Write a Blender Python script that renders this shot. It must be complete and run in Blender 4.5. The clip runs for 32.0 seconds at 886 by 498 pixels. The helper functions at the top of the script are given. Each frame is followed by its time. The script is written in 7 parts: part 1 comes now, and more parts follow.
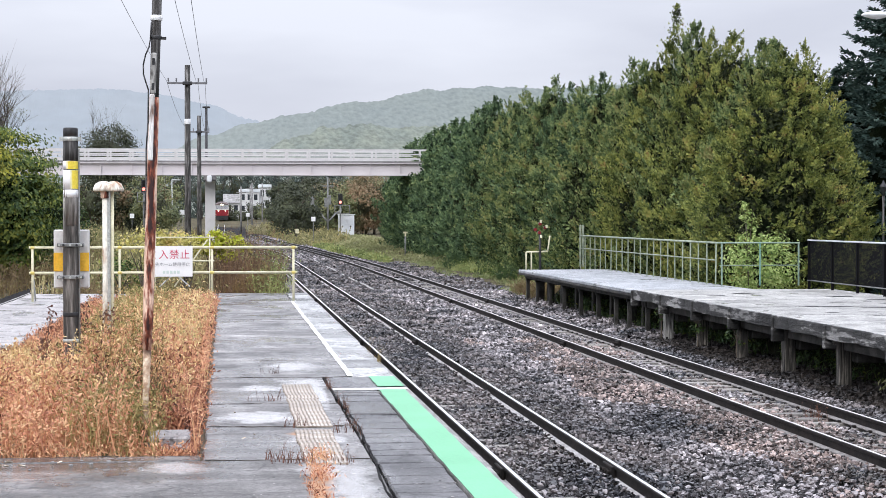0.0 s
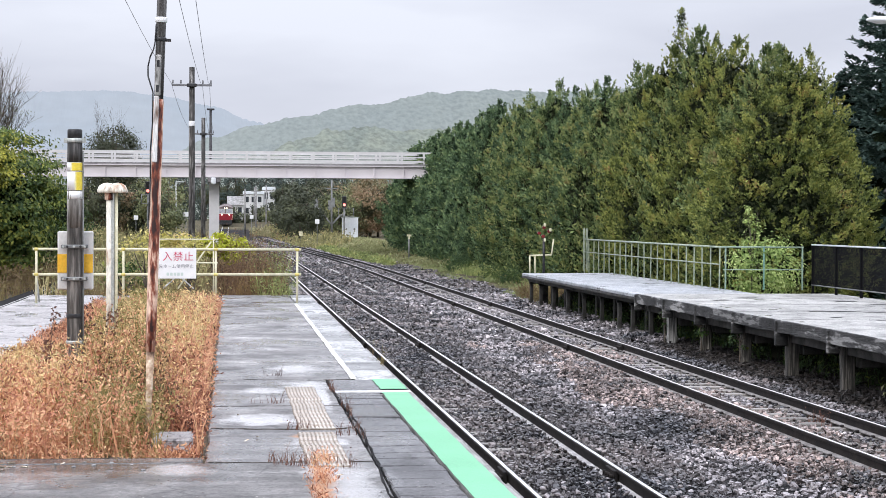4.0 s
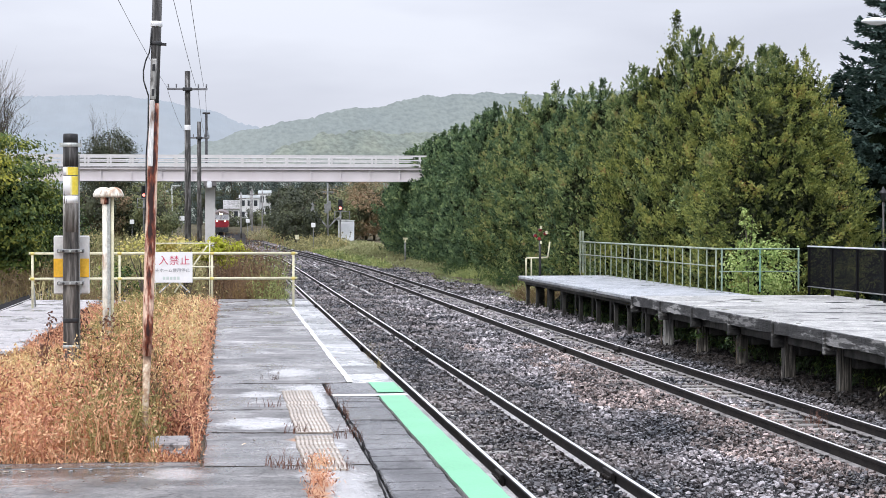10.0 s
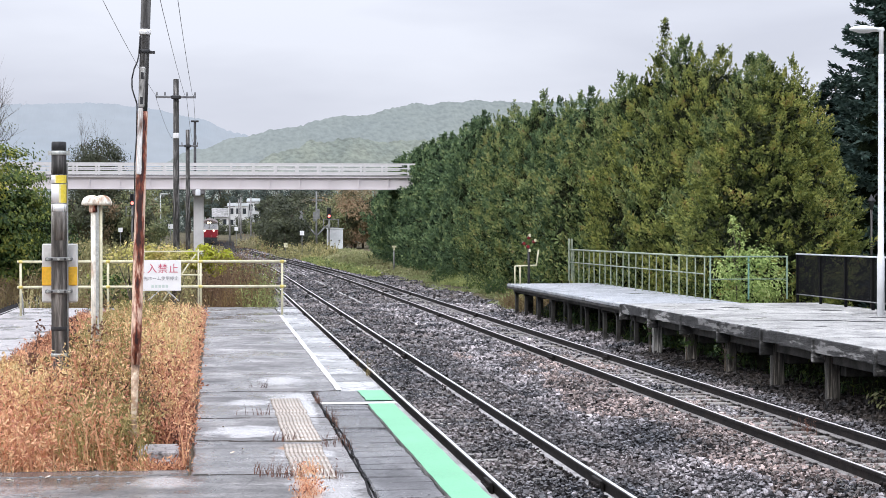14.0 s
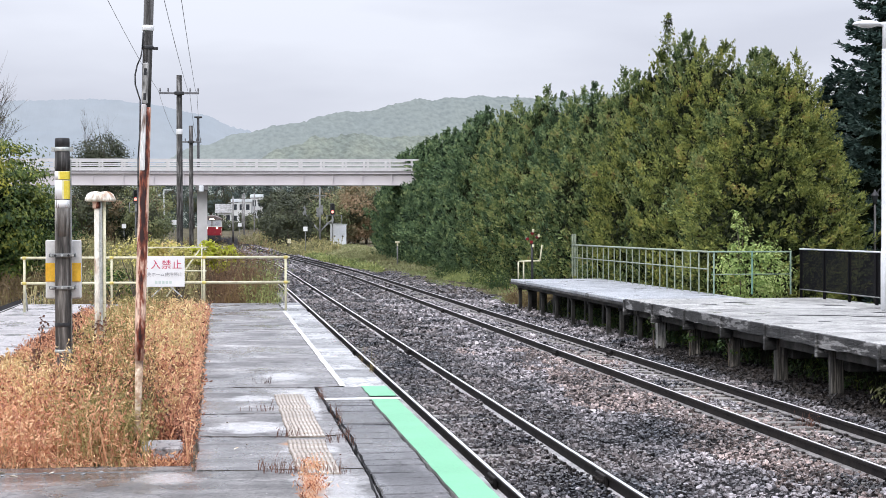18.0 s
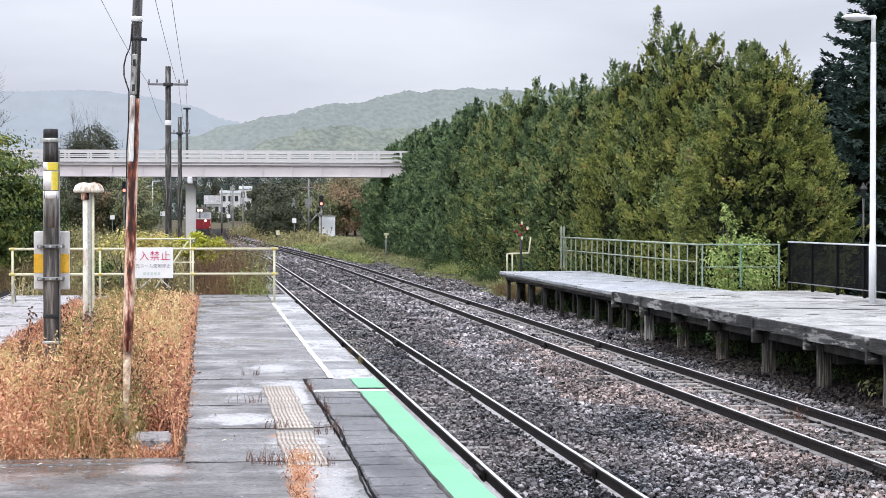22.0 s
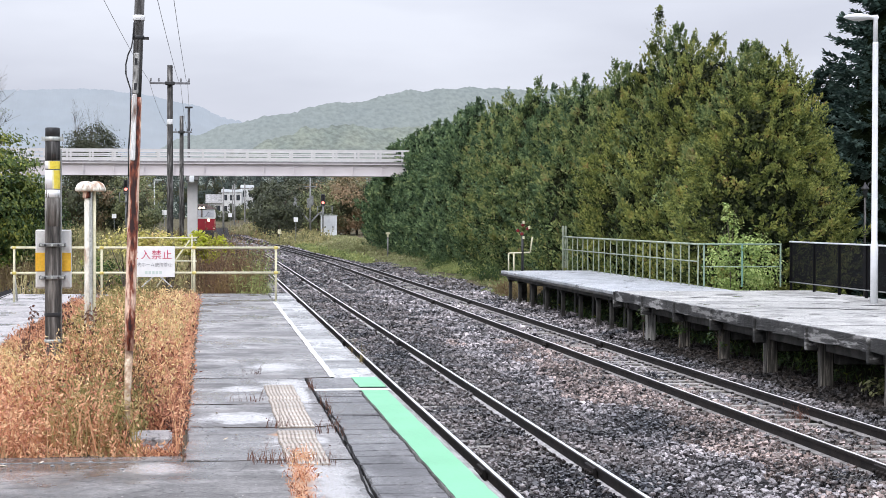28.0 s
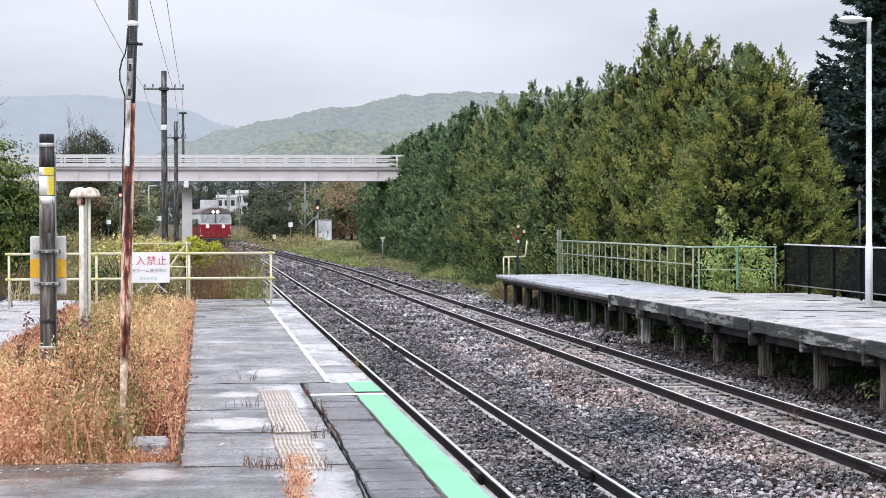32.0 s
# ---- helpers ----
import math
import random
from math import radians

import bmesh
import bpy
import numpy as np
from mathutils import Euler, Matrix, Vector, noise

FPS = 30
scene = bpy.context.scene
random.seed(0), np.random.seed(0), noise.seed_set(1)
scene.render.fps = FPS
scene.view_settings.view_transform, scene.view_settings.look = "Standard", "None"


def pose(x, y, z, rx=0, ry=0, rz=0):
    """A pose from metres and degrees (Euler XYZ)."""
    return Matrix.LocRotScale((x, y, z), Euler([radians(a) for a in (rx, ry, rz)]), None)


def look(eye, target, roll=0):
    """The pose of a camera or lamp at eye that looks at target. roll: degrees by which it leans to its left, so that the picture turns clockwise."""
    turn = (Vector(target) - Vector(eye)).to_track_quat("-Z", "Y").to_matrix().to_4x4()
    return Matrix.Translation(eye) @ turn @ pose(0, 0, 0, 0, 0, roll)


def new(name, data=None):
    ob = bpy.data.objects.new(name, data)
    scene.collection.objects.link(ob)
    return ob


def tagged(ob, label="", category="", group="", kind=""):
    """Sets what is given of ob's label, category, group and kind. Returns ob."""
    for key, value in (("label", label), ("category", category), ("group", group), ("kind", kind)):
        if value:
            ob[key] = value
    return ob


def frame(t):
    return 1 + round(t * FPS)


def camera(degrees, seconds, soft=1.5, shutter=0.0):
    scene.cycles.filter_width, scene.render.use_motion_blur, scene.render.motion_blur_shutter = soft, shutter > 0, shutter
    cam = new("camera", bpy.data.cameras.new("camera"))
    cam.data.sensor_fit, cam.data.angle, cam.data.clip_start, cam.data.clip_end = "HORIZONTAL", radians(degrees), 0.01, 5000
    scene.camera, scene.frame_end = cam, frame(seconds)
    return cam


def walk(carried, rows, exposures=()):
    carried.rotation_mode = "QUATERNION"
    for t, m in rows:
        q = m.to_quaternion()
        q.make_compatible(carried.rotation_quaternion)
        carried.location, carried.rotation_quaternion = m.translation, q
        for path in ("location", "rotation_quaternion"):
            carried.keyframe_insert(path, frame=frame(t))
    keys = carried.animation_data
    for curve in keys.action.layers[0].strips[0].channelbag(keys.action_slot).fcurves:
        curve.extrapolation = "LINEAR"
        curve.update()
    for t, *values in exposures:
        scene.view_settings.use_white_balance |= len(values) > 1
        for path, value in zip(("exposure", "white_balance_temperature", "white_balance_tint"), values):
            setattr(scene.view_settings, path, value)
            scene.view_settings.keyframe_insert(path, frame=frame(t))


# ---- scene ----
CAM_Z = 2.52
cam = camera(25.83, 32.0, soft=0.75)
walk(cam, [(t, pose(0, 0, CAM_Z, 90 + p, 0, -y) @ pose(0, 0, 0, 0, 0, r)) for t, y, p, r in (
    (0, 6.405, -0.955, -0.007), (0.5, 6.433, -0.930, -0.002), (1, 6.461, -0.902, 0.024), (1.5, 6.483, -0.863, 0.072),
    (2, 6.463, -0.830, 0.124), (2.5, 6.429, -0.826, 0.173), (3, 6.379, -0.840, 0.202), (3.5, 6.335, -0.877, 0.229),
    (5.5, 6.200, -0.726, 0.206), (6, 6.205, -0.677, 0.162), (6.5, 6.261, -0.667, 0.081), (7, 6.328, -0.725, 0.010),
    (7.5, 6.354, -0.798, -0.039), (8, 6.341, -0.849, -0.067), (8.5, 6.327, -0.834, -0.052), (9, 6.336, -0.801, -0.007),
    (9.5, 6.377, -0.788, 0.016), (10, 6.406, -0.776, 0.008), (10.5, 6.405, -0.753, -0.025), (11, 6.401, -0.774, -0.026),
    (11.5, 6.408, -0.827, -0.013), (12, 6.458, -0.876, -0.002), (12.5, 6.530, -0.827, 0.004), (13, 6.621, -0.731, 0.003),
    (13.5, 6.699, -0.620, -0.010), (14, 6.739, -0.541, -0.025), (14.5, 6.718, -0.546, -0.079), (16.5, 6.602, -0.874, -0.137),
    (17, 6.574, -0.844, -0.170), (17.5, 6.581, -0.751, -0.158), (18, 6.637, -0.672, -0.118), (18.5, 6.728, -0.649, -0.095),
    (19, 6.812, -0.655, -0.082), (19.5, 6.865, -0.713, -0.096), (20, 6.901, -0.788, -0.122), (20.5, 6.923, -0.842, -0.129),
    (21, 6.932, -0.880, -0.086), (21.5, 6.952, -0.901, -0.025), (22, 6.970, -0.907, 0.028), (22.5, 6.998, -0.941, 0.043),
    (23, 7.000, -0.960, 0.054), (23.5, 6.983, -1.000, 0.071), (24, 6.946, -1.055, 0.105), (24.5, 6.917, -1.116, 0.134),
    (25, 6.911, -1.134, 0.156), (25.5, 6.928, -1.129, 0.150), (27.5, 6.914, -0.952, 0.142), (28, 6.923, -0.929, 0.117),
    (28.5, 6.973, -0.957, 0.094), (29, 7.044, -0.956, 0.067), (29.5, 7.095, -0.898, 0.046), (30, 7.122, -0.824, 0.012),
    (30.5, 7.140, -0.768, -0.034), (31, 7.141, -0.734, -0.094), (31.5, 7.117, -0.753, -0.146), (32, 7.074, -0.801, -0.174))])

# ---- world and sun ----
world = bpy.data.worlds.new("overcast")
scene.world = world
world.use_nodes = True
wn, wl = world.node_tree.nodes, world.node_tree.links
sky = wn.new("ShaderNodeTexSky")
sky.sky_type, sky.sun_disc = "NISHITA", False
sky.sun_elevation, sky.sun_rotation = radians(50), radians(-120)
sky.air_density, sky.dust_density = 1.0, 3.0
dim = wn.new("ShaderNodeMix")
dim.data_type, dim.blend_type = "RGBA", "MULTIPLY"
dim.inputs[0].default_value = 1.0
dim.inputs[7].default_value = (0.1, 0.1, 0.1, 1)
wl.new(sky.outputs[0], dim.inputs[6])
wc = wn.new("ShaderNodeTexCoord")
wm = wn.new("ShaderNodeMapping")
wm.inputs["Scale"].default_value = (1.2, 1.2, 5.0)
wl.new(wc.outputs["Generated"], wm.inputs[0])
cloud = wn.new("ShaderNodeTexNoise")
cloud.inputs["Scale"].default_value, cloud.inputs["Detail"].default_value, cloud.inputs["Roughness"].default_value = 2.6, 5.0, 0.5
wl.new(wm.outputs[0], cloud.inputs[0])
cramp = wn.new("ShaderNodeValToRGB")
cramp.color_ramp.elements[0].position, cramp.color_ramp.elements[0].color = 0.36, (0.675, 0.705, 0.82, 1)
cramp.color_ramp.elements[1].position, cramp.color_ramp.elements[1].color = 0.62, (0.86, 0.895, 1.01, 1)
wl.new(cloud.outputs[0], cramp.inputs[0])
cover = wn.new("ShaderNodeMix")
cover.data_type = "RGBA"
cover.inputs[0].default_value = 0.93
wl.new(dim.outputs[2], cover.inputs[6])
wl.new(cramp.outputs[0], cover.inputs[7])
# an overcast sky is brighter overhead than at the horizon
sep = wn.new("ShaderNodeSeparateXYZ")
wl.new(wc.outputs["Generated"], sep.inputs[0])
rise = wn.new("ShaderNodeMapRange")
rise.interpolation_type = "SMOOTHSTEP"
rise.inputs[1].default_value, rise.inputs[2].default_value, rise.inputs[3].default_value, rise.inputs[4].default_value = 0.0, 0.9, 1.0, 3.0
wl.new(sep.outputs[2], rise.inputs[0])
lift = wn.new("ShaderNodeMix")
lift.data_type, lift.blend_type = "RGBA", "MULTIPLY"
lift.inputs[0].default_value = 1.0
wl.new(cover.outputs[2], lift.inputs[6])
wl.new(rise.outputs[0], lift.inputs[7])
wl.new(lift.outputs[2], wn["Background"].inputs[0])
wn["Background"].inputs[1].default_value = 1.0
sun = new("sun", bpy.data.lights.new("sun", "SUN"))
sun.data.energy, sun.data.angle, sun.data.color = 1.2, radians(25), (1.0, 0.97, 0.92)
sun.matrix_world = look((-30, -20, 45), (0, 30, 0))
scene.view_settings.exposure = -0.04


# ---- materials ----
def mat(name, a, b, scale=8.0, rough=0.8, metal=0.0, bump=0.3, fine=60.0, c=None, spread=0.0, rough2=None, stretch=(1, 1, 1), island=False, dist=0.01, emit=0.0, grain=0.26):
    """Two colours mixed by a coarse and a fine noise; spread: brightness varied from piece to piece."""
    m = bpy.data.materials.new(name)
    m.use_nodes = True
    n, l = m.node_tree.nodes, m.node_tree.links
    bs = n["Principled BSDF"]
    co = n.new("ShaderNodeTexCoord")
    mp = n.new("ShaderNodeMapping")
    mp.inputs["Scale"].default_value = stretch
    l.new(co.outputs["Object"], mp.inputs[0])
    n1, n2 = n.new("ShaderNodeTexNoise"), n.new("ShaderNodeTexNoise")
    for k, sc in ((n1, scale), (n2, fine)):
        k.inputs["Scale"].default_value, k.inputs["Detail"].default_value, k.inputs["Roughness"].default_value = sc, 4.0, 0.6
        l.new(mp.outputs[0], k.inputs[0])
    r1 = n.new("ShaderNodeValToRGB")
    e = r1.color_ramp.elements
    e[0].position, e[0].color, e[1].position, e[1].color = 0.36, (*a, 1), 0.64, (*b, 1)
    if c:
        k = e.new(0.5)
        k.color = (*c, 1)
    l.new(n1.outputs[0], r1.inputs[0])
    mr = n.new("ShaderNodeMapRange")
    mr.inputs[1].default_value, mr.inputs[2].default_value, mr.inputs[3].default_value, mr.inputs[4].default_value = 0.3, 0.7, 1 - grain, 1 + grain
    l.new(n2.outputs[0], mr.inputs[0])
    mx = n.new("ShaderNodeMix")
    mx.data_type, mx.blend_type = "RGBA", "MULTIPLY"
    mx.inputs[0].default_value = 1.0
    l.new(r1.outputs[0], mx.inputs[6])
    l.new(mr.outputs[0], mx.inputs[7])
    out = mx.outputs[2]
    if spread:
        src = n.new("ShaderNodeNewGeometry").outputs["Random Per Island"] if island else n.new("ShaderNodeObjectInfo").outputs["Random"]
        ms = n.new("ShaderNodeMapRange")
        ms.inputs[3].default_value, ms.inputs[4].default_value = 1 - spread, 1 + spread
        l.new(src, ms.inputs[0])
        m2 = n.new("ShaderNodeMix")
        m2.data_type, m2.blend_type = "RGBA", "MULTIPLY"
        m2.inputs[0].default_value = 1.0
        l.new(out, m2.inputs[6])
        l.new(ms.outputs[0], m2.inputs[7])
        out = m2.outputs[2]
    l.new(out, bs.inputs["Base Color"])
    bs.inputs["Metallic"].default_value = metal
    if rough2 is None:
        bs.inputs["Roughness"].default_value = rough
    else:
        rr = n.new("ShaderNodeMapRange")
        rr.inputs[1].default_value, rr.inputs[2].default_value, rr.inputs[3].default_value, rr.inputs[4].default_value = 0.4, 0.6, rough, rough2
        l.new(n1.outputs[0], rr.inputs[0])
        l.new(rr.outputs[0], bs.inputs["Roughness"])
    if bump:
        bp = n.new("ShaderNodeBump")
        bp.inputs["Strength"].default_value, bp.inputs["Distance"].default_value = bump, dist
        l.new(n2.outputs[0], bp.inputs["Height"])
        l.new(bp.outputs[0], bs.inputs["Normal"])
    if emit:
        l.new(out, bs.inputs["Emission Color"])
        bs.inputs["Emission Strength"].default_value = emit
    return m


def leaf_mat(name, cols, rough=0.6, through_light=0.15, vary=0.5, patch=0.9, gloss=0.3):
    """Leaves: colours drawn leaf by leaf, with patches over the crown."""
    m = bpy.data.materials.new(name)
    m.use_nodes = True
    n, l = m.node_tree.nodes, m.node_tree.links
    bs = n["Principled BSDF"]
    geo = n.new("ShaderNodeNewGeometry")
    co = n.new("ShaderNodeTexCoord")
    ns = n.new("ShaderNodeTexNoise")
    ns.inputs["Scale"].default_value, ns.inputs["Detail"].default_value = patch, 3.0
    l.new(co.outputs["Object"], ns.inputs[0])
    ad = n.new("ShaderNodeMath")
    ad.operation = "MULTIPLY_ADD"
    ad.inputs[1].default_value = vary
    l.new(geo.outputs["Random Per Island"], ad.inputs[0])
    mr = n.new("ShaderNodeMapRange")
    mr.inputs[1].default_value, mr.inputs[2].default_value, mr.inputs[3].default_value, mr.inputs[4].default_value = 0.3, 0.7, 0.0, 1 - vary
    l.new(ns.outputs[0], mr.inputs[0])
    l.new(mr.outputs[0], ad.inputs[2])
    r = n.new("ShaderNodeValToRGB")
    e = r.color_ramp.elements
    e[0].position, e[0].color = 0.1, (*cols[0], 1)
    e[1].position, e[1].color = 0.95, (*cols[-1], 1)
    for i, c in enumerate(cols[1:-1]):
        k = e.new(0.1 + 0.85 * (i + 1) / (len(cols) - 1))
        k.color = (*c, 1)
    l.new(ad.outputs[0], r.inputs[0])
    l.new(r.outputs[0], bs.inputs["Base Color"])
    bs.inputs["Roughness"].default_value = rough
    bs.inputs["Specular IOR Level"].default_value = gloss
    tr = n.new("ShaderNodeBsdfTranslucent")
    l.new(r.outputs[0], tr.inputs[0])
    mixer = n.new("ShaderNodeMixShader")
    mixer.inputs[0].default_value = through_light
    l.new(bs.outputs[0], mixer.inputs[1])
    l.new(tr.outputs[0], mixer.inputs[2])
    l.new(mixer.outputs[0], n["Material Output"].inputs[0])
    return m


def glow(name, col, strength):
    m = bpy.data.materials.new(name)
    m.use_nodes = True
    bs = m.node_tree.nodes["Principled BSDF"]
    bs.inputs["Base Color"].default_value = (*col, 1)
    bs.inputs["Emission Color"].default_value = (*col, 1)
    bs.inputs["Emission Strength"].default_value = strength
    return m


M_GROUND = mat("rough_grass_ground", (0.045, 0.045, 0.026), (0.14, 0.115, 0.07), 0.5, 0.9, fine=12, bump=0.8, dist=0.1)
# Near-black to paint shade into the stone gaps; also used as seam dirt.
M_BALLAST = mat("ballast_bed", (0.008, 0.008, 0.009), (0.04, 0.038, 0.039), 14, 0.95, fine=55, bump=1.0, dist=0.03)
M_STONE = mat("ballast_stone", (0.034, 0.036, 0.043), (0.405, 0.365, 0.372), 0.6, 0.2, spread=0.98, island=True, fine=90, bump=0.4)
M_STONE_RUST = mat("rust_stained_stone", (0.036, 0.032, 0.032), (0.41, 0.322, 0.296), 0.6, 0.24, spread=0.98, island=True, fine=90, bump=0.4)
# Dark for oil by the main track; farther out it paints gap shadow.
M_STONE_FAR = mat("oily_and_gap_shaded_stone", (0.032, 0.033, 0.039), (0.205, 0.178, 0.175), 0.4, 0.22, spread=0.97, island=True, fine=60, bump=0.3)
# Shade of the far platform and hedge is put into this stone colour.
M_STONE_DARK = mat("deck_shade_stone", (0.01, 0.009, 0.009), (0.045, 0.038, 0.034), 0.8, 0.5, spread=0.9, island=True, fine=90, bump=0.4)
M_RAILSIDE = mat("rail_side", (0.008, 0.007, 0.007), (0.024, 0.019, 0.017), 6, 0.75, fine=80)
M_RAILTOP = mat("rail_running_surface", (0.86, 0.86, 0.88), (0.95, 0.95, 0.97), 2, 0.42, metal=1.0, bump=0.0, stretch=(1, 0.1, 1))
M_RAILDULL = mat("dull_rail_surface", (0.7, 0.66, 0.65), (0.85, 0.81, 0.8), 2, 0.45, metal=1.0, bump=0.0)
M_RAILFOOT = mat("dusty_rail_foot", (0.36, 0.34, 0.34), (0.6, 0.58, 0.58), 5, 0.6, fine=60)
M_FOOTDULL = mat("grimy_rail_foot", (0.16, 0.145, 0.14), (0.32, 0.3, 0.29), 5, 0.6, fine=60)
M_CABLE = mat("bleached_cable_sheath", (0.3, 0.29, 0.28), (0.6, 0.58, 0.56), 3, 0.6, fine=20)
M_SLEEPER = mat("weathered_sleeper", (0.16, 0.145, 0.13), (0.3, 0.28, 0.26), 3, 0.6, spread=0.3, fine=40, stretch=(1, 6, 1))
def deck_mat(name, dark, mid, pale, wet=0.5, lay=(1.0, 0.7, 1.0), vary=0.14, wash=0.0):
    """Old concrete under a film of water: cross streaks, grit, cracks, and glossy pools with their own outlines."""
    m = bpy.data.materials.new(name)
    m.use_nodes = True
    n, l = m.node_tree.nodes, m.node_tree.links
    bs = n["Principled BSDF"]
    co = n.new("ShaderNodeNewGeometry").outputs["Position"]

    def tex(scale, stretch, detail=5.0, rough=0.6):
        mp = n.new("ShaderNodeMapping")
        mp.inputs["Scale"].default_value = stretch
        l.new(co, mp.inputs[0])
        k = n.new("ShaderNodeTexNoise")
        k.inputs["Scale"].default_value, k.inputs["Detail"].default_value, k.inputs["Roughness"].default_value = scale, detail, rough
        l.new(mp.outputs[0], k.inputs[0])
        return k.outputs[0]

    def ramp(src, stops):
        r = n.new("ShaderNodeValToRGB")
        e = r.color_ramp.elements
        e[0].position, e[0].color = stops[0][0], (*stops[0][1], 1)
        e[1].position, e[1].color = stops[-1][0], (*stops[-1][1], 1)
        for p, c in stops[1:-1]:
            e.new(p).color = (*c, 1)
        l.new(src, r.inputs[0])
        return r.outputs[0]

    def mul(a, b, f=1.0):
        x = n.new("ShaderNodeMix")
        x.data_type, x.blend_type = "RGBA", "MULTIPLY"
        x.inputs[0].default_value = f
        l.new(a, x.inputs[6])
        l.new(b, x.inputs[7])
        return x.outputs[2]

    streak = tex(1.9, lay, 6.0, 0.62)
    base = ramp(streak, [(0.3, dark), (0.48, mid), (0.68, pale)])
    grit = ramp(tex(38, (1, 1.2, 1), 3.0, 0.7), [(0.3, (0.35, 0.35, 0.35)), (0.48, (0.95, 0.95, 0.95)), (0.72, (1.5, 1.5, 1.5))])
    cr = n.new("ShaderNodeTexVoronoi")
    cr.feature = "DISTANCE_TO_EDGE"
    cr.inputs["Scale"].default_value = 1.3
    mp = n.new("ShaderNodeMapping")
    mp.inputs["Scale"].default_value = (0.9, 0.7, 1)
    l.new(co, mp.inputs[0])
    wob = n.new("ShaderNodeMix")
    wob.data_type, wob.blend_type = "RGBA", "ADD"
    wob.inputs[0].default_value = 0.35
    l.new(mp.outputs[0], wob.inputs[6])
    nz = n.new("ShaderNodeTexNoise")
    nz.inputs["Scale"].default_value = 3.0
    l.new(co, nz.inputs[0])
    l.new(nz.outputs[1], wob.inputs[7])
    l.new(wob.outputs[2], cr.inputs[0])
    crack = ramp(cr.outputs[0], [(0.0, (0.3, 0.3, 0.3)), (0.006, (0.55, 0.55, 0.55)), (0.016, (1, 1, 1))])
    fleck = ramp(tex(120, (1, 1, 1), 2.0, 0.8), [(0.34, (0.4, 0.4, 0.4)), (0.45, (1, 1, 1)), (0.62, (1, 1, 1)), (0.7, (1.7, 1.7, 1.7))])
    col = mul(mul(mul(base, grit, 1.0), fleck, 0.8), crack, 0.9)
    if wash:
        lines = ramp(tex(2.4, (0.22, 1.5, 1.0), 6.0, 0.7), [(0.36, (0.62, 0.61, 0.6)), (0.5, (0.95, 0.95, 0.95)), (0.6, (1.35, 1.35, 1.36))])
        col = mul(col, lines, wash)
    oi = n.new("ShaderNodeObjectInfo")
    vr = n.new("ShaderNodeMapRange")
    vr.inputs[3].default_value, vr.inputs[4].default_value = 1 - vary, 0.98 + vary
    l.new(oi.outputs["Random"], vr.inputs[0])
    col = mul(col, vr.outputs[0])
    l.new(col, bs.inputs["Base Color"])
    pool = tex(1.3, (lay[0], lay[1] * 0.8, 1.0), 5.0, 0.6)
    rr = n.new("ShaderNodeMapRange")
    rr.inputs[1].default_value, rr.inputs[2].default_value, rr.inputs[3].default_value, rr.inputs[4].default_value = wet - 0.06, wet + 0.08, 0.55, 0.1
    l.new(pool, rr.inputs[0])
    l.new(rr.outputs[0], bs.inputs["Roughness"])
    bp = n.new("ShaderNodeBump")
    bp.inputs["Strength"].default_value, bp.inputs["Distance"].default_value = 0.6, 0.006
    l.new(tex(55, (1, 1, 1), 3.0), bp.inputs["Height"])
    b2 = n.new("ShaderNodeBump")
    b2.inputs["Strength"].default_value, b2.inputs["Distance"].default_value = 0.5, 0.012
    l.new(tex(4.5, (1.0, 0.8, 1.0)), b2.inputs["Height"])
    l.new(bp.outputs[0], b2.inputs["Normal"])
    l.new(b2.outputs[0], bs.inputs["Normal"])
    return m


M_DECK = deck_mat("wet_deck_concrete", (0.077, 0.073, 0.072), (0.18, 0.171, 0.168), (0.335, 0.32, 0.312), 0.5, (0.8, 0.6, 1.0), wash=1.0)


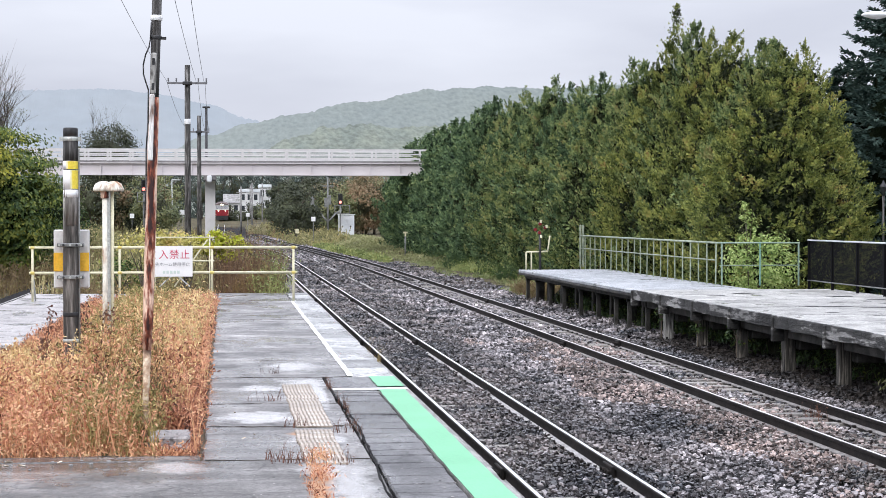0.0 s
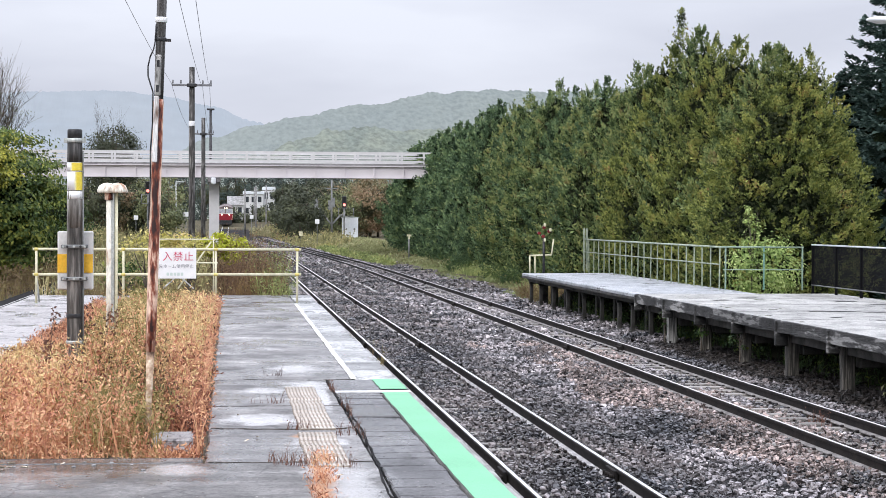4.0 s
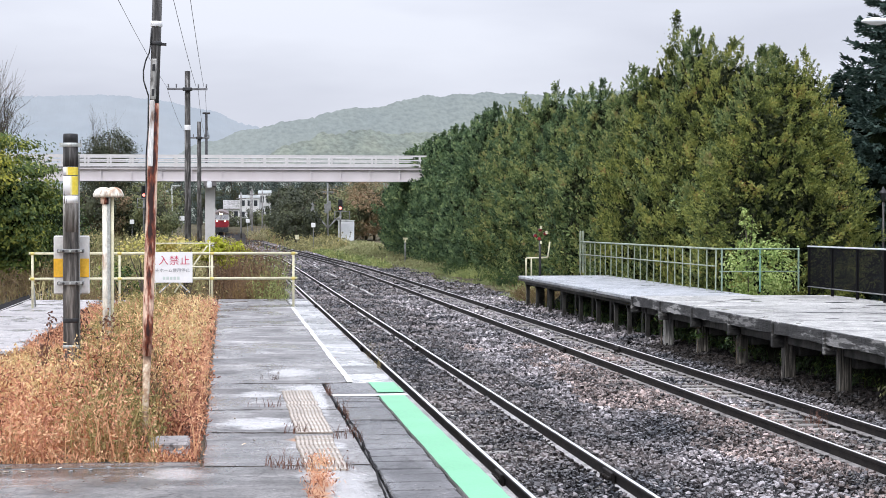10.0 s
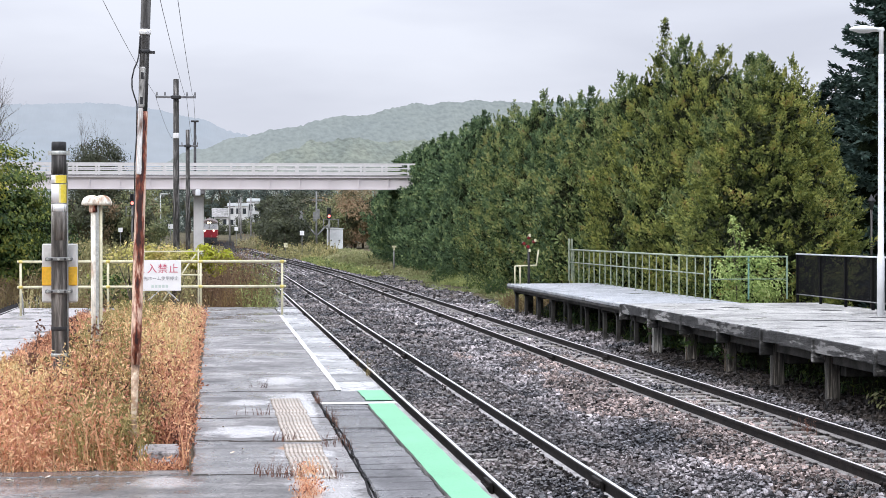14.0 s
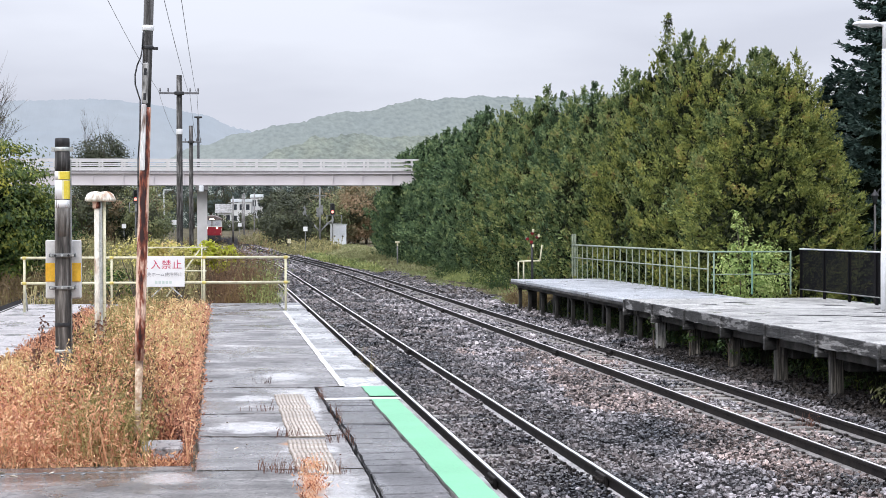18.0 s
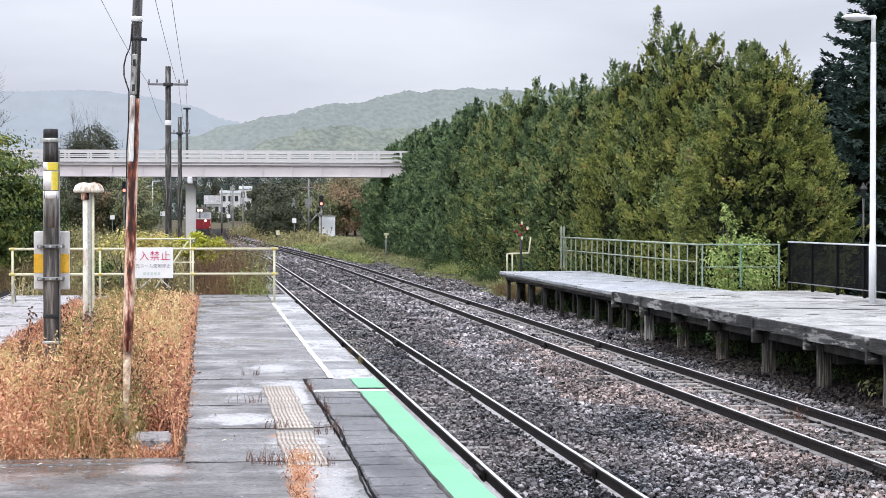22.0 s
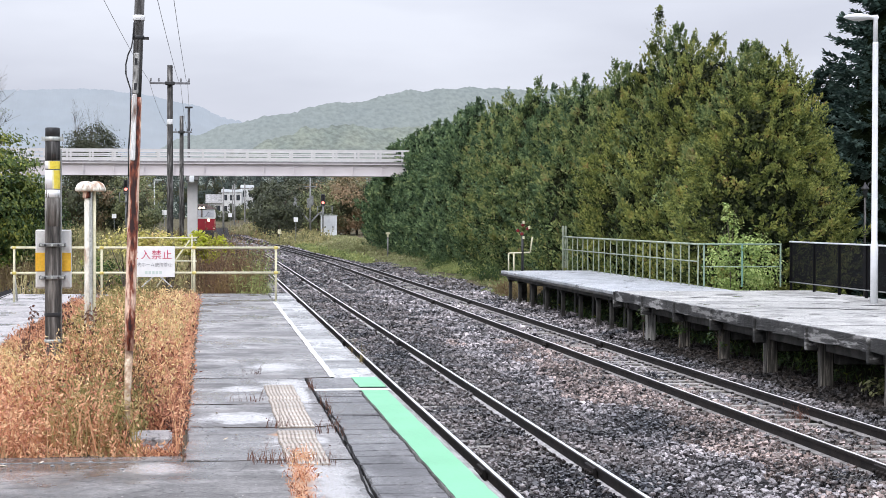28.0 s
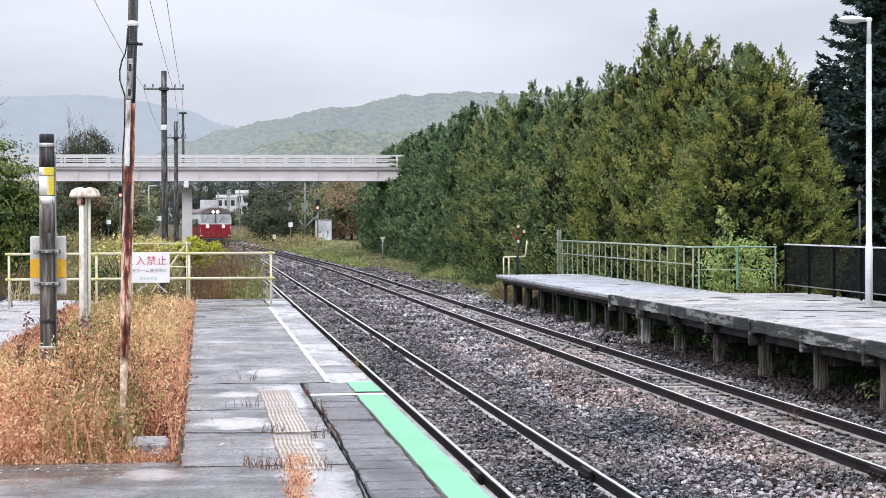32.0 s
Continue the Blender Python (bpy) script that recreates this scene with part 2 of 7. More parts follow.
def stain_and_sheen(m, spots, colour, gloss):
    """Painted pool sheen and rust-brown dirt in ragged deck spots (x, y, half width, half length)."""
    n, l = m.node_tree.nodes, m.node_tree.links
    bs = n["Principled BSDF"]
    co = n.new("ShaderNodeNewGeometry").outputs["Position"]
    ns = n.new("ShaderNodeTexNoise")
    ns.inputs["Scale"].default_value, ns.inputs["Detail"].default_value, ns.inputs["Roughness"].default_value = 5.0, 6.0, 0.7
    l.new(co, ns.inputs[0])
    total = None
    for x, y, rx, ry in spots:
        mp = n.new("ShaderNodeMapping")
        mp.vector_type = "TEXTURE"
        mp.inputs["Location"].default_value, mp.inputs["Scale"].default_value = (x, y, 0.83), (rx, ry, 10)
        l.new(co, mp.inputs[0])
        ln = n.new("ShaderNodeVectorMath")
        ln.operation = "LENGTH"
        l.new(mp.outputs[0], ln.inputs[0])
        ad = n.new("ShaderNodeMath")
        ad.operation = "MULTIPLY_ADD"
        ad.inputs[1].default_value = 2.6
        l.new(ns.outputs[0], ad.inputs[0])
        l.new(ln.outputs["Value"], ad.inputs[2])
        mr = n.new("ShaderNodeMapRange")
        mr.inputs[1].default_value, mr.inputs[2].default_value, mr.inputs[3].default_value, mr.inputs[4].default_value = 1.75, 2.6, 1.0, 0.0
        l.new(ad.outputs[0], mr.inputs[0])
        if total is None:
            total = mr.outputs[0]
        else:
            mx = n.new("ShaderNodeMath")
            mx.operation = "MAXIMUM"
            l.new(total, mx.inputs[0])
            l.new(mr.outputs[0], mx.inputs[1])
            total = mx.outputs[0]
    for socket, value in (("Base Color", colour), ("Roughness", gloss)):
        src = bs.inputs[socket].links[0].from_socket
        mix = n.new("ShaderNodeMix")
        l.new(total, mix.inputs[0])
        if socket == "Base Color":
            mix.data_type = "RGBA"
            l.new(src, mix.inputs[6])
            mix.inputs[7].default_value = (*value, 1)
            l.new(mix.outputs[2], bs.inputs[socket])
        else:
            l.new(src, mix.inputs[2])
            mix.inputs[3].default_value = value
            l.new(mix.outputs[0], bs.inputs[socket])


# The white spots paint in sky glare on pooled water.
SHEEN_SPOTS = [(0.78, 19.6, 0.22, 0.45), (0.88, 18.28, 0.06, 1.2), (0.79, 12.0, 0.15, 0.95), (0.76, 21.92, 0.25, 0.6), (0.25, 16.3, 0.28, 0.4), (0.7, 14.7, 0.18, 0.35), (0.35, 19.0, 0.2, 0.3)]
DIRT_SPOTS = [(0.61, 12.7, 0.07, 0.6), (0.62, 13.6, 0.08, 0.4), (0.57, 11.9, 0.07, 0.6), (0.62, 15.05, 0.12, 0.2)]
stain_and_sheen(M_DECK, SHEEN_SPOTS, (0.62, 0.61, 0.61), 0.14)
stain_and_sheen(M_DECK, DIRT_SPOTS, (0.42, 0.22, 0.11), 0.6)
M_DECK_PALE = deck_mat("pale_edge_concrete", (0.22, 0.22, 0.22), (0.335, 0.335, 0.334), (0.45, 0.45, 0.447), 0.5, (0.9, 0.6, 1.0), 0.4, 0.5)
M_SIDE = deck_mat("pinkish_side_deck", (0.26, 0.24, 0.235), (0.37, 0.345, 0.34), (0.46, 0.43, 0.42), 0.52)
M_FARDECK = deck_mat("pale_far_deck", (0.18, 0.176, 0.168), (0.38, 0.372, 0.355), (0.5, 0.49, 0.465), 0.62)
M_SPALL = mat("spalled_concrete_edge", (0.022, 0.021, 0.02), (0.44, 0.43, 0.41), 2.6, 0.7, fine=16, bump=1.0, c=(0.135, 0.13, 0.124), spread=0.3, dist=0.03, stretch=(1, 0.4, 2.4))
for e, (p, c) in zip([k for k in M_SPALL.node_tree.nodes if k.type == "VALTORGB"][0].color_ramp.elements, ((0.4, 0.015), (0.54, 0.05), (0.59, 0.27))):
    e.position, e.color = p, (c, c * 0.985, c * 0.96, 1)
M_SCAB = mat("pale_lime_crust", (0.06, 0.057, 0.052), (0.5, 0.49, 0.47), 4, 0.65, fine=25, bump=0.6, spread=0.2, stretch=(9, 9, 0.4))
M_ASPHALT = deck_mat("wet_asphalt", (0.04, 0.039, 0.042), (0.09, 0.088, 0.092), (0.175, 0.172, 0.176), 0.49, (1.0, 0.45, 1.0))
stain_and_sheen(M_ASPHALT, SHEEN_SPOTS, (0.66, 0.65, 0.65), 0.16)
stain_and_sheen(M_ASPHALT, DIRT_SPOTS, (0.42, 0.22, 0.11), 0.6)
M_FRONT = deck_mat("worn_front_asphalt", (0.06, 0.057, 0.055), (0.122, 0.115, 0.11), (0.235, 0.222, 0.215), 0.5, (0.9, 0.6, 1.0), wash=1.0)
stain_and_sheen(M_FRONT, SHEEN_SPOTS[2:3] + [(0.72, 12.9, 0.2, 0.5), (-0.35, 13.1, 0.2, 0.25)], (0.46, 0.45, 0.445), 0.14)
stain_and_sheen(M_FRONT, DIRT_SPOTS, (0.42, 0.22, 0.11), 0.6)
M_PATCH = mat("cement_patch", (0.19, 0.17, 0.16), (0.36, 0.345, 0.34), 3.5, 0.1, rough2=0.4, fine=30, bump=0.4)
M_WHITE = mat("worn_white_paint", (0.62, 0.62, 0.62), (0.85, 0.85, 0.85), 4, 0.5, fine=40, bump=0.15)
M_GREEN = mat("mint_green_paint", (0.13, 0.43, 0.225), (0.16, 0.5, 0.27), 1.5, 0.42, fine=60, bump=0.15, grain=0.12)
# Near-black colour stands for the shade under the far deck.
M_BANK = mat("underdeck_shade_bank", (0.007, 0.008, 0.005), (0.025, 0.026, 0.014), 2, 0.95, bump=0.9, fine=14, dist=0.05)
# Matt near-black paints the dark reflection in pools on the far deck.
M_POOL = mat("dark_pool_patch", (0.008, 0.008, 0.009), (0.028, 0.027, 0.026), 5, 0.9, fine=40, bump=0.3)
M_SOIL = mat("bare_soil", (0.05, 0.038, 0.025), (0.12, 0.085, 0.05), 3, 0.9, bump=0.8, fine=30)
M_CONC = mat("weathered_concrete", (0.13, 0.125, 0.12), (0.34, 0.335, 0.325), 1.8, 0.6, rough2=0.85, fine=40, bump=0.5, spread=0.12)
# Concrete colour lowered to carry the shade below the decks.
M_CONC_DARK = mat("shade_darkened_concrete", (0.025, 0.024, 0.022), (0.085, 0.082, 0.076), 2.5, 0.7, fine=40, bump=0.5, spread=0.3)
M_POST = mat("weathered_pier", (0.014, 0.013, 0.011), (0.25, 0.228, 0.2), 4, 0.8, fine=30, bump=0.8, spread=0.3, stretch=(7, 7, 0.4), c=(0.06, 0.054, 0.047))
M_GALV = mat("galvanised_steel", (0.4, 0.42, 0.4), (0.58, 0.6, 0.57), 6, 0.45, metal=0.5, fine=60, bump=0.1)
M_OLDGALV = mat("dull_weathered_steel", (0.16, 0.165, 0.16), (0.27, 0.275, 0.27), 3, 0.7, metal=0.2, fine=20, bump=0.1)
M_YELLOW = mat("yellow_fitting", (0.76, 0.58, 0.03), (0.86, 0.7, 0.1), 8, 0.5, fine=50, bump=0.1, grain=0.12)
M_PALEYELLOW = mat("faded_yellow_film", (0.78, 0.72, 0.32), (0.84, 0.8, 0.5), 8, 0.5, fine=50, bump=0.1, grain=0.1)
M_ORANGE = mat("orange_yellow_film", (0.78, 0.4, 0.015), (0.85, 0.5, 0.04), 8, 0.5, fine=50, bump=0.1, grain=0.12)
M_FITTING = mat("worn_yellow_fitting", (0.62, 0.5, 0.12), (0.76, 0.66, 0.25), 8, 0.5, fine=50, bump=0.1, grain=0.12)
M_CREAM = mat("cream_tube", (0.58, 0.54, 0.36), (0.74, 0.7, 0.5), 5, 0.5, fine=50, bump=0.1, grain=0.12)
M_GREENRAIL = mat("pale_green_steel", (0.17, 0.22, 0.16), (0.4, 0.44, 0.34), 5, 0.5, fine=50, bump=0.15, spread=0.1)
M_TEALRAIL = mat("green_painted_steel", (0.17, 0.26, 0.2), (0.3, 0.38, 0.3), 5, 0.5, fine=50, bump=0.15)
M_BRIDGE = mat("bridge_paint", (0.62, 0.575, 0.585), (0.66, 0.615, 0.625), 0.3, 0.6, fine=0.5, bump=0.05, grain=0.05)
M_BRIDGE_RAIL = mat("bridge_railing_paint", (0.58, 0.565, 0.56), (0.66, 0.645, 0.64), 0.6, 0.6, fine=3, bump=0.05, grain=0.05)
# Bridge colour lowered for shade: underside, deck, far girder and pier caps.
M_BRIDGE_DARK = mat("bridge_shaded_paint", (0.16, 0.15, 0.15), (0.25, 0.24, 0.24), 0.6, 0.7, fine=9)
M_WOODPOLE = mat("old_pole_timber", (0.022, 0.02, 0.018), (0.24, 0.22, 0.2), 5, 0.8, fine=30, bump=0.8, stretch=(4, 4, 0.35), c=(0.085, 0.076, 0.068))
M_DARKPOLE = mat("dark_pole_timber", (0.015, 0.014, 0.013), (0.13, 0.125, 0.12), 5, 0.7, fine=30, bump=0.6, stretch=(5, 5, 0.35), c=(0.035, 0.032, 0.03))
M_LINEPOLE = mat("weathered_line_pole", (0.02, 0.019, 0.018), (0.24, 0.23, 0.22), 3.5, 0.8, fine=20, bump=0.6, stretch=(3, 3, 0.4), c=(0.06, 0.056, 0.052))
M_RUST = mat("rusted_paint", (0.03, 0.008, 0.007), (0.78, 0.55, 0.42), 9.0, 0.7, fine=30, bump=0.4, stretch=(2, 2, 0.5), c=(0.25, 0.062, 0.03))
tn, tl = M_RUST.node_tree.nodes, M_RUST.node_tree.links
sx = tn.new("ShaderNodeSeparateXYZ")
tl.new([k for k in tn if k.type == "TEX_COORD"][0].outputs["Object"], sx.inputs[0])
away = tn.new("ShaderNodeMath")
away.operation = "ABSOLUTE"
tl.new(sx.outputs[0], away.inputs[0])
mad = tn.new("ShaderNodeMath")
mad.operation = "MULTIPLY_ADD"
mad.inputs[1].default_value = 5.5
rampn = [k for k in tn if k.type == "VALTORGB"][0]
for e, p in zip(rampn.color_ramp.elements, (0.5, 0.6, 0.72)):
    e.position = p
src = rampn.inputs[0].links[0].from_socket
tl.new(away.outputs[0], mad.inputs[0])
tl.new(src, mad.inputs[2])
tl.new(mad.outputs[0], rampn.inputs[0])
M_OLDWHITE = mat("flaking_white_paint", (0.34, 0.17, 0.08), (0.82, 0.78, 0.68), 4, 0.6, fine=30, bump=0.3, stretch=(2, 2, 0.5), c=(0.76, 0.72, 0.62))
M_FALLEN = mat("pale_dead_leaf", (0.4, 0.3, 0.2), (0.72, 0.66, 0.56), 9, 0.5, spread=0.25, fine=60)
M_WIRE = mat("weathered_wire", (0.12, 0.12, 0.13), (0.22, 0.22, 0.23), 5, 0.6, bump=0)
M_STRIP = mat("flaking_grey_paint", (0.06, 0.055, 0.05), (0.5, 0.49, 0.46), 6, 0.6, fine=30, bump=0.4, stretch=(2, 2, 0.6), c=(0.42, 0.41, 0.39))
M_FADED = mat("bleached_timber", (0.07, 0.06, 0.05), (0.34, 0.32, 0.29), 5, 0.8, fine=30, bump=0.7, stretch=(5, 5, 0.4), c=(0.17, 0.155, 0.14))
M_PANEL = mat("pale_grey_panel", (0.58, 0.57, 0.55), (0.7, 0.69, 0.67), 3, 0.5, fine=30, bump=0.05, grain=0.08)
M_FLAKED = mat("flaked_white_paint", (0.2, 0.13, 0.1), (0.8, 0.79, 0.77), 5, 0.6, fine=30, bump=0.3, stretch=(3, 3, 0.6), c=(0.74, 0.72, 0.7))
M_FOOT = mat("cream_flaked_steel", (0.1, 0.05, 0.028), (0.8, 0.7, 0.54), 9, 0.65, fine=30, bump=0.4, c=(0.42, 0.28, 0.18))
M_DARKSTEEL = mat("dark_steel", (0.02, 0.02, 0.022), (0.05, 0.05, 0.052), 5, 0.5, metal=0.3, fine=50, bump=0.1)
M_WHITESTEEL = mat("white_lamp_paint", (0.72, 0.74, 0.76), (0.82, 0.84, 0.86), 3, 0.4, fine=40, bump=0.05, grain=0.05)
M_RED = mat("train_red", (0.2, 0.008, 0.016), (0.26, 0.012, 0.022), 1.5, 0.35, fine=20, bump=0.02, grain=0.05)
M_SILVER = mat("train_grey", (0.5, 0.5, 0.49), (0.64, 0.64, 0.62), 1.5, 0.4, fine=20, bump=0.02, grain=0.05)
M_ROOF = mat("train_roof_brown", (0.1, 0.075, 0.07), (0.18, 0.14, 0.13), 2, 0.7, fine=20)
M_GLASS = mat("dark_window_glass", (0.02, 0.024, 0.028), (0.04, 0.045, 0.05), 2, 0.08, bump=0.0)
M_BAR_WHITE = mat("sign_white", (0.8, 0.8, 0.8), (0.86, 0.86, 0.86), 4, 0.45, bump=0.05, grain=0.03)
M_BAR_RED = mat("sign_red", (0.55, 0.05, 0.12), (0.62, 0.07, 0.15), 4, 0.5, bump=0, grain=0.05)
M_BAR_GREY = mat("sign_grey", (0.22, 0.22, 0.24), (0.28, 0.28, 0.3), 4, 0.5, bump=0, grain=0.05)
M_BAR_GREEN = mat("sign_green", (0.55, 0.64, 0.6), (0.62, 0.7, 0.66), 4, 0.5, bump=0, grain=0.05)
M_BARK = mat("bark", (0.05, 0.04, 0.03), (0.13, 0.105, 0.08), 4, 0.9, fine=25, bump=0.8, stretch=(2, 2, 0.5))
M_HOUSE = mat("house_render", (0.58, 0.58, 0.58), (0.7, 0.7, 0.69), 0.6, 0.8, fine=6, bump=0.1, grain=0.08)
M_HOUSEROOF = mat("pale_roof_sheet", (0.62, 0.66, 0.68), (0.75, 0.78, 0.8), 0.5, 0.5, fine=6, bump=0.1, grain=0.05)
for m in (M_GROUND, M_BALLAST, M_BANK, M_STONE_DARK, M_RAILSIDE):
    m.node_tree.nodes["Principled BSDF"].inputs["Specular IOR Level"].default_value = 0.1
L_THUJA = leaf_mat("arborvitae_sprays", [(0.008, 0.014, 0.006), (0.072, 0.101, 0.033), (0.216, 0.254, 0.076), (0.402, 0.419, 0.117), (0.291, 0.184, 0.076)], through_light=0.08, vary=0.38, patch=1.6, gloss=0.15)
L_THUJA_COOL = leaf_mat("cool_arborvitae_sprays", [(0.008, 0.016, 0.01), (0.068, 0.116, 0.06), (0.185, 0.271, 0.129), (0.365, 0.422, 0.189)], through_light=0.08, vary=0.38, patch=1.6, gloss=0.15)
L_THUJA_MID = leaf_mat("green_arborvitae_sprays", [(0.008, 0.016, 0.007), (0.068, 0.107, 0.045), (0.199, 0.267, 0.107), (0.359, 0.382, 0.142), (0.287, 0.222, 0.105)], through_light=0.08, vary=0.38, patch=1.6, gloss=0.15)
# Crown interiors have their shade in the colour; the woodland one is hazier.
L_CORE = mat("crown_gap_shade", (0.003, 0.006, 0.003), (0.014, 0.021, 0.008), 2.5, 1.0, fine=14, bump=1.0, dist=0.1)
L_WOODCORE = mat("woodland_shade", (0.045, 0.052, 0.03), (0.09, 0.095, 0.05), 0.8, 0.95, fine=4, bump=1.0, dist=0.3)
L_INNER = leaf_mat("gap_shade_sprays", [(0.005, 0.008, 0.004), (0.015, 0.021, 0.009), (0.034, 0.042, 0.018), (0.04, 0.036, 0.018)], through_light=0.03, gloss=0.08)
L_SPRUCE = leaf_mat("spruce_needles", [(0.022, 0.04, 0.034), (0.062, 0.102, 0.088), (0.13, 0.18, 0.15)], gloss=0.08)
L_BROAD = leaf_mat("broad_leaves", [(0.014, 0.035, 0.014), (0.035, 0.07, 0.022), (0.07, 0.115, 0.028), (0.2, 0.21, 0.035)])
L_BROADY = leaf_mat("yellowing_broad_leaves", [(0.025, 0.045, 0.015), (0.15, 0.18, 0.03), (0.38, 0.37, 0.05), (0.58, 0.52, 0.08)], through_light=0.2)
L_BROADG = leaf_mat("mid_green_broad_leaves", [(0.018, 0.04, 0.015), (0.068, 0.115, 0.028), (0.165, 0.205, 0.042), (0.4, 0.39, 0.07)])
L_BUSH = leaf_mat("light_bush_leaves", [(0.125, 0.213, 0.050), (0.375, 0.500, 0.125), (0.650, 0.725, 0.250)], through_light=0.35)
L_PALEBUSH = leaf_mat("pale_bush_leaves", [(0.07, 0.125, 0.035), (0.25, 0.35, 0.1), (0.48, 0.57, 0.21), (0.62, 0.66, 0.31)], through_light=0.35)
L_CLIMBER = leaf_mat("fading_climber_leaves", [(0.16, 0.15, 0.04), (0.46, 0.43, 0.12), (0.68, 0.6, 0.22), (0.62, 0.42, 0.24)], through_light=0.3)
L_YELLOWBUSH = leaf_mat("yellow_bush_leaves", [(0.22, 0.26, 0.02), (0.45, 0.48, 0.04), (0.62, 0.58, 0.1)], through_light=0.35)
L_BRUSH = leaf_mat("dark_brush_stems", [(0.04, 0.026, 0.016), (0.13, 0.078, 0.048), (0.27, 0.165, 0.09), (0.38, 0.3, 0.1)], through_light=0.12)
L_STEM = leaf_mat("dead_stems", [(0.045, 0.022, 0.016), (0.14, 0.07, 0.05), (0.27, 0.13, 0.09)])
L_WOODS_DARK = leaf_mat("dark_woods_leaves", [(0.035, 0.041, 0.028), (0.066, 0.077, 0.044), (0.110, 0.121, 0.062)], vary=0.3, patch=0.5)
L_WOODS_RUST = leaf_mat("autumn_woods_leaves", [(0.097, 0.097, 0.055), (0.194, 0.162, 0.082), (0.324, 0.218, 0.130), (0.438, 0.276, 0.194)], vary=0.3, patch=0.4)
L_WOODS_OLIVE = leaf_mat("olive_woods_leaves", [(0.078, 0.097, 0.051), (0.143, 0.164, 0.078), (0.214, 0.229, 0.100), (0.257, 0.214, 0.100)], vary=0.3, patch=0.5)
# Bluish tint stands in for the haze before the far trees.
L_FARWOODS = leaf_mat("far_conifer_woods", [(0.035, 0.05, 0.045), (0.06, 0.082, 0.07), (0.085, 0.11, 0.085)], vary=0.3, patch=0.3)
L_DRY = leaf_mat("dry_grass", [(0.03, 0.012, 0.01), (0.24, 0.085, 0.05), (0.55, 0.25, 0.15), (0.71, 0.38, 0.22), (0.77, 0.49, 0.28), (0.34, 0.26, 0.12)], through_light=0.1)
L_STRAW = leaf_mat("straw_grass", [(0.05, 0.03, 0.016), (0.42, 0.25, 0.12), (0.76, 0.54, 0.26), (0.8, 0.63, 0.34), (0.32, 0.3, 0.11)], through_light=0.12)
L_OLIVE = leaf_mat("olive_weeds", [(0.06, 0.06, 0.02), (0.2, 0.18, 0.06), (0.42, 0.34, 0.14), (0.5, 0.33, 0.16)], through_light=0.15)
L_PALEWEED = leaf_mat("pale_bank_weeds", [(0.13, 0.13, 0.065), (0.25, 0.24, 0.12), (0.4, 0.36, 0.2), (0.5, 0.43, 0.27)], through_light=0.25, vary=0.3, patch=0.4)
L_MOSS = leaf_mat("bright_moss", [(0.15, 0.13, 0.07), (0.23, 0.24, 0.11), (0.34, 0.35, 0.17), (0.4, 0.34, 0.2)], through_light=0.2, vary=0.3, patch=0.25)
L_VERGE = leaf_mat("mossy_verge", [(0.1, 0.075, 0.045), (0.16, 0.16, 0.07), (0.2, 0.25, 0.1), (0.33, 0.35, 0.16), (0.36, 0.29, 0.17)], through_light=0.2, vary=0.3, patch=0.35)
L_WEED = leaf_mat("trackside_weeds", [(0.09, 0.09, 0.042), (0.2, 0.193, 0.085), (0.37, 0.335, 0.15), (0.56, 0.45, 0.25)], through_light=0.2, vary=0.3, patch=0.4)
L_FRESHWEED = leaf_mat("fresh_verge_weeds", [(0.09, 0.11, 0.04), (0.2, 0.25, 0.09), (0.36, 0.4, 0.15), (0.5, 0.48, 0.2)], through_light=0.25, vary=0.3, patch=0.4)
L_BROWNWEED = leaf_mat("brown_brush", [(0.08, 0.052, 0.034), (0.2, 0.135, 0.075), (0.19, 0.15, 0.063), (0.34, 0.285, 0.11)], through_light=0.3)


# colours darkened for shade, and the rail sides, have hardly any sheen
for m, gloss in ((L_CORE, 0.05), (M_BANK, 0.1), (M_BALLAST, 0.1), (M_CONC_DARK, 0.25), (M_STONE_DARK, 0.2), (M_RAILSIDE, 0.2)):
    m.node_tree.nodes["Principled BSDF"].inputs["Specular IOR Level"].default_value = gloss


# ---- mesh helpers ----
def thing(name, label, category, loc=(0, 0, 0), group="", kind="", turn=0.0):
    ob = new(name)
    ob.empty_display_size = 0.2
    ob.matrix_basis = pose(*loc, 0, 0, turn)
    return tagged(ob, label, category, group, kind)


def link_mesh(name, bm, material):
    me = bpy.data.meshes.new(name)
    bm.normal_update()
    bm.to_mesh(me)
    bm.free()
    for m in material if isinstance(material, (list, tuple)) else [material]:
        me.materials.append(m)
    return me


def part(name, bm, material, parent, label=""):
    ob = new(name, link_mesh(name, bm, material) if isinstance(bm, bmesh.types.BMesh) else bm)
    ob.parent = parent
    return tagged(ob, label)


def solid(name, bm, material, label, category, group="", kind=""):
    return tagged(new(name, link_mesh(name, bm, material)), label, category, group, kind)


def B():
    return bmesh.new()


def box(bm, x0, x1, y0, y1, z0, z1, bev=0.0, mi=0, seg=1):
    c = ((x0 + x1) / 2, (y0 + y1) / 2, (z0 + z1) / 2)
    g = bmesh.ops.create_cube(bm, size=1.0, matrix=Matrix.Translation(c) @ Matrix.Diagonal((abs(x1 - x0), abs(y1 - y0), abs(z1 - z0), 1)))
    faces = {f for v in g["verts"] for f in v.link_faces}
    if bev:
        es = {e for v in g["verts"] for e in v.link_edges}
        r = bmesh.ops.bevel(bm, geom=list(es), offset=bev, segments=seg, affect="EDGES", profile=0.5)
        faces = {f for f in faces if f.is_valid} | set(r["faces"])
    for f in faces:
        f.material_index = mi
    return bm


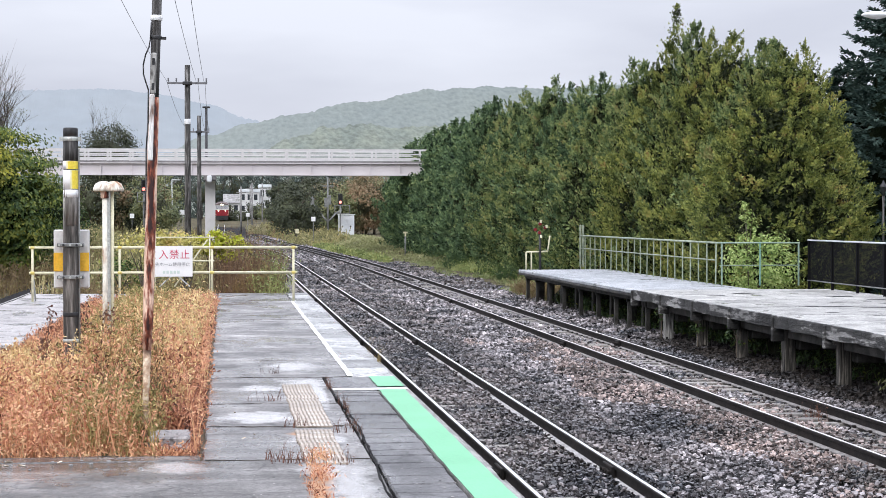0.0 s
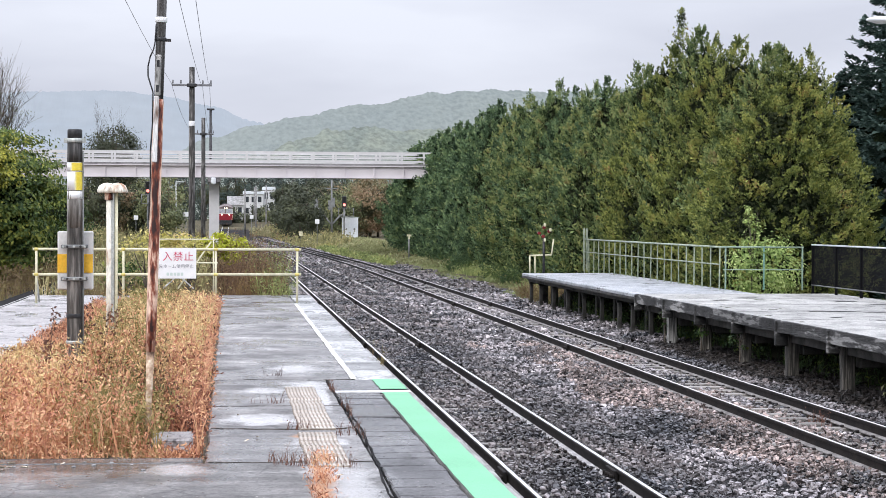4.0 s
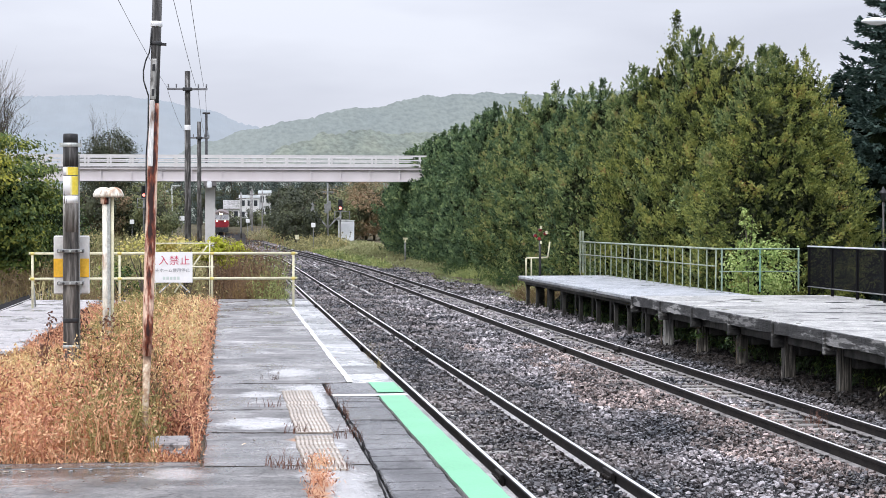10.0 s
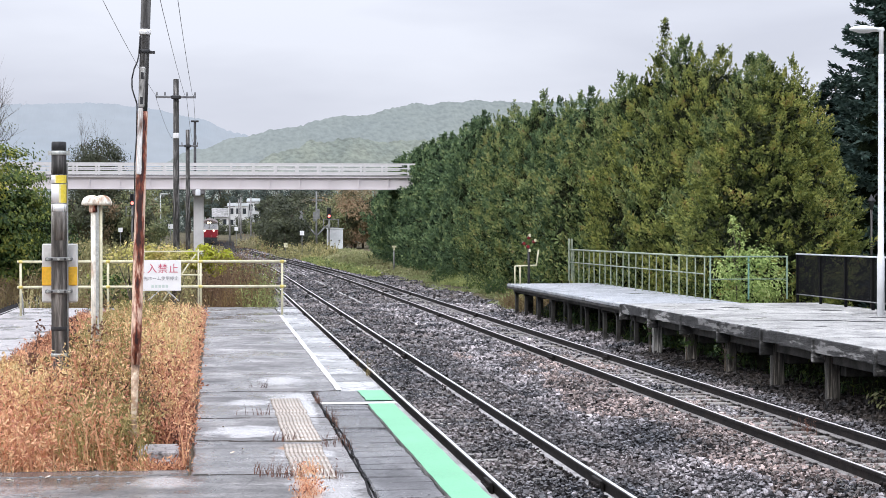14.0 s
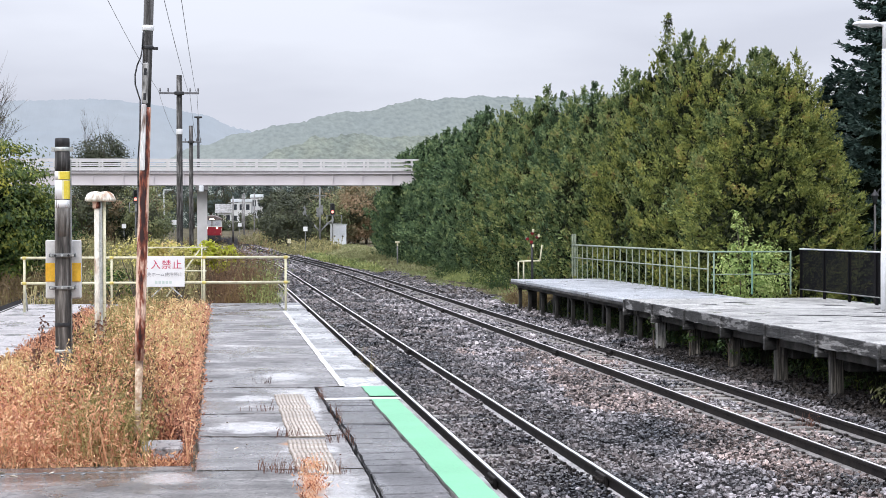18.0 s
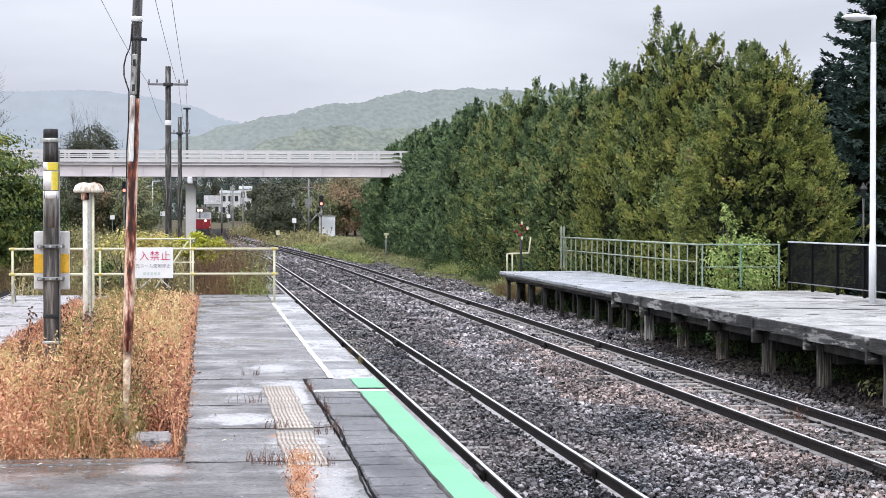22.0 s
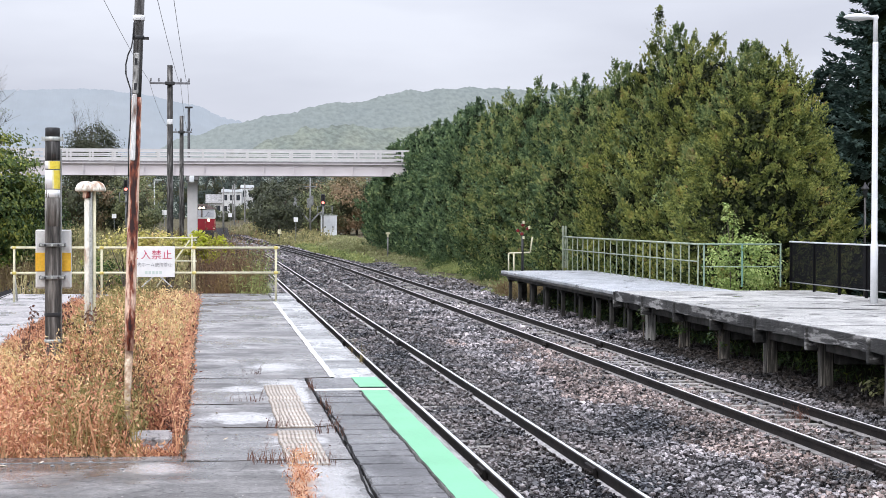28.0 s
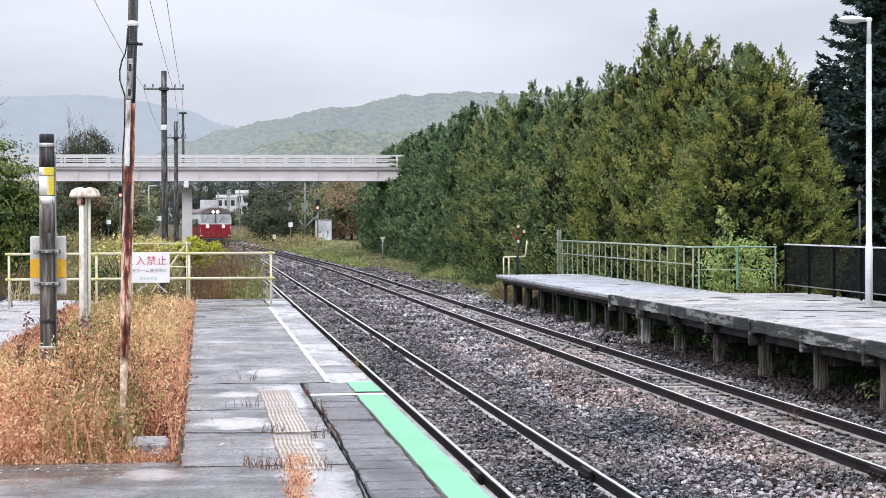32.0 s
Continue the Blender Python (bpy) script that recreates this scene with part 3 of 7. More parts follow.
def tube(bm, p0, p1, r0, r1=None, n=10, mi=0):
    r1 = r0 if r1 is None else r1
    p0, p1 = Vector(p0), Vector(p1)
    d = p1 - p0
    m = Matrix.Translation((p0 + p1) / 2) @ d.to_track_quat("Z", "Y").to_matrix().to_4x4()
    g = bmesh.ops.create_cone(bm, cap_ends=True, segments=n, radius1=r0, radius2=r1, depth=d.length, matrix=m)
    for f in {f for v in g["verts"] for f in v.link_faces}:
        f.material_index = mi
        f.smooth = len(f.verts) == 4
    return bm


def poly_tube(bm, pts, r, n=6, mi=0):
    for a, b in zip(pts, pts[1:]):
        tube(bm, a, b, r, r, n, mi)
    return bm


def lathe(bm, prof, n=16, at=(0, 0, 0), mi=0):
    rings = []
    for r, z in prof:
        rings.append([bm.verts.new((at[0] + r * math.cos(2 * math.pi * i / n), at[1] + r * math.sin(2 * math.pi * i / n), at[2] + z)) for i in range(n)])
    for a, b in zip(rings, rings[1:]):
        for i in range(n):
            f = bm.faces.new((a[i], a[(i + 1) % n], b[(i + 1) % n], b[i]))
            f.smooth, f.material_index = True, mi
    bm.faces.new(list(reversed(rings[0]))).material_index = mi
    bm.faces.new(rings[-1]).material_index = mi
    return bm


def raw_mesh(name, verts, faces, material):
    """A mesh from arrays of vertices and of triangles or quads."""
    verts, faces = np.asarray(verts, dtype=np.float32), np.asarray(faces, dtype=np.int32)
    me = bpy.data.meshes.new(name)
    k = faces.shape[1]
    me.vertices.add(len(verts))
    me.vertices.foreach_set("co", verts.ravel())
    me.loops.add(faces.size)
    me.loops.foreach_set("vertex_index", faces.ravel())
    me.polygons.add(len(faces))
    me.polygons.foreach_set("loop_start", np.arange(0, faces.size, k, dtype=np.int32))
    me.polygons.foreach_set("loop_total", np.full(len(faces), k, dtype=np.int32))
    me.update(calc_edges=True)
    me.shade_flat()
    me.materials.append(material)
    return me


def unit(v):
    return v / np.maximum(np.linalg.norm(v, axis=1, keepdims=True), 1e-6)


def leaves(P, D, N, length, width):
    """Folded four-cornered leaves at P along D."""
    n = len(P)
    S = unit(np.cross(D, N))
    V = np.stack([P, P + D * length * 0.5 + S * width * 0.5 + N * width * 0.15, P + D * length, P + D * length * 0.5 - S * width * 0.5 + N * width * 0.15], axis=1).reshape(-1, 3)
    i = np.arange(n)[:, None] * 4
    F = np.concatenate([i + np.array([[0, 1, 2]]), i + np.array([[0, 2, 3]])])
    return V, F


def rand_dirs(n, rng):
    return unit(rng.normal(size=(n, 3)))


def join_arrays(items):
    V, F, o = [], [], 0
    for v, f in items:
        V.append(v)
        F.append(f + o)
        o += len(v)
    return np.concatenate(V), np.concatenate(F)


def smooth01(u):
    u = min(1.0, max(0.0, u))
    return u * u * (3 - 2 * u)


# ---- ground ----
DECK = 0.83          # platform top above the rail head
EDGE = 1.79          # platform edge nearest the main tracks
T1, T2, T0 = 3.37, 7.45, -5.9


def t1_x(y):
    return T1 - 4.24 * smooth01((y - 128) / 88)


def t2_x(y):
    return T2 - 3.8 * smooth01((y - 90) / 190)


def t0_x(y):
    return T0 + 3.0 * smooth01((y - 70) / 140)


def rise(y):
    """The line climbs gently beyond the curve."""
    return 4.6e-5 * max(0.0, min(y, 430) - 220) ** 2


def gravel(y):
    """Bare gravel widens on the outside of the curve."""
    return 0.5 * smooth01((y - 145) / 40)


def ground_z(x, y):
    z = -0.42 + rise(y)
    z += 0.75 * smooth01((y - 120) / 60) * smooth01((x - 8.5) / 4)
    z += 0.2 * smooth01((x - 8.6) / 1.2) * smooth01((y - 58) / 5) * (1 - smooth01((y - 120) / 25))
    z += 0.5 * smooth01((y - 70) / 60) * smooth01((-9 - x) / 5)
    z += 0.12 * noise.noise((x * 0.3, y * 0.3, 0))
    if y > 300:
        z += 0.4 * smooth01((y - 300) / 100)
    return z


bm = B()
xs = [-3000, -900, -300, -120, -60, -40] + [-30 + 1.5 * i for i in range(41)] + [40, 60, 120, 300, 900, 3000]
ys = [-600, -150, -40, -10] + [2 * i for i in range(131)] + [280, 310, 350, 420, 600, 1000, 2000, 4500]
grid = [[bm.verts.new((x, y, ground_z(x, y))) for x in xs] for y in ys]
for a, b in zip(grid, grid[1:]):
    for i in range(len(xs) - 1):
        bm.faces.new((a[i], a[i + 1], b[i + 1], b[i])).smooth = True
solid("ground", bm, M_GROUND, "rough grassy trackside ground with bare patches", "ground", kind="structure")

# ballast sheet under all the tracks
bm = B()
rows = []
for i in range(160):
    y = -20 + 2.5 * i
    lo, hi = min(t1_x(y), t2_x(y)) - 1.9, max(t1_x(y), t2_x(y)) + 1.75 + gravel(y) + 0.9 * (1 - smooth01((y - 100) / 40))
    if y < 60:
        lo, hi = 1.5, 10.4
    n = 14
    rows.append([bm.verts.new((lo + (hi - lo) * k / n, y, -0.205 + rise(y) - (0.3 if k in (0, n) else 0) + 0.02 * noise.noise((k * 0.9, y * 0.4, 3)))) for k in range(n + 1)])
for a, b in zip(rows, rows[1:]):
    for k in range(14):
        bm.faces.new((a[k], a[k + 1], b[k + 1], b[k])).smooth = True
BED = solid("ballast_bed", bm, M_BALLAST, "wet crushed-stone ballast bed, darkened for shade between the stones", "ballast", kind="structure")
bm = B()
rows = [[bm.verts.new((t0_x(y) + k, y, z)) for k, z in ((-2.2, -0.45), (-1.6, -0.22), (1.5, -0.22), (1.7, -0.45))] for y in range(-20, 200, 3)]
for a, b in zip(rows, rows[1:]):
    for k in range(3):
        bm.faces.new((a[k], a[k + 1], b[k + 1], b[k])).smooth = True
solid("ballast_bed", bm, M_BALLAST, "weedy ballast strip under the disused side track", "ballast", kind="structure")


def ballast_stones(name, x0, x1, y0, y1, count, size, skip, rng, label, m=None, bounds=None):
    """Crushed stones as squashed, skewed octahedra lying in the bed."""
    P = np.column_stack([rng.uniform(x0, x1, count), rng.uniform(y0, y1, count), np.zeros(count)])
    keep = np.ones(count, bool)
    for c in skip:
        keep &= np.abs(P[:, 0] - c) > 0.045
    if bounds:
        keep &= np.array([bounds(x, y) for x, y in P[:, :2]])
    P = P[keep]
    n = len(P)
    hump = 0.035 * np.sin(P[:, 0] * 1.9 + 0.7) + 0.02 * np.sin(P[:, 1] * 1.3 + P[:, 0] * 2.1)
    hump += 0.04 * (P[:, 0] > 8.2)
    mid = np.abs(P[:, 0] - (T1 + T2) / 2) < 1.25
    P[:, 2] = -0.195 + hump + rng.uniform(-0.06, 0.034, n) + 0.05 * mid
    base = np.array([[a, b, c] for a in (-1, 1) for b in (-1, 1) for c in (-1, 1)], float) * 0.66
    V = base[None] * rng.uniform(0.55, 1.35, (n, 8, 1)) + rng.uniform(-0.3, 0.3, (n, 8, 3))
    s = size * rng.uniform(0.45, 1.35, (n, 1, 1))
    V = V * s * np.stack([rng.uniform(0.8, 1.5, (n, 1)), rng.uniform(0.7, 1.1, (n, 1)), rng.uniform(0.6, 1.0, (n, 1))], axis=2)
    a = rng.uniform(0, 6.283, n)
    b = rng.uniform(-0.8, 0.8, n)
    x, y, z = V[..., 0].copy(), V[..., 1].copy(), V[..., 2].copy()
    y, z = y * np.cos(b)[:, None] - z * np.sin(b)[:, None], y * np.sin(b)[:, None] + z * np.cos(b)[:, None]
    V = np.stack([x * np.cos(a)[:, None] - y * np.sin(a)[:, None], x * np.sin(a)[:, None] + y * np.cos(a)[:, None], z], axis=2) + P[:, None]
    tri = np.array([[0, 1, 3], [0, 3, 2], [4, 6, 7], [4, 7, 5], [0, 4, 5], [0, 5, 1], [2, 3, 7], [2, 7, 6], [0, 2, 6], [0, 6, 4], [1, 5, 7], [1, 7, 3]])
    F = (np.arange(n)[:, None, None] * 8 + tri[None]).reshape(-1, 3)
    ob = new(name, raw_mesh(name, V.reshape(-1, 3), F, m or M_STONE))
    return tagged(ob, label, "ballast", kind="stuff")


RAILS = (T1 - 0.566, T1 + 0.566, T2 - 0.566, T2 + 0.566)
rg = np.random.default_rng(3)


def rusty(x, y):
    """Brake dust and rust have browned the stones in an uneven band along the second track."""
    return noise.noise((x * 0.9, y * 0.22, 11)) + 0.5 * noise.noise((x * 3, y * 1.2, 4)) > 0.55 * abs(x - 6.8) - 0.5


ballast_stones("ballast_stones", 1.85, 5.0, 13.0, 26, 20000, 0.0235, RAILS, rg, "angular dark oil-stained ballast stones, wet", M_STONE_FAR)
ballast_stones("ballast_stones", 5.0, 8.4, 13.0, 26, 17000, 0.0235, RAILS, rg, "angular blue-grey ballast stones, wet", None, lambda x, y: not rusty(x, y))
ballast_stones("ballast_stones", 5.0, 8.4, 13.0, 26, 17000, 0.0235, RAILS, rg, "angular rust-stained brown ballast stones, wet", M_STONE_RUST, lambda x, y: rusty(x, y))
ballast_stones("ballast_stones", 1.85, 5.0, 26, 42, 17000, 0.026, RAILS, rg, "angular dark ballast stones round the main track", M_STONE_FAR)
ballast_stones("ballast_stones", 5.0, 8.4, 26, 42, 15000, 0.026, RAILS, rg, "angular grey ballast stones between the rails", None, lambda x, y: not rusty(x, y))
ballast_stones("ballast_stones", 5.0, 8.4, 26, 42, 15000, 0.026, RAILS, rg, "angular rust-stained brown ballast stones between the rails", M_STONE_RUST, lambda x, y: rusty(x, y))
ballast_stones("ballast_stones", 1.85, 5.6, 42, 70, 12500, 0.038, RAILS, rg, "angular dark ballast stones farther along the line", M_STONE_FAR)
ballast_stones("ballast_stones", 5.6, 10.0, 42, 70, 14500, 0.038, RAILS, rg, "angular grey ballast stones farther along the second track")
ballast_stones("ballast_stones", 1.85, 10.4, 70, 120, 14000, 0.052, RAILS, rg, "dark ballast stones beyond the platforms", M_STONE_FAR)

ballast_stones("ballast_stones", 9.0, 11.2, 61, 112, 4200, 0.045, RAILS, rg, "scattered ballast stones on the verge below the hedge", M_STONE_FAR, lambda x, y: noise.noise((x * 0.8, y * 0.25, 4)) > 0.5 * (x - 9.6))
# Two strips, darker towards the posts to paint in the platform's shade.
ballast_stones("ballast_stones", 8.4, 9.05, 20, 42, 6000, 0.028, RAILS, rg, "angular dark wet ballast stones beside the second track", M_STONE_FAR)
ballast_stones("ballast_stones", 9.05, 10.35, 20, 42, 13000, 0.03, RAILS, rg, "ballast stones darkened for deck shade at the foot of the posts", M_STONE_DARK)


# the stones nearest the platform's open end lie loose on the bed
rs = np.random.default_rng(12)
LOOSE = []
for k in range(14):
    bm = B()
    bmesh.ops.create_icosphere(bm, subdivisions=1, radius=0.03)
    for v in bm.verts:
        v.co = Vector((v.co.x * (1.2 + 0.05 * k), v.co.y, v.co.z * 0.75)) * rs.uniform(0.72, 1.25)
    LOOSE.append(link_mesh("stone", bm, (M_STONE, M_STONE_FAR)[k % 2]))
for k in range(300):
    x, y = rs.uniform(2.95, 6.6), rs.uniform(14.6, 19.5)
    if min(abs(x - r) for r in RAILS) > 0.09:
        o = part("stone", LOOSE[k % 14], None, BED)
        o.matrix_basis = pose(x, y, -0.165 + 0.035 * math.sin(x * 1.9 + 0.7) + (0.05 if abs(x - (T1 + T2) / 2) < 1.25 else 0), rs.uniform(-30, 30), rs.uniform(-30, 30), rs.uniform(0, 360))


# pale cable lying half buried between the two tracks
cb = thing("track_cable", "pale old cable half buried between the tracks", "cable", (5.35, 0, -0.14))
for a, b in ((70.5, 77.0), (79.0, 84.5), (88.0, 91.0), (95.0, 103.0), (112, 118), (131, 143)):
    bm = B()
    poly_tube(bm, [(0.09 * noise.noise((y * 0.3, 2, 5)), y, 0.03 * noise.noise((y * 0.9, 4, 1))) for y in [a + (b - a) * k / 8 for k in range(9)]], 0.034)
    part("cable_length", bm, M_CABLE, cb)


def on_curve(x, y):
    return min(t1_x(y), t2_x(y)) - 1.7 < x < max(t1_x(y), t2_x(y)) + 1.5 + gravel(y) and min(abs(x - t1_x(y)), abs(x - t2_x(y))) > 0.75


ballast_stones("ballast_stones", -3.0, 9.0, 120, 285, 34000, 0.062, RAILS, rg, "grey gravel along the curve towards the bridge", None, on_curve)


# ---- tracks ----
def rail_mesh(name, off, fx, y0, y1, step, top, foot):
    """A length of flat-bottomed rail that follows the track's line."""
    prof = [(-0.064, -0.153), (-0.064, -0.14), (-0.012, -0.125), (-0.012, -0.045), (-0.0325, -0.035), (-0.0325, -0.006), (-0.02, 0.0), (0.02, 0.0), (0.0325, -0.006), (0.0325, -0.035), (0.012, -0.045), (0.012, -0.125), (0.064, -0.14), (0.064, -0.153)]
    bm = B()
    n = max(1, round((y1 - y0) / step))
    rings = []
    for i in range(n + 1):
        y = y0 + (y1 - y0) * i / n
        rings.append([bm.verts.new((fx(y) + off + px, y, pz + rise(y))) for px, pz in prof])
    for a, b in zip(rings, rings[1:]):
        for k in range(len(prof)):
            j = (k + 1) % len(prof)
            bm.faces.new((a[k], a[j], b[j], b[k])).material_index = 1 if k == 6 else 2 if k in (0, 1, 11, 12) else 0
    bm.faces.new(rings[0])
    bm.faces.new(list(reversed(rings[-1])))
    bmesh.ops.recalc_face_normals(bm, faces=bm.faces)
    return link_mesh(name, bm, (M_RAILSIDE, top, foot))


bm = B()
box(bm, -1.05, 1.05, -0.1, 0.1, -0.32, -0.165, 0.012)
SLEEPER = link_mesh("sleeper", bm, M_SLEEPER)
bm = B()
for sx in (-1, 1):
    box(bm, sx * 0.042 - 0.022, sx * 0.042 + 0.022, -0.24, 0.24, -0.135, -0.014, 0.008)
    for k in range(4):
        tube(bm, (sx * 0.05, -0.18 + 0.12 * k, -0.075), (sx * 0.1, -0.18 + 0.12 * k, -0.075), 0.022, n=6)
box(bm, -0.1, 0.1, -0.33, 0.33, -0.19, -0.15, 0.01)
FISHPLATE = link_mesh("fishplate", bm, M_RAILSIDE)
bm = B()
for sx in (-1, 1):
    box(bm, sx * 0.08 - 0.022, sx * 0.08 + 0.022, -0.035, 0.035, -0.165, -0.13, 0.008)
CLIP = link_mesh("rail_clip", bm, M_RAILSIDE)


def track(label, fx, joints, y_end, sleeper_end, top, sunk=0.0, foot=M_RAILFOOT):
    tr = thing("railway_track", label, "track", kind="structure", group="station tracks")
    cuts = [-20] + [j for j in joints if j < y_end] + [y_end]
    for off in (-0.566, 0.566):
        for a, b in zip(cuts, cuts[1:]):
            part("rail", rail_mesh("rail", off, fx, a, b - 0.012, 20 if b <= 95 else 4, top, foot), None, tr)
        for j in cuts[1:-1]:
            o = part("fishplate", FISHPLATE, None, tr)
            o.location = (fx(j) + off, j, 0)
    y = 11.0
    while y < sleeper_end:
        o = part("sleeper", SLEEPER, None, tr)
        o.matrix_basis = pose(fx(y) + random.uniform(-0.03, 0.03), y, random.uniform(-0.012, 0.006) - sunk, 0, 0, random.uniform(-0.8, 0.8))
        for off in (-0.566, 0.566):
            if y < 45:
                c = part("rail_clip", CLIP, None, tr)
                c.location = (fx(y) + off, y, 0)
        y += 0.61
    return tr


track("main track with polished rail heads on dark ballast", t1_x, [19.45 + 20.35 * i for i in range(17)], 370, 80, M_RAILTOP, 0.02)
track("second track with rusty rails on pale sleepers", t2_x, [19.0 + 20 * i for i in range(12)], 262, 80, M_RAILDULL, -0.01, M_FOOTDULL)
track("disused side track half hidden behind the platform", t0_x, [15 + 20 * i for i in range(9)], 195, 60, M_RAILDULL)


# ---- main platform ----
PLAT = thing("platform", "old island platform with wet patched concrete deck", "platform", kind="structure")
END_Y = 43.0
bm = B()
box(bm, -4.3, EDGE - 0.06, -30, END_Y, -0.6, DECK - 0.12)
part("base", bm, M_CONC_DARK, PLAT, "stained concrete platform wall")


def ragged_block(x0, x1, y0, y1, depth, jag, rnd, step=0.3):
    """A slab whose outline is a little broken; the top edge is rounded off."""
    pts = []
    for (ax, ay), (bx, by) in (((x0, y0), (x1, y0)), ((x1, y0), (x1, y1)), ((x1, y1), (x0, y1)), ((x0, y1), (x0, y0))):
        n = max(1, int(math.hypot(bx - ax, by - ay) / step))
        for i in range(n):
            t = i / n
            pts.append((ax + (bx - ax) * t, ay + (by - ay) * t))
    cx, cy = (x0 + x1) / 2, (y0 + y1) / 2
    bm = B()
    rings = [[], [], []]
    for x, y in pts:
        jx = -abs(rnd.gauss(0, jag)) * (1 if x > cx else -1) if abs(x - x0) < 1e-6 or abs(x - x1) < 1e-6 else 0
        jy = -abs(rnd.gauss(0, jag)) * (1 if y > cy else -1) if abs(y - y0) < 1e-6 or abs(y - y1) < 1e-6 else 0
        px, py = x + jx, y + jy
        ix, iy = (0.012 if px < cx else -0.012), (0.012 if py < cy else -0.012)
        rings[0].append(bm.verts.new((px, py, -depth)))
        rings[1].append(bm.verts.new((px, py, -0.012)))
        rings[2].append(bm.verts.new((px + ix, py + iy, 0)))
    k = len(pts)
    for a, b in zip(rings, rings[1:]):
        for i in range(k):
            bm.faces.new((a[i], a[(i + 1) % k], b[(i + 1) % k], b[i]))
    bm.faces.new(rings[2])
    bm.faces.new(list(reversed(rings[0])))
    return bm


def slab(x0, x1, y0, y1, m, name="slab", dz=0.0, tilt=0.5, gap=0.008, jag=0.007):
    """One deck slab with worn edges, a little out of level."""
    w, d = (x1 - x0) / 2 - min(gap, 0.005), (y1 - y0) / 2 - gap
    ob = part(name, ragged_block(-w, w, -d, d, 0.12, jag if tilt else 0.0, random), m, PLAT)
    ob.matrix_basis = pose((x0 + x1) / 2, (y0 + y1) / 2, DECK + dz + (random.uniform(-0.005, 0.003) if tilt > 0.2 else 0), random.uniform(-tilt, tilt) * 0.25, random.uniform(-tilt, tilt) * 0.3, 0)
    return ob


CUTS = (13.45, 15.6, 17.5, 20.35, 22.8, 25.8, 29.1, 31.9, 34.9, 38.9, 43.0)
for a, b in zip(CUTS, CUTS[1:]):
    slab(-0.18, 1.02 if a < 20 else 1.305, a, b, M_DECK, tilt=0.25, gap=0.004)
for a, b in zip(CUTS[3:], CUTS[4:]):
    k = round((b - a) / 1.15)
    for i in range(k):
        slab(1.305, EDGE, a + (b - a) * i / k, a + (b - a) * (i + 1) / k, M_DECK_PALE, "edge_slab", 0.004, 0.15, 0.016, 0.012)
yy = 9.0
while yy < 18.7:
    d = random.uniform(0.26, 0.42)
    slab(1.02, 1.47, yy, min(yy + d, 18.75), M_ASPHALT, "edge_strip", 0.0, 5.0, 0.007)
    yy += d
slab(1.47, EDGE, 9, 18.75, M_CONC, "edge_slab", 0.0, 0.1)
slab(1.02, EDGE, 19.05, 20.35, M_ASPHALT, "edge_strip", 0.0, 0.1)
slab(1.02, EDGE, 18.76, 19.04, M_CONC, "edge_slab", -0.012, 0.1)
slab(-4.3, 1.02, 3, 13.45, M_FRONT, "front_slab", 0.0, 0.05)
slab(-4.3, EDGE, -30, 3, M_FRONT, "front_slab", 0.0, 0.0)
slab(1.02, EDGE, 3, 9, M_ASPHALT, "edge_strip", 0.0, 0.0)
slab(-2.75, -0.18, 13.45, 13.75, M_FRONT, "bed_kerb", 0.004, 0.1)
y = 13.45
while y < END_Y - 0.5:
    slab(-4.3, -2.75, y, min(y + 2.6, END_Y), M_SIDE, "side_slab", 0.0, 0.5)
    y += 2.6
slab(-2.75, -0.18, 38.2, END_Y, M_DECK, "slab")
bm = B()
box(bm, -2.78, -0.15, 13.0, 38.25, DECK - 0.2, DECK - 0.03)
part("planting_bed", bm, M_SOIL, PLAT, "bare soil of the overgrown bed")


def paint(x0, x1, y0, y1, m, name, z=0.006, wob=0.0):
    """A coat of paint, a few millimetres thick, with slightly ragged edges."""
    bm = B()
    n = max(2, int((y1 - y0) / 0.25))
    L, R = [], []
    for i in range(n + 1):
        yy = y0 + (y1 - y0) * i / n
        L.append(bm.verts.new((x0 + random.uniform(-wob, wob), yy, DECK + z)))
        R.append(bm.verts.new((x1 + random.uniform(-wob, wob), yy, DECK + z)))
    for i in range(n):
        bm.faces.new((L[i], R[i], R[i + 1], L[i + 1]))
    e = bmesh.ops.extrude_face_region(bm, geom=bm.faces[:])
    bmesh.ops.translate(bm, vec=(0, 0, -0.004), verts=[v for v in e["geom"] if isinstance(v, bmesh.types.BMVert)])
    bmesh.ops.recalc_face_normals(bm, faces=bm.faces)
    return part(name, bm, m, PLAT)


paint(1.472, 1.725, 8.5, 18.72, M_GREEN, "green_band", 0.012, 0.004)
paint(1.49, 1.755, 19.1, 20.28, M_GREEN, "green_band", 0.012, 0.004)
paint(1.03, 1.765, 18.79, 18.98, M_WHITE, "white_stripe", 0.006, 0.004)
paint(1.275, 1.335, 20.4, 38.6, M_WHITE, "white_line", 0.0085, 0.006)


# tactile tiles: ribs on a thin plate
def tile_mesh():
    bm = B()
    box(bm, -0.147, 0.147, -0.147, 0.147, 0, 0.012, 0.003)
    for f in bm.faces:
        f.material_index = 1
    for k in range(9):
        x = -0.128 + 0.032 * k
        box(bm, x - 0.0095, x + 0.0095, -0.143, 0.143, 0.0121, 0.0165, 0.002)
    return link_mesh("tactile_tile", bm, (M_TILE, M_TILEGAP))


M_TILEGAP = mat("dark_tile_groove", (0.16, 0.125, 0.095), (0.34, 0.29, 0.23), 9, 0.6, fine=40)
M_TILE = mat("tactile_tile_cement", (0.34, 0.25, 0.19), (0.5, 0.475, 0.44), 3, 0.35, rough2=0.7, spread=0.2, fine=40, bump=0.3)
TILE = tile_mesh()
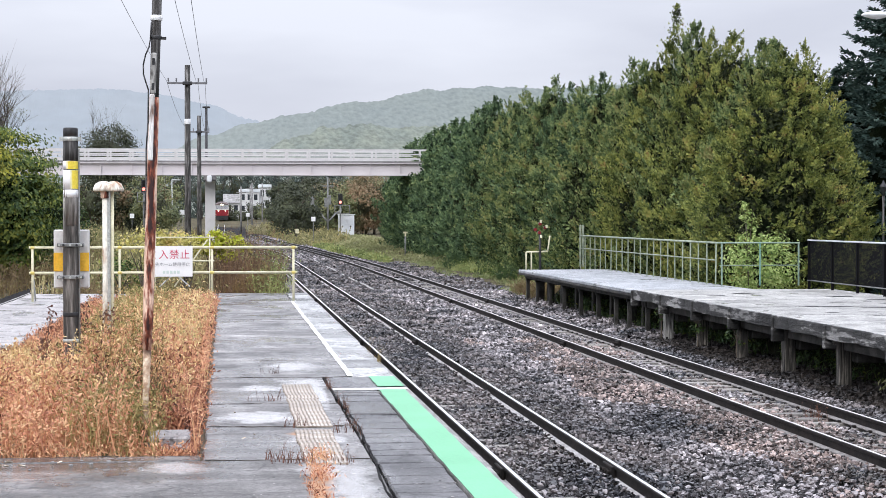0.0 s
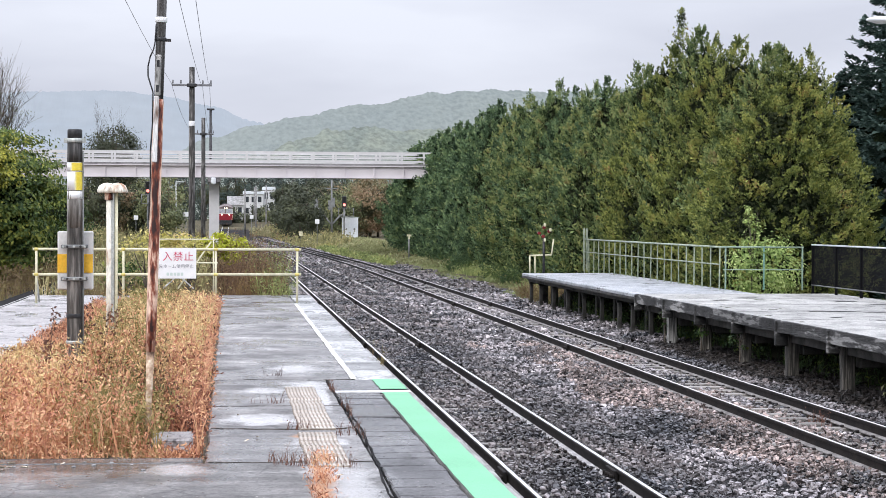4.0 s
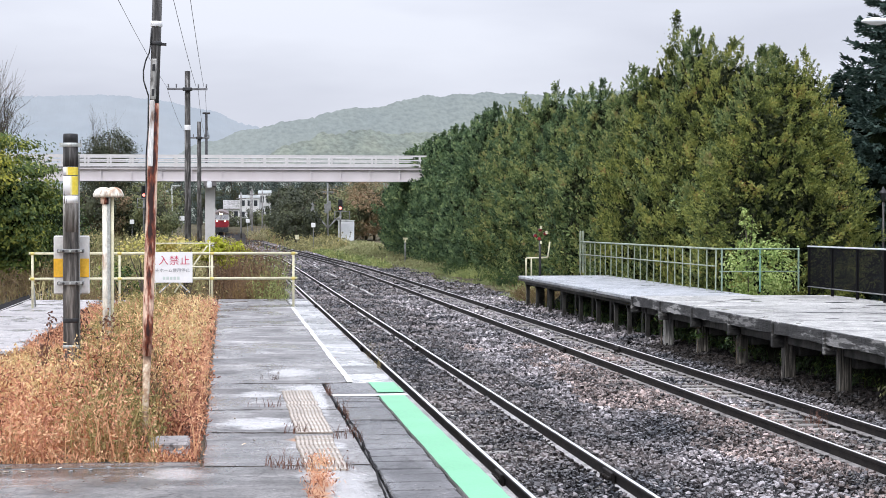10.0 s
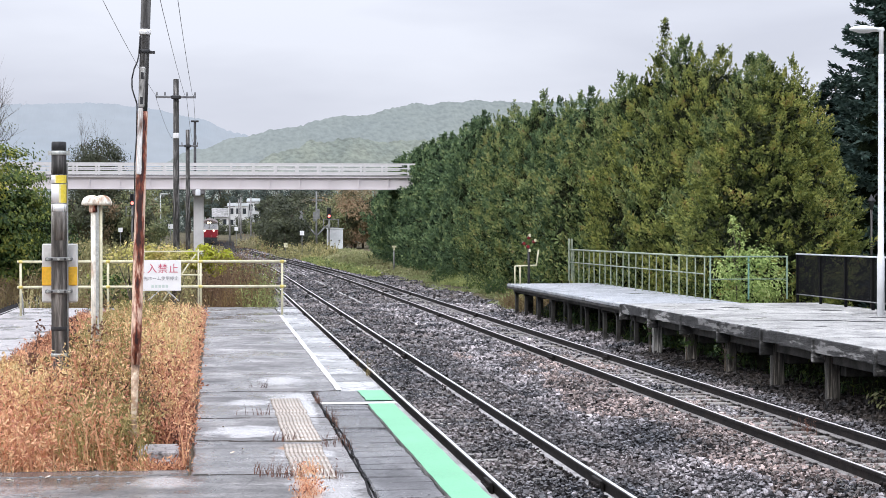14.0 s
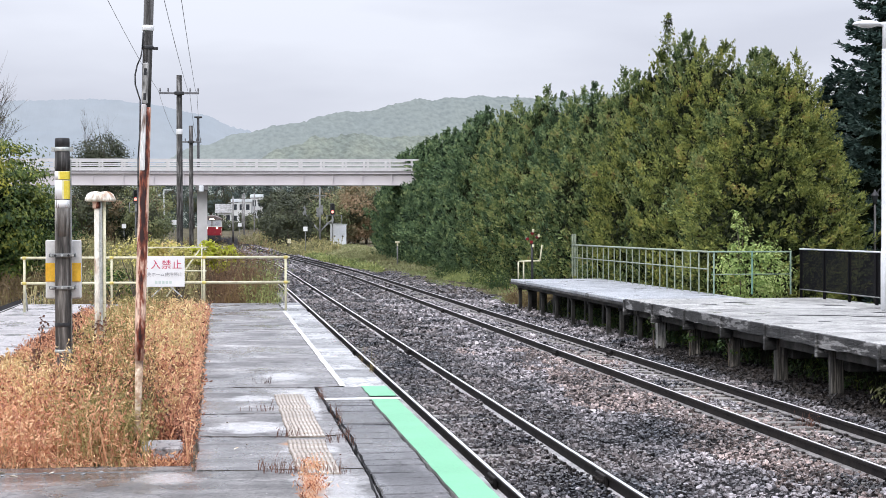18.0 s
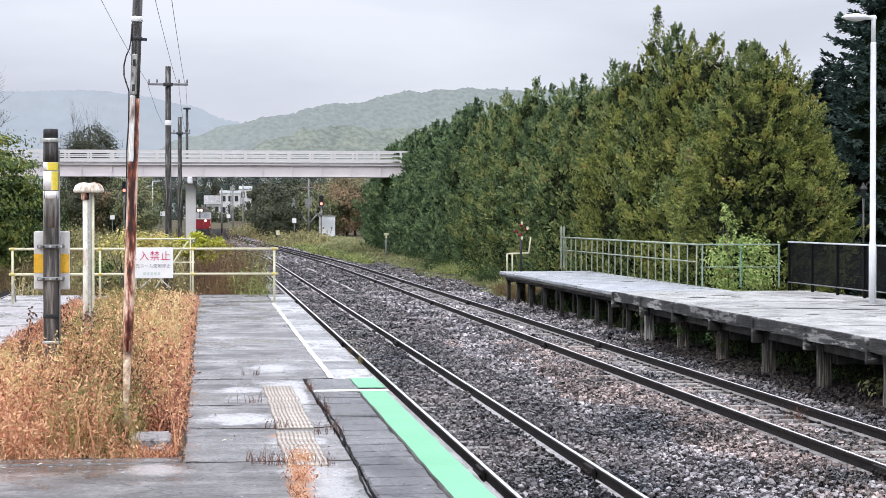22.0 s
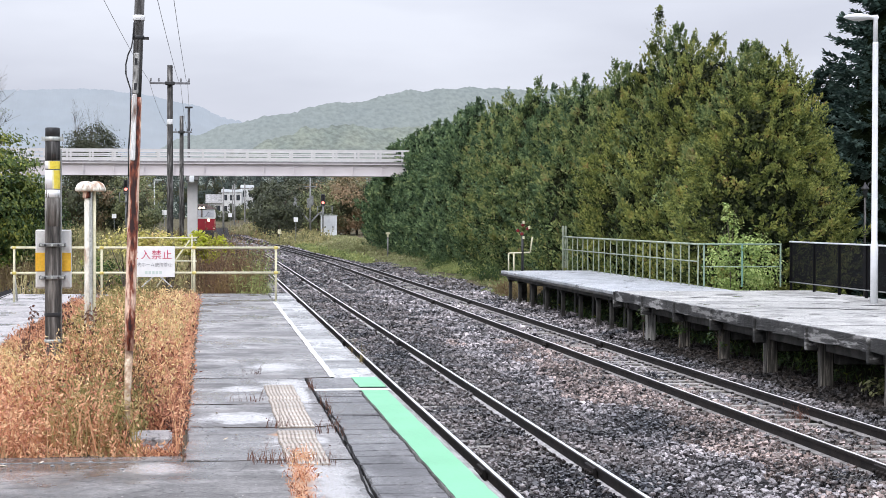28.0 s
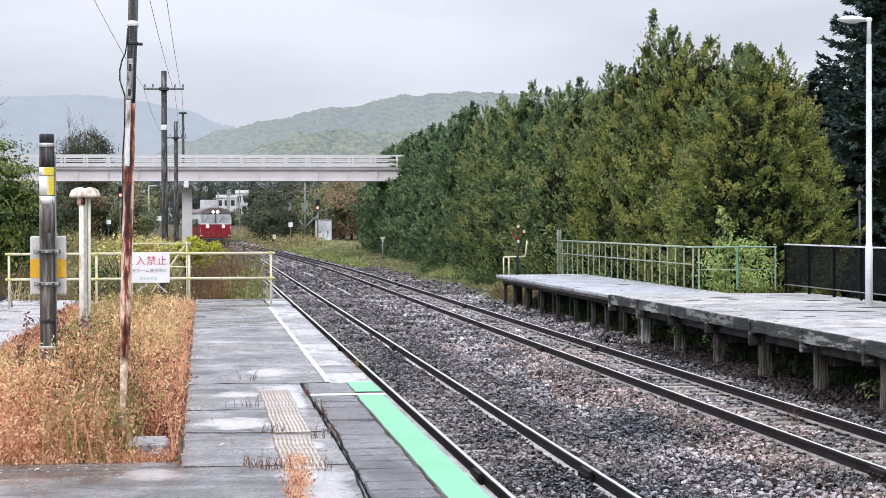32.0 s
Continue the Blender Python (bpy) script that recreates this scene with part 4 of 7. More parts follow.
for i in range(13):
    o = part("tactile_tile", TILE, None, PLAT)
    o.matrix_basis = pose(0.7 + random.uniform(-0.006, 0.006), 15.65 + 0.3 * i, DECK - 0.003, random.uniform(-0.6, 0.6), 0, random.uniform(-1, 1))
for i in range(7):
    o = part("tactile_tile", TILE, None, PLAT)
    o.matrix_basis = pose(0.68 + random.uniform(-0.01, 0.01), 13.3 + 0.3 * i, DECK - 0.003, random.uniform(-0.8, 0.8), 0, random.uniform(-1.5, 1.5))


# dirt and moss along the broken seam between deck and edge strip
bm = B()
L, R = [], []
for k in range(61):
    y = 9.5 + 10.8 * k / 60
    x = 1.03 + 0.025 * math.sin(y * 0.9) + 0.012 * noise.noise((y * 2.3, 4, 1)) + random.uniform(-0.004, 0.004) - 0.03 * smooth01((13.2 - y) / 1.6)
    w = max(0.003, 0.006 + 0.01 * noise.noise((y * 3.1, 1, 7)) + random.uniform(0, 0.003))
    L.append(bm.verts.new((x - w, y, DECK - 0.02)))
    R.append(bm.verts.new((x + w, y, DECK - 0.02)))
for k in range(60):
    bm.faces.new((L[k], R[k], R[k + 1], L[k + 1]))
e = bmesh.ops.extrude_face_region(bm, geom=bm.faces[:])
bmesh.ops.translate(bm, vec=(0, 0, 0.023), verts=[v for v in e["geom"] if isinstance(v, bmesh.types.BMVert)])
bmesh.ops.recalc_face_normals(bm, faces=bm.faces)
part("seam_dirt", bm, M_BALLAST, PLAT, "dark dirt filling the long broken seam")


def joint(x0, x1, y, seed):
    """Dark dirt washed into a broken cross joint of the deck."""
    bm = B()
    n = int((x1 - x0) / 0.05)
    L, R = [], []
    for k in range(n + 1):
        x = x0 + (x1 - x0) * k / n
        c = y + 0.11 * noise.noise((x * 1.7, seed, 2)) + 0.035 * noise.noise((x * 7, seed, 5))
        w = max(0.002, 0.004 + 0.03 * noise.noise((x * 2.6, seed, 9)) + 0.02 * noise.noise((x * 11, seed, 1)))
        L.append(bm.verts.new((x, c - w, DECK - 0.02)))
        R.append(bm.verts.new((x, c + w, DECK - 0.02)))
    for k in range(n):
        bm.faces.new((L[k], L[k + 1], R[k + 1], R[k]))
    e = bmesh.ops.extrude_face_region(bm, geom=bm.faces[:])
    bmesh.ops.translate(bm, vec=(0, 0, 0.0245), verts=[v for v in e["geom"] if isinstance(v, bmesh.types.BMVert)])
    bmesh.ops.recalc_face_normals(bm, faces=bm.faces)
    part("joint_dirt", bm, M_JOINT, PLAT, "dark dirt in a broken cross joint")


M_JOINT = mat("joint_dirt", (0.045, 0.04, 0.036), (0.11, 0.095, 0.085), 9, 0.8, fine=60)
for k, y in enumerate(CUTS[:4]):
    joint(-0.15, 1.0 if y < 20 else 1.28, y, k * 3.7)
joint(-2.7, -0.25, 13.72, 50.0)


def grit(name, label, count, seed):
    """Small chips and flakes strewn over the wet deck."""
    rng = np.random.default_rng(seed)
    X, Y = rng.uniform(-2.6, 1.45, count), 11.0 + 14 * rng.random(count) ** 1.6
    keep = (Y < 13.7) | (X > -0.1)
    P = np.column_stack([X, Y, np.full(count, DECK + 0.004)])[keep]
    n = len(P)
    base = np.array([[1, 0, 0], [-0.6, 0.8, 0], [-0.5, -0.9, 0], [0.1, 0, 0.16]], float)
    V = base[None] * rng.uniform(0.5, 1.4, (n, 4, 1)) * (0.003 + 0.01 * rng.random((n, 1, 1)) ** 3) * 1.3
    a = rng.uniform(0, 6.283, (n, 1))
    x, y = V[..., 0].copy(), V[..., 1].copy()
    V[..., 0], V[..., 1] = x * np.cos(a) - y * np.sin(a), x * np.sin(a) + y * np.cos(a)
    F = (np.arange(n)[:, None, None] * 4 + np.array([[0, 1, 3], [1, 2, 3], [2, 0, 3]])[None]).reshape(-1, 3)
    return tagged(new(name, raw_mesh(name, (V + P[:, None]).reshape(-1, 3), F, M_GRIT)), label, "grit", kind="stuff")


M_GRIT = mat("deck_grit", (0.03, 0.03, 0.03), (0.4, 0.38, 0.36), 6, 0.6, spread=0.9, island=True)
grit("deck_grit", "loose grit and flakes on the wet deck", 2600, 9)


# ---- platform across the tracks ----
FAR = thing("platform", "raised concrete platform on rows of posts across the tracks", "platform", kind="structure")
FX0 = 9.35
SEC = [29.5 + 2.9 * i for i in range(-6, 6)]          # slab joints of the thick part
for a, b in zip(SEC, SEC[1:]):
    bm = ragged_block(FX0, 14.1, a + 0.012, b - 0.012, 0.22, 0.01, random, 0.22)
    bmesh.ops.translate(bm, vec=(0, 0, DECK), verts=bm.verts)
    bm.normal_update()
    for f in bm.faces:
        if f.normal.z < 0.95:
            f.material_index = 1
    for v in bm.verts:
        if v.co.z < DECK - 0.1:
            v.co.z += random.uniform(-0.012, 0.02)
    part("slab", bm, (M_FARDECK, M_SPALL), FAR)
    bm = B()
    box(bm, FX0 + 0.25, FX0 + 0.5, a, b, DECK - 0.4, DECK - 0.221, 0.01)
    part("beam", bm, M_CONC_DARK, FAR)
THICK_END = SEC[-1]
for j in SEC[1:]:
    bm = B()
    box(bm, FX0 - 0.03, FX0 + 0.2, j - 0.045, j + 0.03, DECK - 0.42 + random.uniform(-0.04, 0.06), DECK - 0.015, 0.015)
    part("bracket", bm, M_SPALL, FAR)
bm = B()
box(bm, -0.1, 0.1, -0.1, 0.1, 0, 1.22, 0.02)
bmesh.ops.subdivide_edges(bm, edges=[e for e in bm.edges if abs(e.verts[0].co.z - e.verts[1].co.z) > 0.5], cuts=6)
for v in bm.verts:
    v.co.x += 0.014 * noise.noise((v.co.x * 9, v.co.y * 9, v.co.z * 3))
    v.co.y += 0.014 * noise.noise((v.co.x * 9 + 5, v.co.y * 9, v.co.z * 3))
PALE_PIER = link_mesh("post", bm.copy(), M_SCAB)
PIER = link_mesh("post", bm, M_POST)
bm = B()
box(bm, 0.0, 3.6, -0.12, 0.12, 0, 0.2, 0.02)
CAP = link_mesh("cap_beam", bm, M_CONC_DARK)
for i in range(10):
    y = 14.25 + 3.03 * i
    for x in (9.64, 11.2, 13.0):
        o = part("post", PALE_PIER if i == 9 and x < 10 else PIER, None, FAR)
        o.matrix_basis = pose(x, y, -0.62, random.uniform(-0.8, 0.8), 0, random.uniform(-6, 6) + 90 * (i % 4))
    o = part("cap_beam", CAP, None, FAR)
    o.matrix_basis = pose(9.8, y, DECK - 0.605, 0, 0, 0)
# thin far end
y = THICK_END
bm = B()
box(bm, FX0, 12.3, y + 0.02, 61.5, DECK - 0.1, DECK - 0.01, 0.015)
part("far_deck", bm, deck_mat("bluish_end_deck", (0.2, 0.212, 0.23), (0.37, 0.385, 0.41), (0.47, 0.48, 0.495), 0.6), FAR, "thinner steel-framed end deck")
bm = B()
box(bm, FX0 - 0.02, FX0 + 0.06, y + 0.02, 61.5, DECK - 0.16, DECK - 0.105, 0.008)
box(bm, FX0 + 0.2, FX0 + 0.35, y + 0.02, 61.5, DECK - 0.28, DECK - 0.105, 0.008)
part("edge_beam", bm, M_CONC_DARK, FAR)
for i, yy in enumerate((43.6, 45.6, 47.2, 49.5, 52.0, 54.6, 57.0, 59.4, 61.3)):
    bm = B()
    box(bm, -0.05, 0.05, -0.05, 0.05, 0, 1.3, 0.01)
    o = part("thin_post", bm, M_CONC_DARK, FAR)
    o.location = (FX0 + 0.28, yy, -0.6)
    bm = B()
    box(bm, -0.1, 0.1, -0.12, 0.12, 0, 1.2, 0.015)
    o = part("rear_post", bm, M_CONC_DARK, FAR)
    o.location = (FX0 + 0.75, yy + 0.3, -0.5)
    bm = B()
    box(bm, FX0 + 0.2, FX0 + 3.0, yy - 0.05, yy + 0.05, DECK - 0.35, DECK - 0.2, 0.01)
    part("cross_beam", bm, M_CONC_DARK, FAR)
# Added bank that closes the view under the deck with painted shade.
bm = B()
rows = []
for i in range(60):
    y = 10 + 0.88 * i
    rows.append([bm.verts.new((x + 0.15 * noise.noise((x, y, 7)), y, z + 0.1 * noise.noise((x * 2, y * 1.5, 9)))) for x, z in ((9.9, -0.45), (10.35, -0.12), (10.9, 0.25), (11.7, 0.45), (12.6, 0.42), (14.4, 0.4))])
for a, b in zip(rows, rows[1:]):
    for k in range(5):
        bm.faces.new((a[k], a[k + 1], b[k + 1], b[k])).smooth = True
part("shade_bank", bm, M_BANK, FAR, "added near-black bank standing for shade under the deck")


def far_patch(x, y, rx, ry, seed):
    """A dark pool on the far deck, its reflection put into a flat matt colour."""
    rr = random.Random(seed)
    bm = B()
    n = 22
    top = []
    for i in range(n):
        a = 2 * math.pi * i / n
        r = 1 + 0.25 * math.sin(2 * a + seed) + rr.uniform(-0.2, 0.2)
        top.append(bm.verts.new((x + rx * r * math.copysign(abs(math.cos(a)) ** 0.6, math.cos(a)), y + ry * r * math.copysign(abs(math.sin(a)) ** 0.6, math.sin(a)), DECK + 0.006)))
    bm.faces.new(top)
    return part("pool_patch", bm, M_POOL, FAR)


for k, (x, y, rx, ry) in enumerate(((11.25, 35.2, 0.46, 0.13), (12.9, 39.7, 0.3, 0.17), (10.4, 40.3, 0.22, 0.13), (11.3, 41.5, 0.26, 0.12), (12.05, 34.7, 0.36, 0.12), (13.0, 36.2, 0.35, 0.12), (13.3, 38.2, 0.3, 0.1), (12.4, 33.4, 0.3, 0.08), (10.6, 33.0, 0.15, 0.05), (12.0, 37.0, 0.2, 0.06), (11.2, 32.0, 0.2, 0.06))):
    far_patch(x, y, rx, ry, k + 3)


# ---- conifers, trees and weeds ----
def crown_radius(h, R, tip):
    """Outline of a clipped-looking arborvitae: full below, drawn to a point above."""
    return R * np.clip((1 - h) * 1.85, 0, 1) ** tip * (0.8 + 0.2 * np.clip(h * 5, 0, 1))


def fans(P, D, N, length, spread, rng, lobes=3):
    """Serrated fan-shaped sprays at points P, growing along D, lying across N; each spray is one island."""
    n = len(P)
    N = unit(N - D * np.sum(N * D, axis=1, keepdims=True))
    S = np.cross(D, N)
    k = 2 * lobes + 1
    V = [P]
    for j in range(k):
        a = (2 * j / (k - 1) - 1) * spread + rng.uniform(-0.12, 0.12, (n, 1))
        r = length * (rng.uniform(0.8, 1.1, (n, 1)) if j % 2 else rng.uniform(0.5, 0.66, (n, 1)))
        V.append(P + (D * np.cos(a) + S * np.sin(a)) * r + N * r * rng.uniform(-0.22, 0.1, (n, 1)))
    V = np.stack(V, axis=1).reshape(-1, 3)
    i = np.arange(n)[:, None] * (k + 1)
    F = np.concatenate([i + np.array([[0, j, j + 1]]) for j in range(1, k)])
    return V, F


def thuja_meshes(name, H, R, clumps, per, size, lumpr, seed, foliage=L_THUJA_COOL, lobes=3):
    """An arborvitae: boughs of upright fan sprays over a heart coloured as shade, with thin leading shoots."""
    rng = np.random.default_rng(seed)
    h = np.where(rng.random(clumps) < 0.76, rng.uniform(0.0, 0.9, clumps) ** 1.15, rng.uniform(0.5, 1.0, clumps) ** 0.85)
    a = rng.uniform(0, 2 * np.pi, clumps)
    wob = 1 + 0.11 * np.sin(3 * a + 5 * h + seed) + 0.08 * np.sin(5 * a - 9 * h + 2 * seed)
    r = crown_radius(h, R, 0.83) * wob * rng.uniform(0.7, 1.08, clumps)
    out = np.column_stack([np.cos(a), np.sin(a), np.full(clumps, 0.3)])
    C = np.column_stack([r * np.cos(a), r * np.sin(a), h * H])
    n = clumps * per
    O = np.repeat(out, per, axis=0)
    up = np.array([0, 0, 1.0])
    # each bough is a rising plume of narrow sprays that tapers to its tip and shades what lies below
    A = unit(out * (0.9 - 0.75 * h[:, None] ** 2) + up * 0.7 + rng.normal(size=(clumps, 3)) * 0.25)
    ln = (lumpr * rng.uniform(0.6, 1.4, clumps) * (0.65 + 0.35 * (1 - h)))[:, None]
    fine = np.repeat(1 - np.clip((h - 0.55) / 0.4, 0, 1), per)[:, None]
    t = rng.random((n, 1)) ** 0.8
    A, ln = np.repeat(A, per, axis=0), np.repeat(ln, per, axis=0)
    side = rand_dirs(n, rng)
    side = unit(side - A * np.sum(side * A, axis=1, keepdims=True))
    P = np.repeat(C, per, axis=0) + A * ln * (t - 0.45) + side * ln * (0.13 + 0.17 * fine) * (1.05 - t) * rng.uniform(0.2, 1.0, (n, 1))
    D = unit(A * 0.9 + side * 0.6 + up * 0.2 + rng.normal(size=(n, 3)) * 0.25)
    N = unit(side * 0.5 + O * 0.5 + up * 0.3 + rng.normal(size=(n, 3)) * 0.5)
    items = [fans(P, D, N, size * rng.uniform(0.6, 1.3, (n, 1)) * (1.15 - 0.35 * t) * (0.68 + 0.32 * fine), 0.36, rng, lobes)]
    # thin leading shoots that break the outline
    for i in range(16):
        m = 26 if i else 110
        t = rng.uniform(0, 1, m)
        d = 0.85 * rng.random() ** 0.7 if i else 0.0
        g = rng.uniform(0, 2 * np.pi)
        surf = H * (0.97 - d ** 1.2 / 1.85) - (0.5 if i else 0.9)
        tall = rng.uniform(0.35, 0.75) if i else 1.15
        wide = (0.13 if i else 0.15) * (1 - t) ** 1.2 + 0.012
        Pl = np.column_stack([d * R * np.cos(g) + rng.normal(size=m) * wide, d * R * np.sin(g) + rng.normal(size=m) * wide, surf + tall * t])
        Dl = unit(rng.normal(size=(m, 3)) * 0.5 + np.array([0.3 * np.cos(g), 0.3 * np.sin(g), 0.8]))
        items.append(fans(Pl, Dl, rand_dirs(m, rng), min(size, 0.2) * rng.uniform(0.4, 0.85, (m, 1)) * (1.1 - 0.5 * t[:, None]), 0.6, rng, lobes))
    V, F = join_arrays(items)
    crown = raw_mesh(name, V, F, foliage)
    # inner growth coloured near-black for the shade between the boughs
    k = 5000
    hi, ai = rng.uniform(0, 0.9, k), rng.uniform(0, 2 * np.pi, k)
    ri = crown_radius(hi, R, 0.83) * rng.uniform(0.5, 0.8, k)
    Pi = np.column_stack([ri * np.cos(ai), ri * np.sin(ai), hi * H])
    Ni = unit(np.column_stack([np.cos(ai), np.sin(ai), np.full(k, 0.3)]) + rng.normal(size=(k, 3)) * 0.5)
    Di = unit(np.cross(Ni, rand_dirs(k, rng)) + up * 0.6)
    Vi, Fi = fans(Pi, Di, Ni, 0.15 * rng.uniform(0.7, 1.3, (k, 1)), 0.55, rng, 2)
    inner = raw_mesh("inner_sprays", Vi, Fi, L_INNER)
    # heart of the crown, its shade painted in as near-black
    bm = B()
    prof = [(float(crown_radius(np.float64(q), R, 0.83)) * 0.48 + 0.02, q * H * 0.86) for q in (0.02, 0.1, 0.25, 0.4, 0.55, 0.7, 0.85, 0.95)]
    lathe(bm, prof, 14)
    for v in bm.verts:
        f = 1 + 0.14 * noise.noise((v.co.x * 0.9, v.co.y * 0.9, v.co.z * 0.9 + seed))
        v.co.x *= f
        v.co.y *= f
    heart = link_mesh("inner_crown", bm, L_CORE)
    bm = B()
    tube(bm, (0, 0, -0.6), (0, 0, H * 0.7), 0.16, 0.05, 9)
    return crown, heart, link_mesh("trunk", bm, M_BARK), inner


def conifer(meshes, x, y, z, s, sz, turn, label, group, name="conifer_tree"):
    t = thing(name, label, "tree", (x, y, z), group, turn=turn)
    t.scale = (s, s, sz)
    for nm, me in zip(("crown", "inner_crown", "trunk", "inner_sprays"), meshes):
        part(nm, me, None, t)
    return t


NEAR_T = [thuja_meshes("crown", 9.0, 2.25, 740, 46, 0.13, 0.6, s, lf, 2) for s, lf in ((11, L_THUJA), (12, L_THUJA_MID), (13, L_THUJA))]
MID_T = [thuja_meshes("crown", 9.0, 2.25, 440, 34, 0.18, 0.7, s, lf, 2) for s, lf in ((21, L_THUJA_MID), (22, L_THUJA_COOL), (23, L_THUJA_MID))]
FAR_T = [thuja_meshes("crown", 9.0, 2.3, 290, 24, 0.28, 0.8, s, lobes=2) for s in (31, 32)]
rt = random.Random(5)
TOPS = ((51.5, 7.6), (54.5, 8.1), (57.5, 8.75), (60.5, 9.15), (63, 9.4), (66, 9.0), (72, 8.9), (76, 8.8), (82, 9.3), (93, 9.3), (100, 9.5), (110, 9.7), (124, 9.5), (150, 9.3), (200, 9.0))
y = 52.0
i = 0
HEDGE = []
while y < 165:
    kind = NEAR_T if y < 72 else MID_T if y < 108 else FAR_T
    for (a, ha), (b, hb) in zip(TOPS, TOPS[1:]):
        if a <= y <= b:
            top = ha + (hb - ha) * (y - a) / (b - a)
    top *= rt.uniform(0.94, 1.02) if i else 1.0
    lab = "dense green arborvitae in the tall trackside hedge" if i % 3 else "dense arborvitae with bronze tips in the tall hedge"
    HEDGE.append(conifer(kind[i % len(kind)], 15.25 + rt.uniform(-0.3, 0.3), y, -0.4, rt.uniform(0.95, 1.08), top / 9.25, rt.uniform(0, 360), lab, "tall hedge of conifers"))
    y += rt.uniform(2.2, 2.9)
    i += 1
for x, y, top, wide in ((16.35, 53.6, 8.0, 0.8), (16.5, 57.0, 8.4, 0.9), (14.6, 51.0, 6.6, 0.95)):
    conifer(NEAR_T[i % 3], x, y, -0.4, wide, top / 9.25, rt.uniform(0, 360), "broad arborvitae at the near end of the hedge", "tall hedge of conifers")
    i += 1


# one long feathery leader above the hedge
tall = min(HEDGE, key=lambda o: abs(o.location.y - 64.9))
rng = np.random.default_rng(77)
t = rng.uniform(0, 1, 650)
w = 0.22 * (1 - t) ** 0.8 + 0.02
foot = tall.matrix_basis.inverted() @ Vector((15.25, 64.9, 8.0))
P = np.column_stack([foot.x + rng.normal(size=650) * w + 0.12 * t, foot.y + rng.normal(size=650) * w, foot.z + 1.8 * t])
D = unit(rng.normal(size=(650, 3)) * 0.7 + np.array([0, 0, 0.8]))
V, F = fans(P, D, rand_dirs(650, rng), rng.uniform(0.06, 0.13, (650, 1)), 0.6, rng, 2)
tagged(part("leader", raw_mesh("leader", V, F, L_THUJA), None, tall, "pale feathery leading shoot"), kind="stuff")


def spruce_meshes(H, R, seed, whorls=34):
    """A spruce: whorls of drooping boughs with upturned tips, each fringed with needled twigs."""
    rng = np.random.default_rng(seed)
    items = []
    bm = B()
    tube(bm, (0, 0, -0.6), (0, 0, H), 0.2, 0.02, 9)
    up = np.array([0, 0, 1.0])
    for w in range(whorls):
        h = 0.03 + 0.94 * w / whorls
        L = R * (1 - h) ** 0.85 + 0.12
        for j in range(11):
            a = 2 * np.pi * (j + 0.5 * (w % 2)) / 11 + rng.uniform(-0.25, 0.25)
            ll = L * rng.uniform(0.75, 1.03)
            d = np.array([np.cos(a), np.sin(a), 0.0])
            side = np.array([-d[1], d[0], 0])
            m = int(40 + 150 * ll / R)
            t = rng.uniform(0.2, 1, m) ** 0.7
            z = h * H + rng.uniform(-0.2, 0.2) + ll * (-0.42 * t + 0.34 * t ** 2.6)
            P = d * (t * ll)[:, None] + up * z[:, None]
            s = rng.choice([-1.0, 1.0], m)
            off = np.abs(rng.normal(size=m)) * 0.26 * (1.15 - 0.8 * t)
            P = P + side * (s * off)[:, None] - up * (off * rng.uniform(0.0, 0.8, m))[:, None]
            D = unit(d * 0.8 + side * (s * 0.7)[:, None] - up * 0.35 + rng.normal(size=(m, 3)) * 0.25 + up * (0.7 * t ** 3)[:, None])
            items.append(fans(P, D, unit(up + rng.normal(size=(m, 3)) * 0.6), rng.uniform(0.14, 0.28, (m, 1)), 0.5, rng, 2))
    V, F = join_arrays(items)
    b2 = B()
    lathe(b2, [(R * (1 - q) ** 0.9 * 0.52 + 0.02, 0.3 + q * (H - 1.2)) for q in (0, 0.2, 0.4, 0.6, 0.8, 0.97)], 14)
    return raw_mesh("crown", V, F, L_SPRUCE), link_mesh("inner_crown", b2, L_CORE), link_mesh("trunk", bm, M_BARK)


SPR = spruce_meshes(14.0, 4.6, 4)
conifer(SPR, 21.85, 60, -0.4, 0.95, 1.0, 30, "dark blue-green spruce with drooping boughs", "dark spruces", "spruce_tree")
conifer(SPR, 25.0, 66, -0.4, 1.0, 1.0, 170, "dark blue-green spruce with drooping boughs", "dark spruces", "spruce_tree")
conifer(SPR, 22.4, 68, -0.4, 1.0, 0.62, 250, "smaller dark spruce behind the hedge", "dark spruces", "spruce_tree")


WOODS = (L_WOODS_DARK, L_WOODS_RUST, L_WOODS_OLIVE, L_FARWOODS)


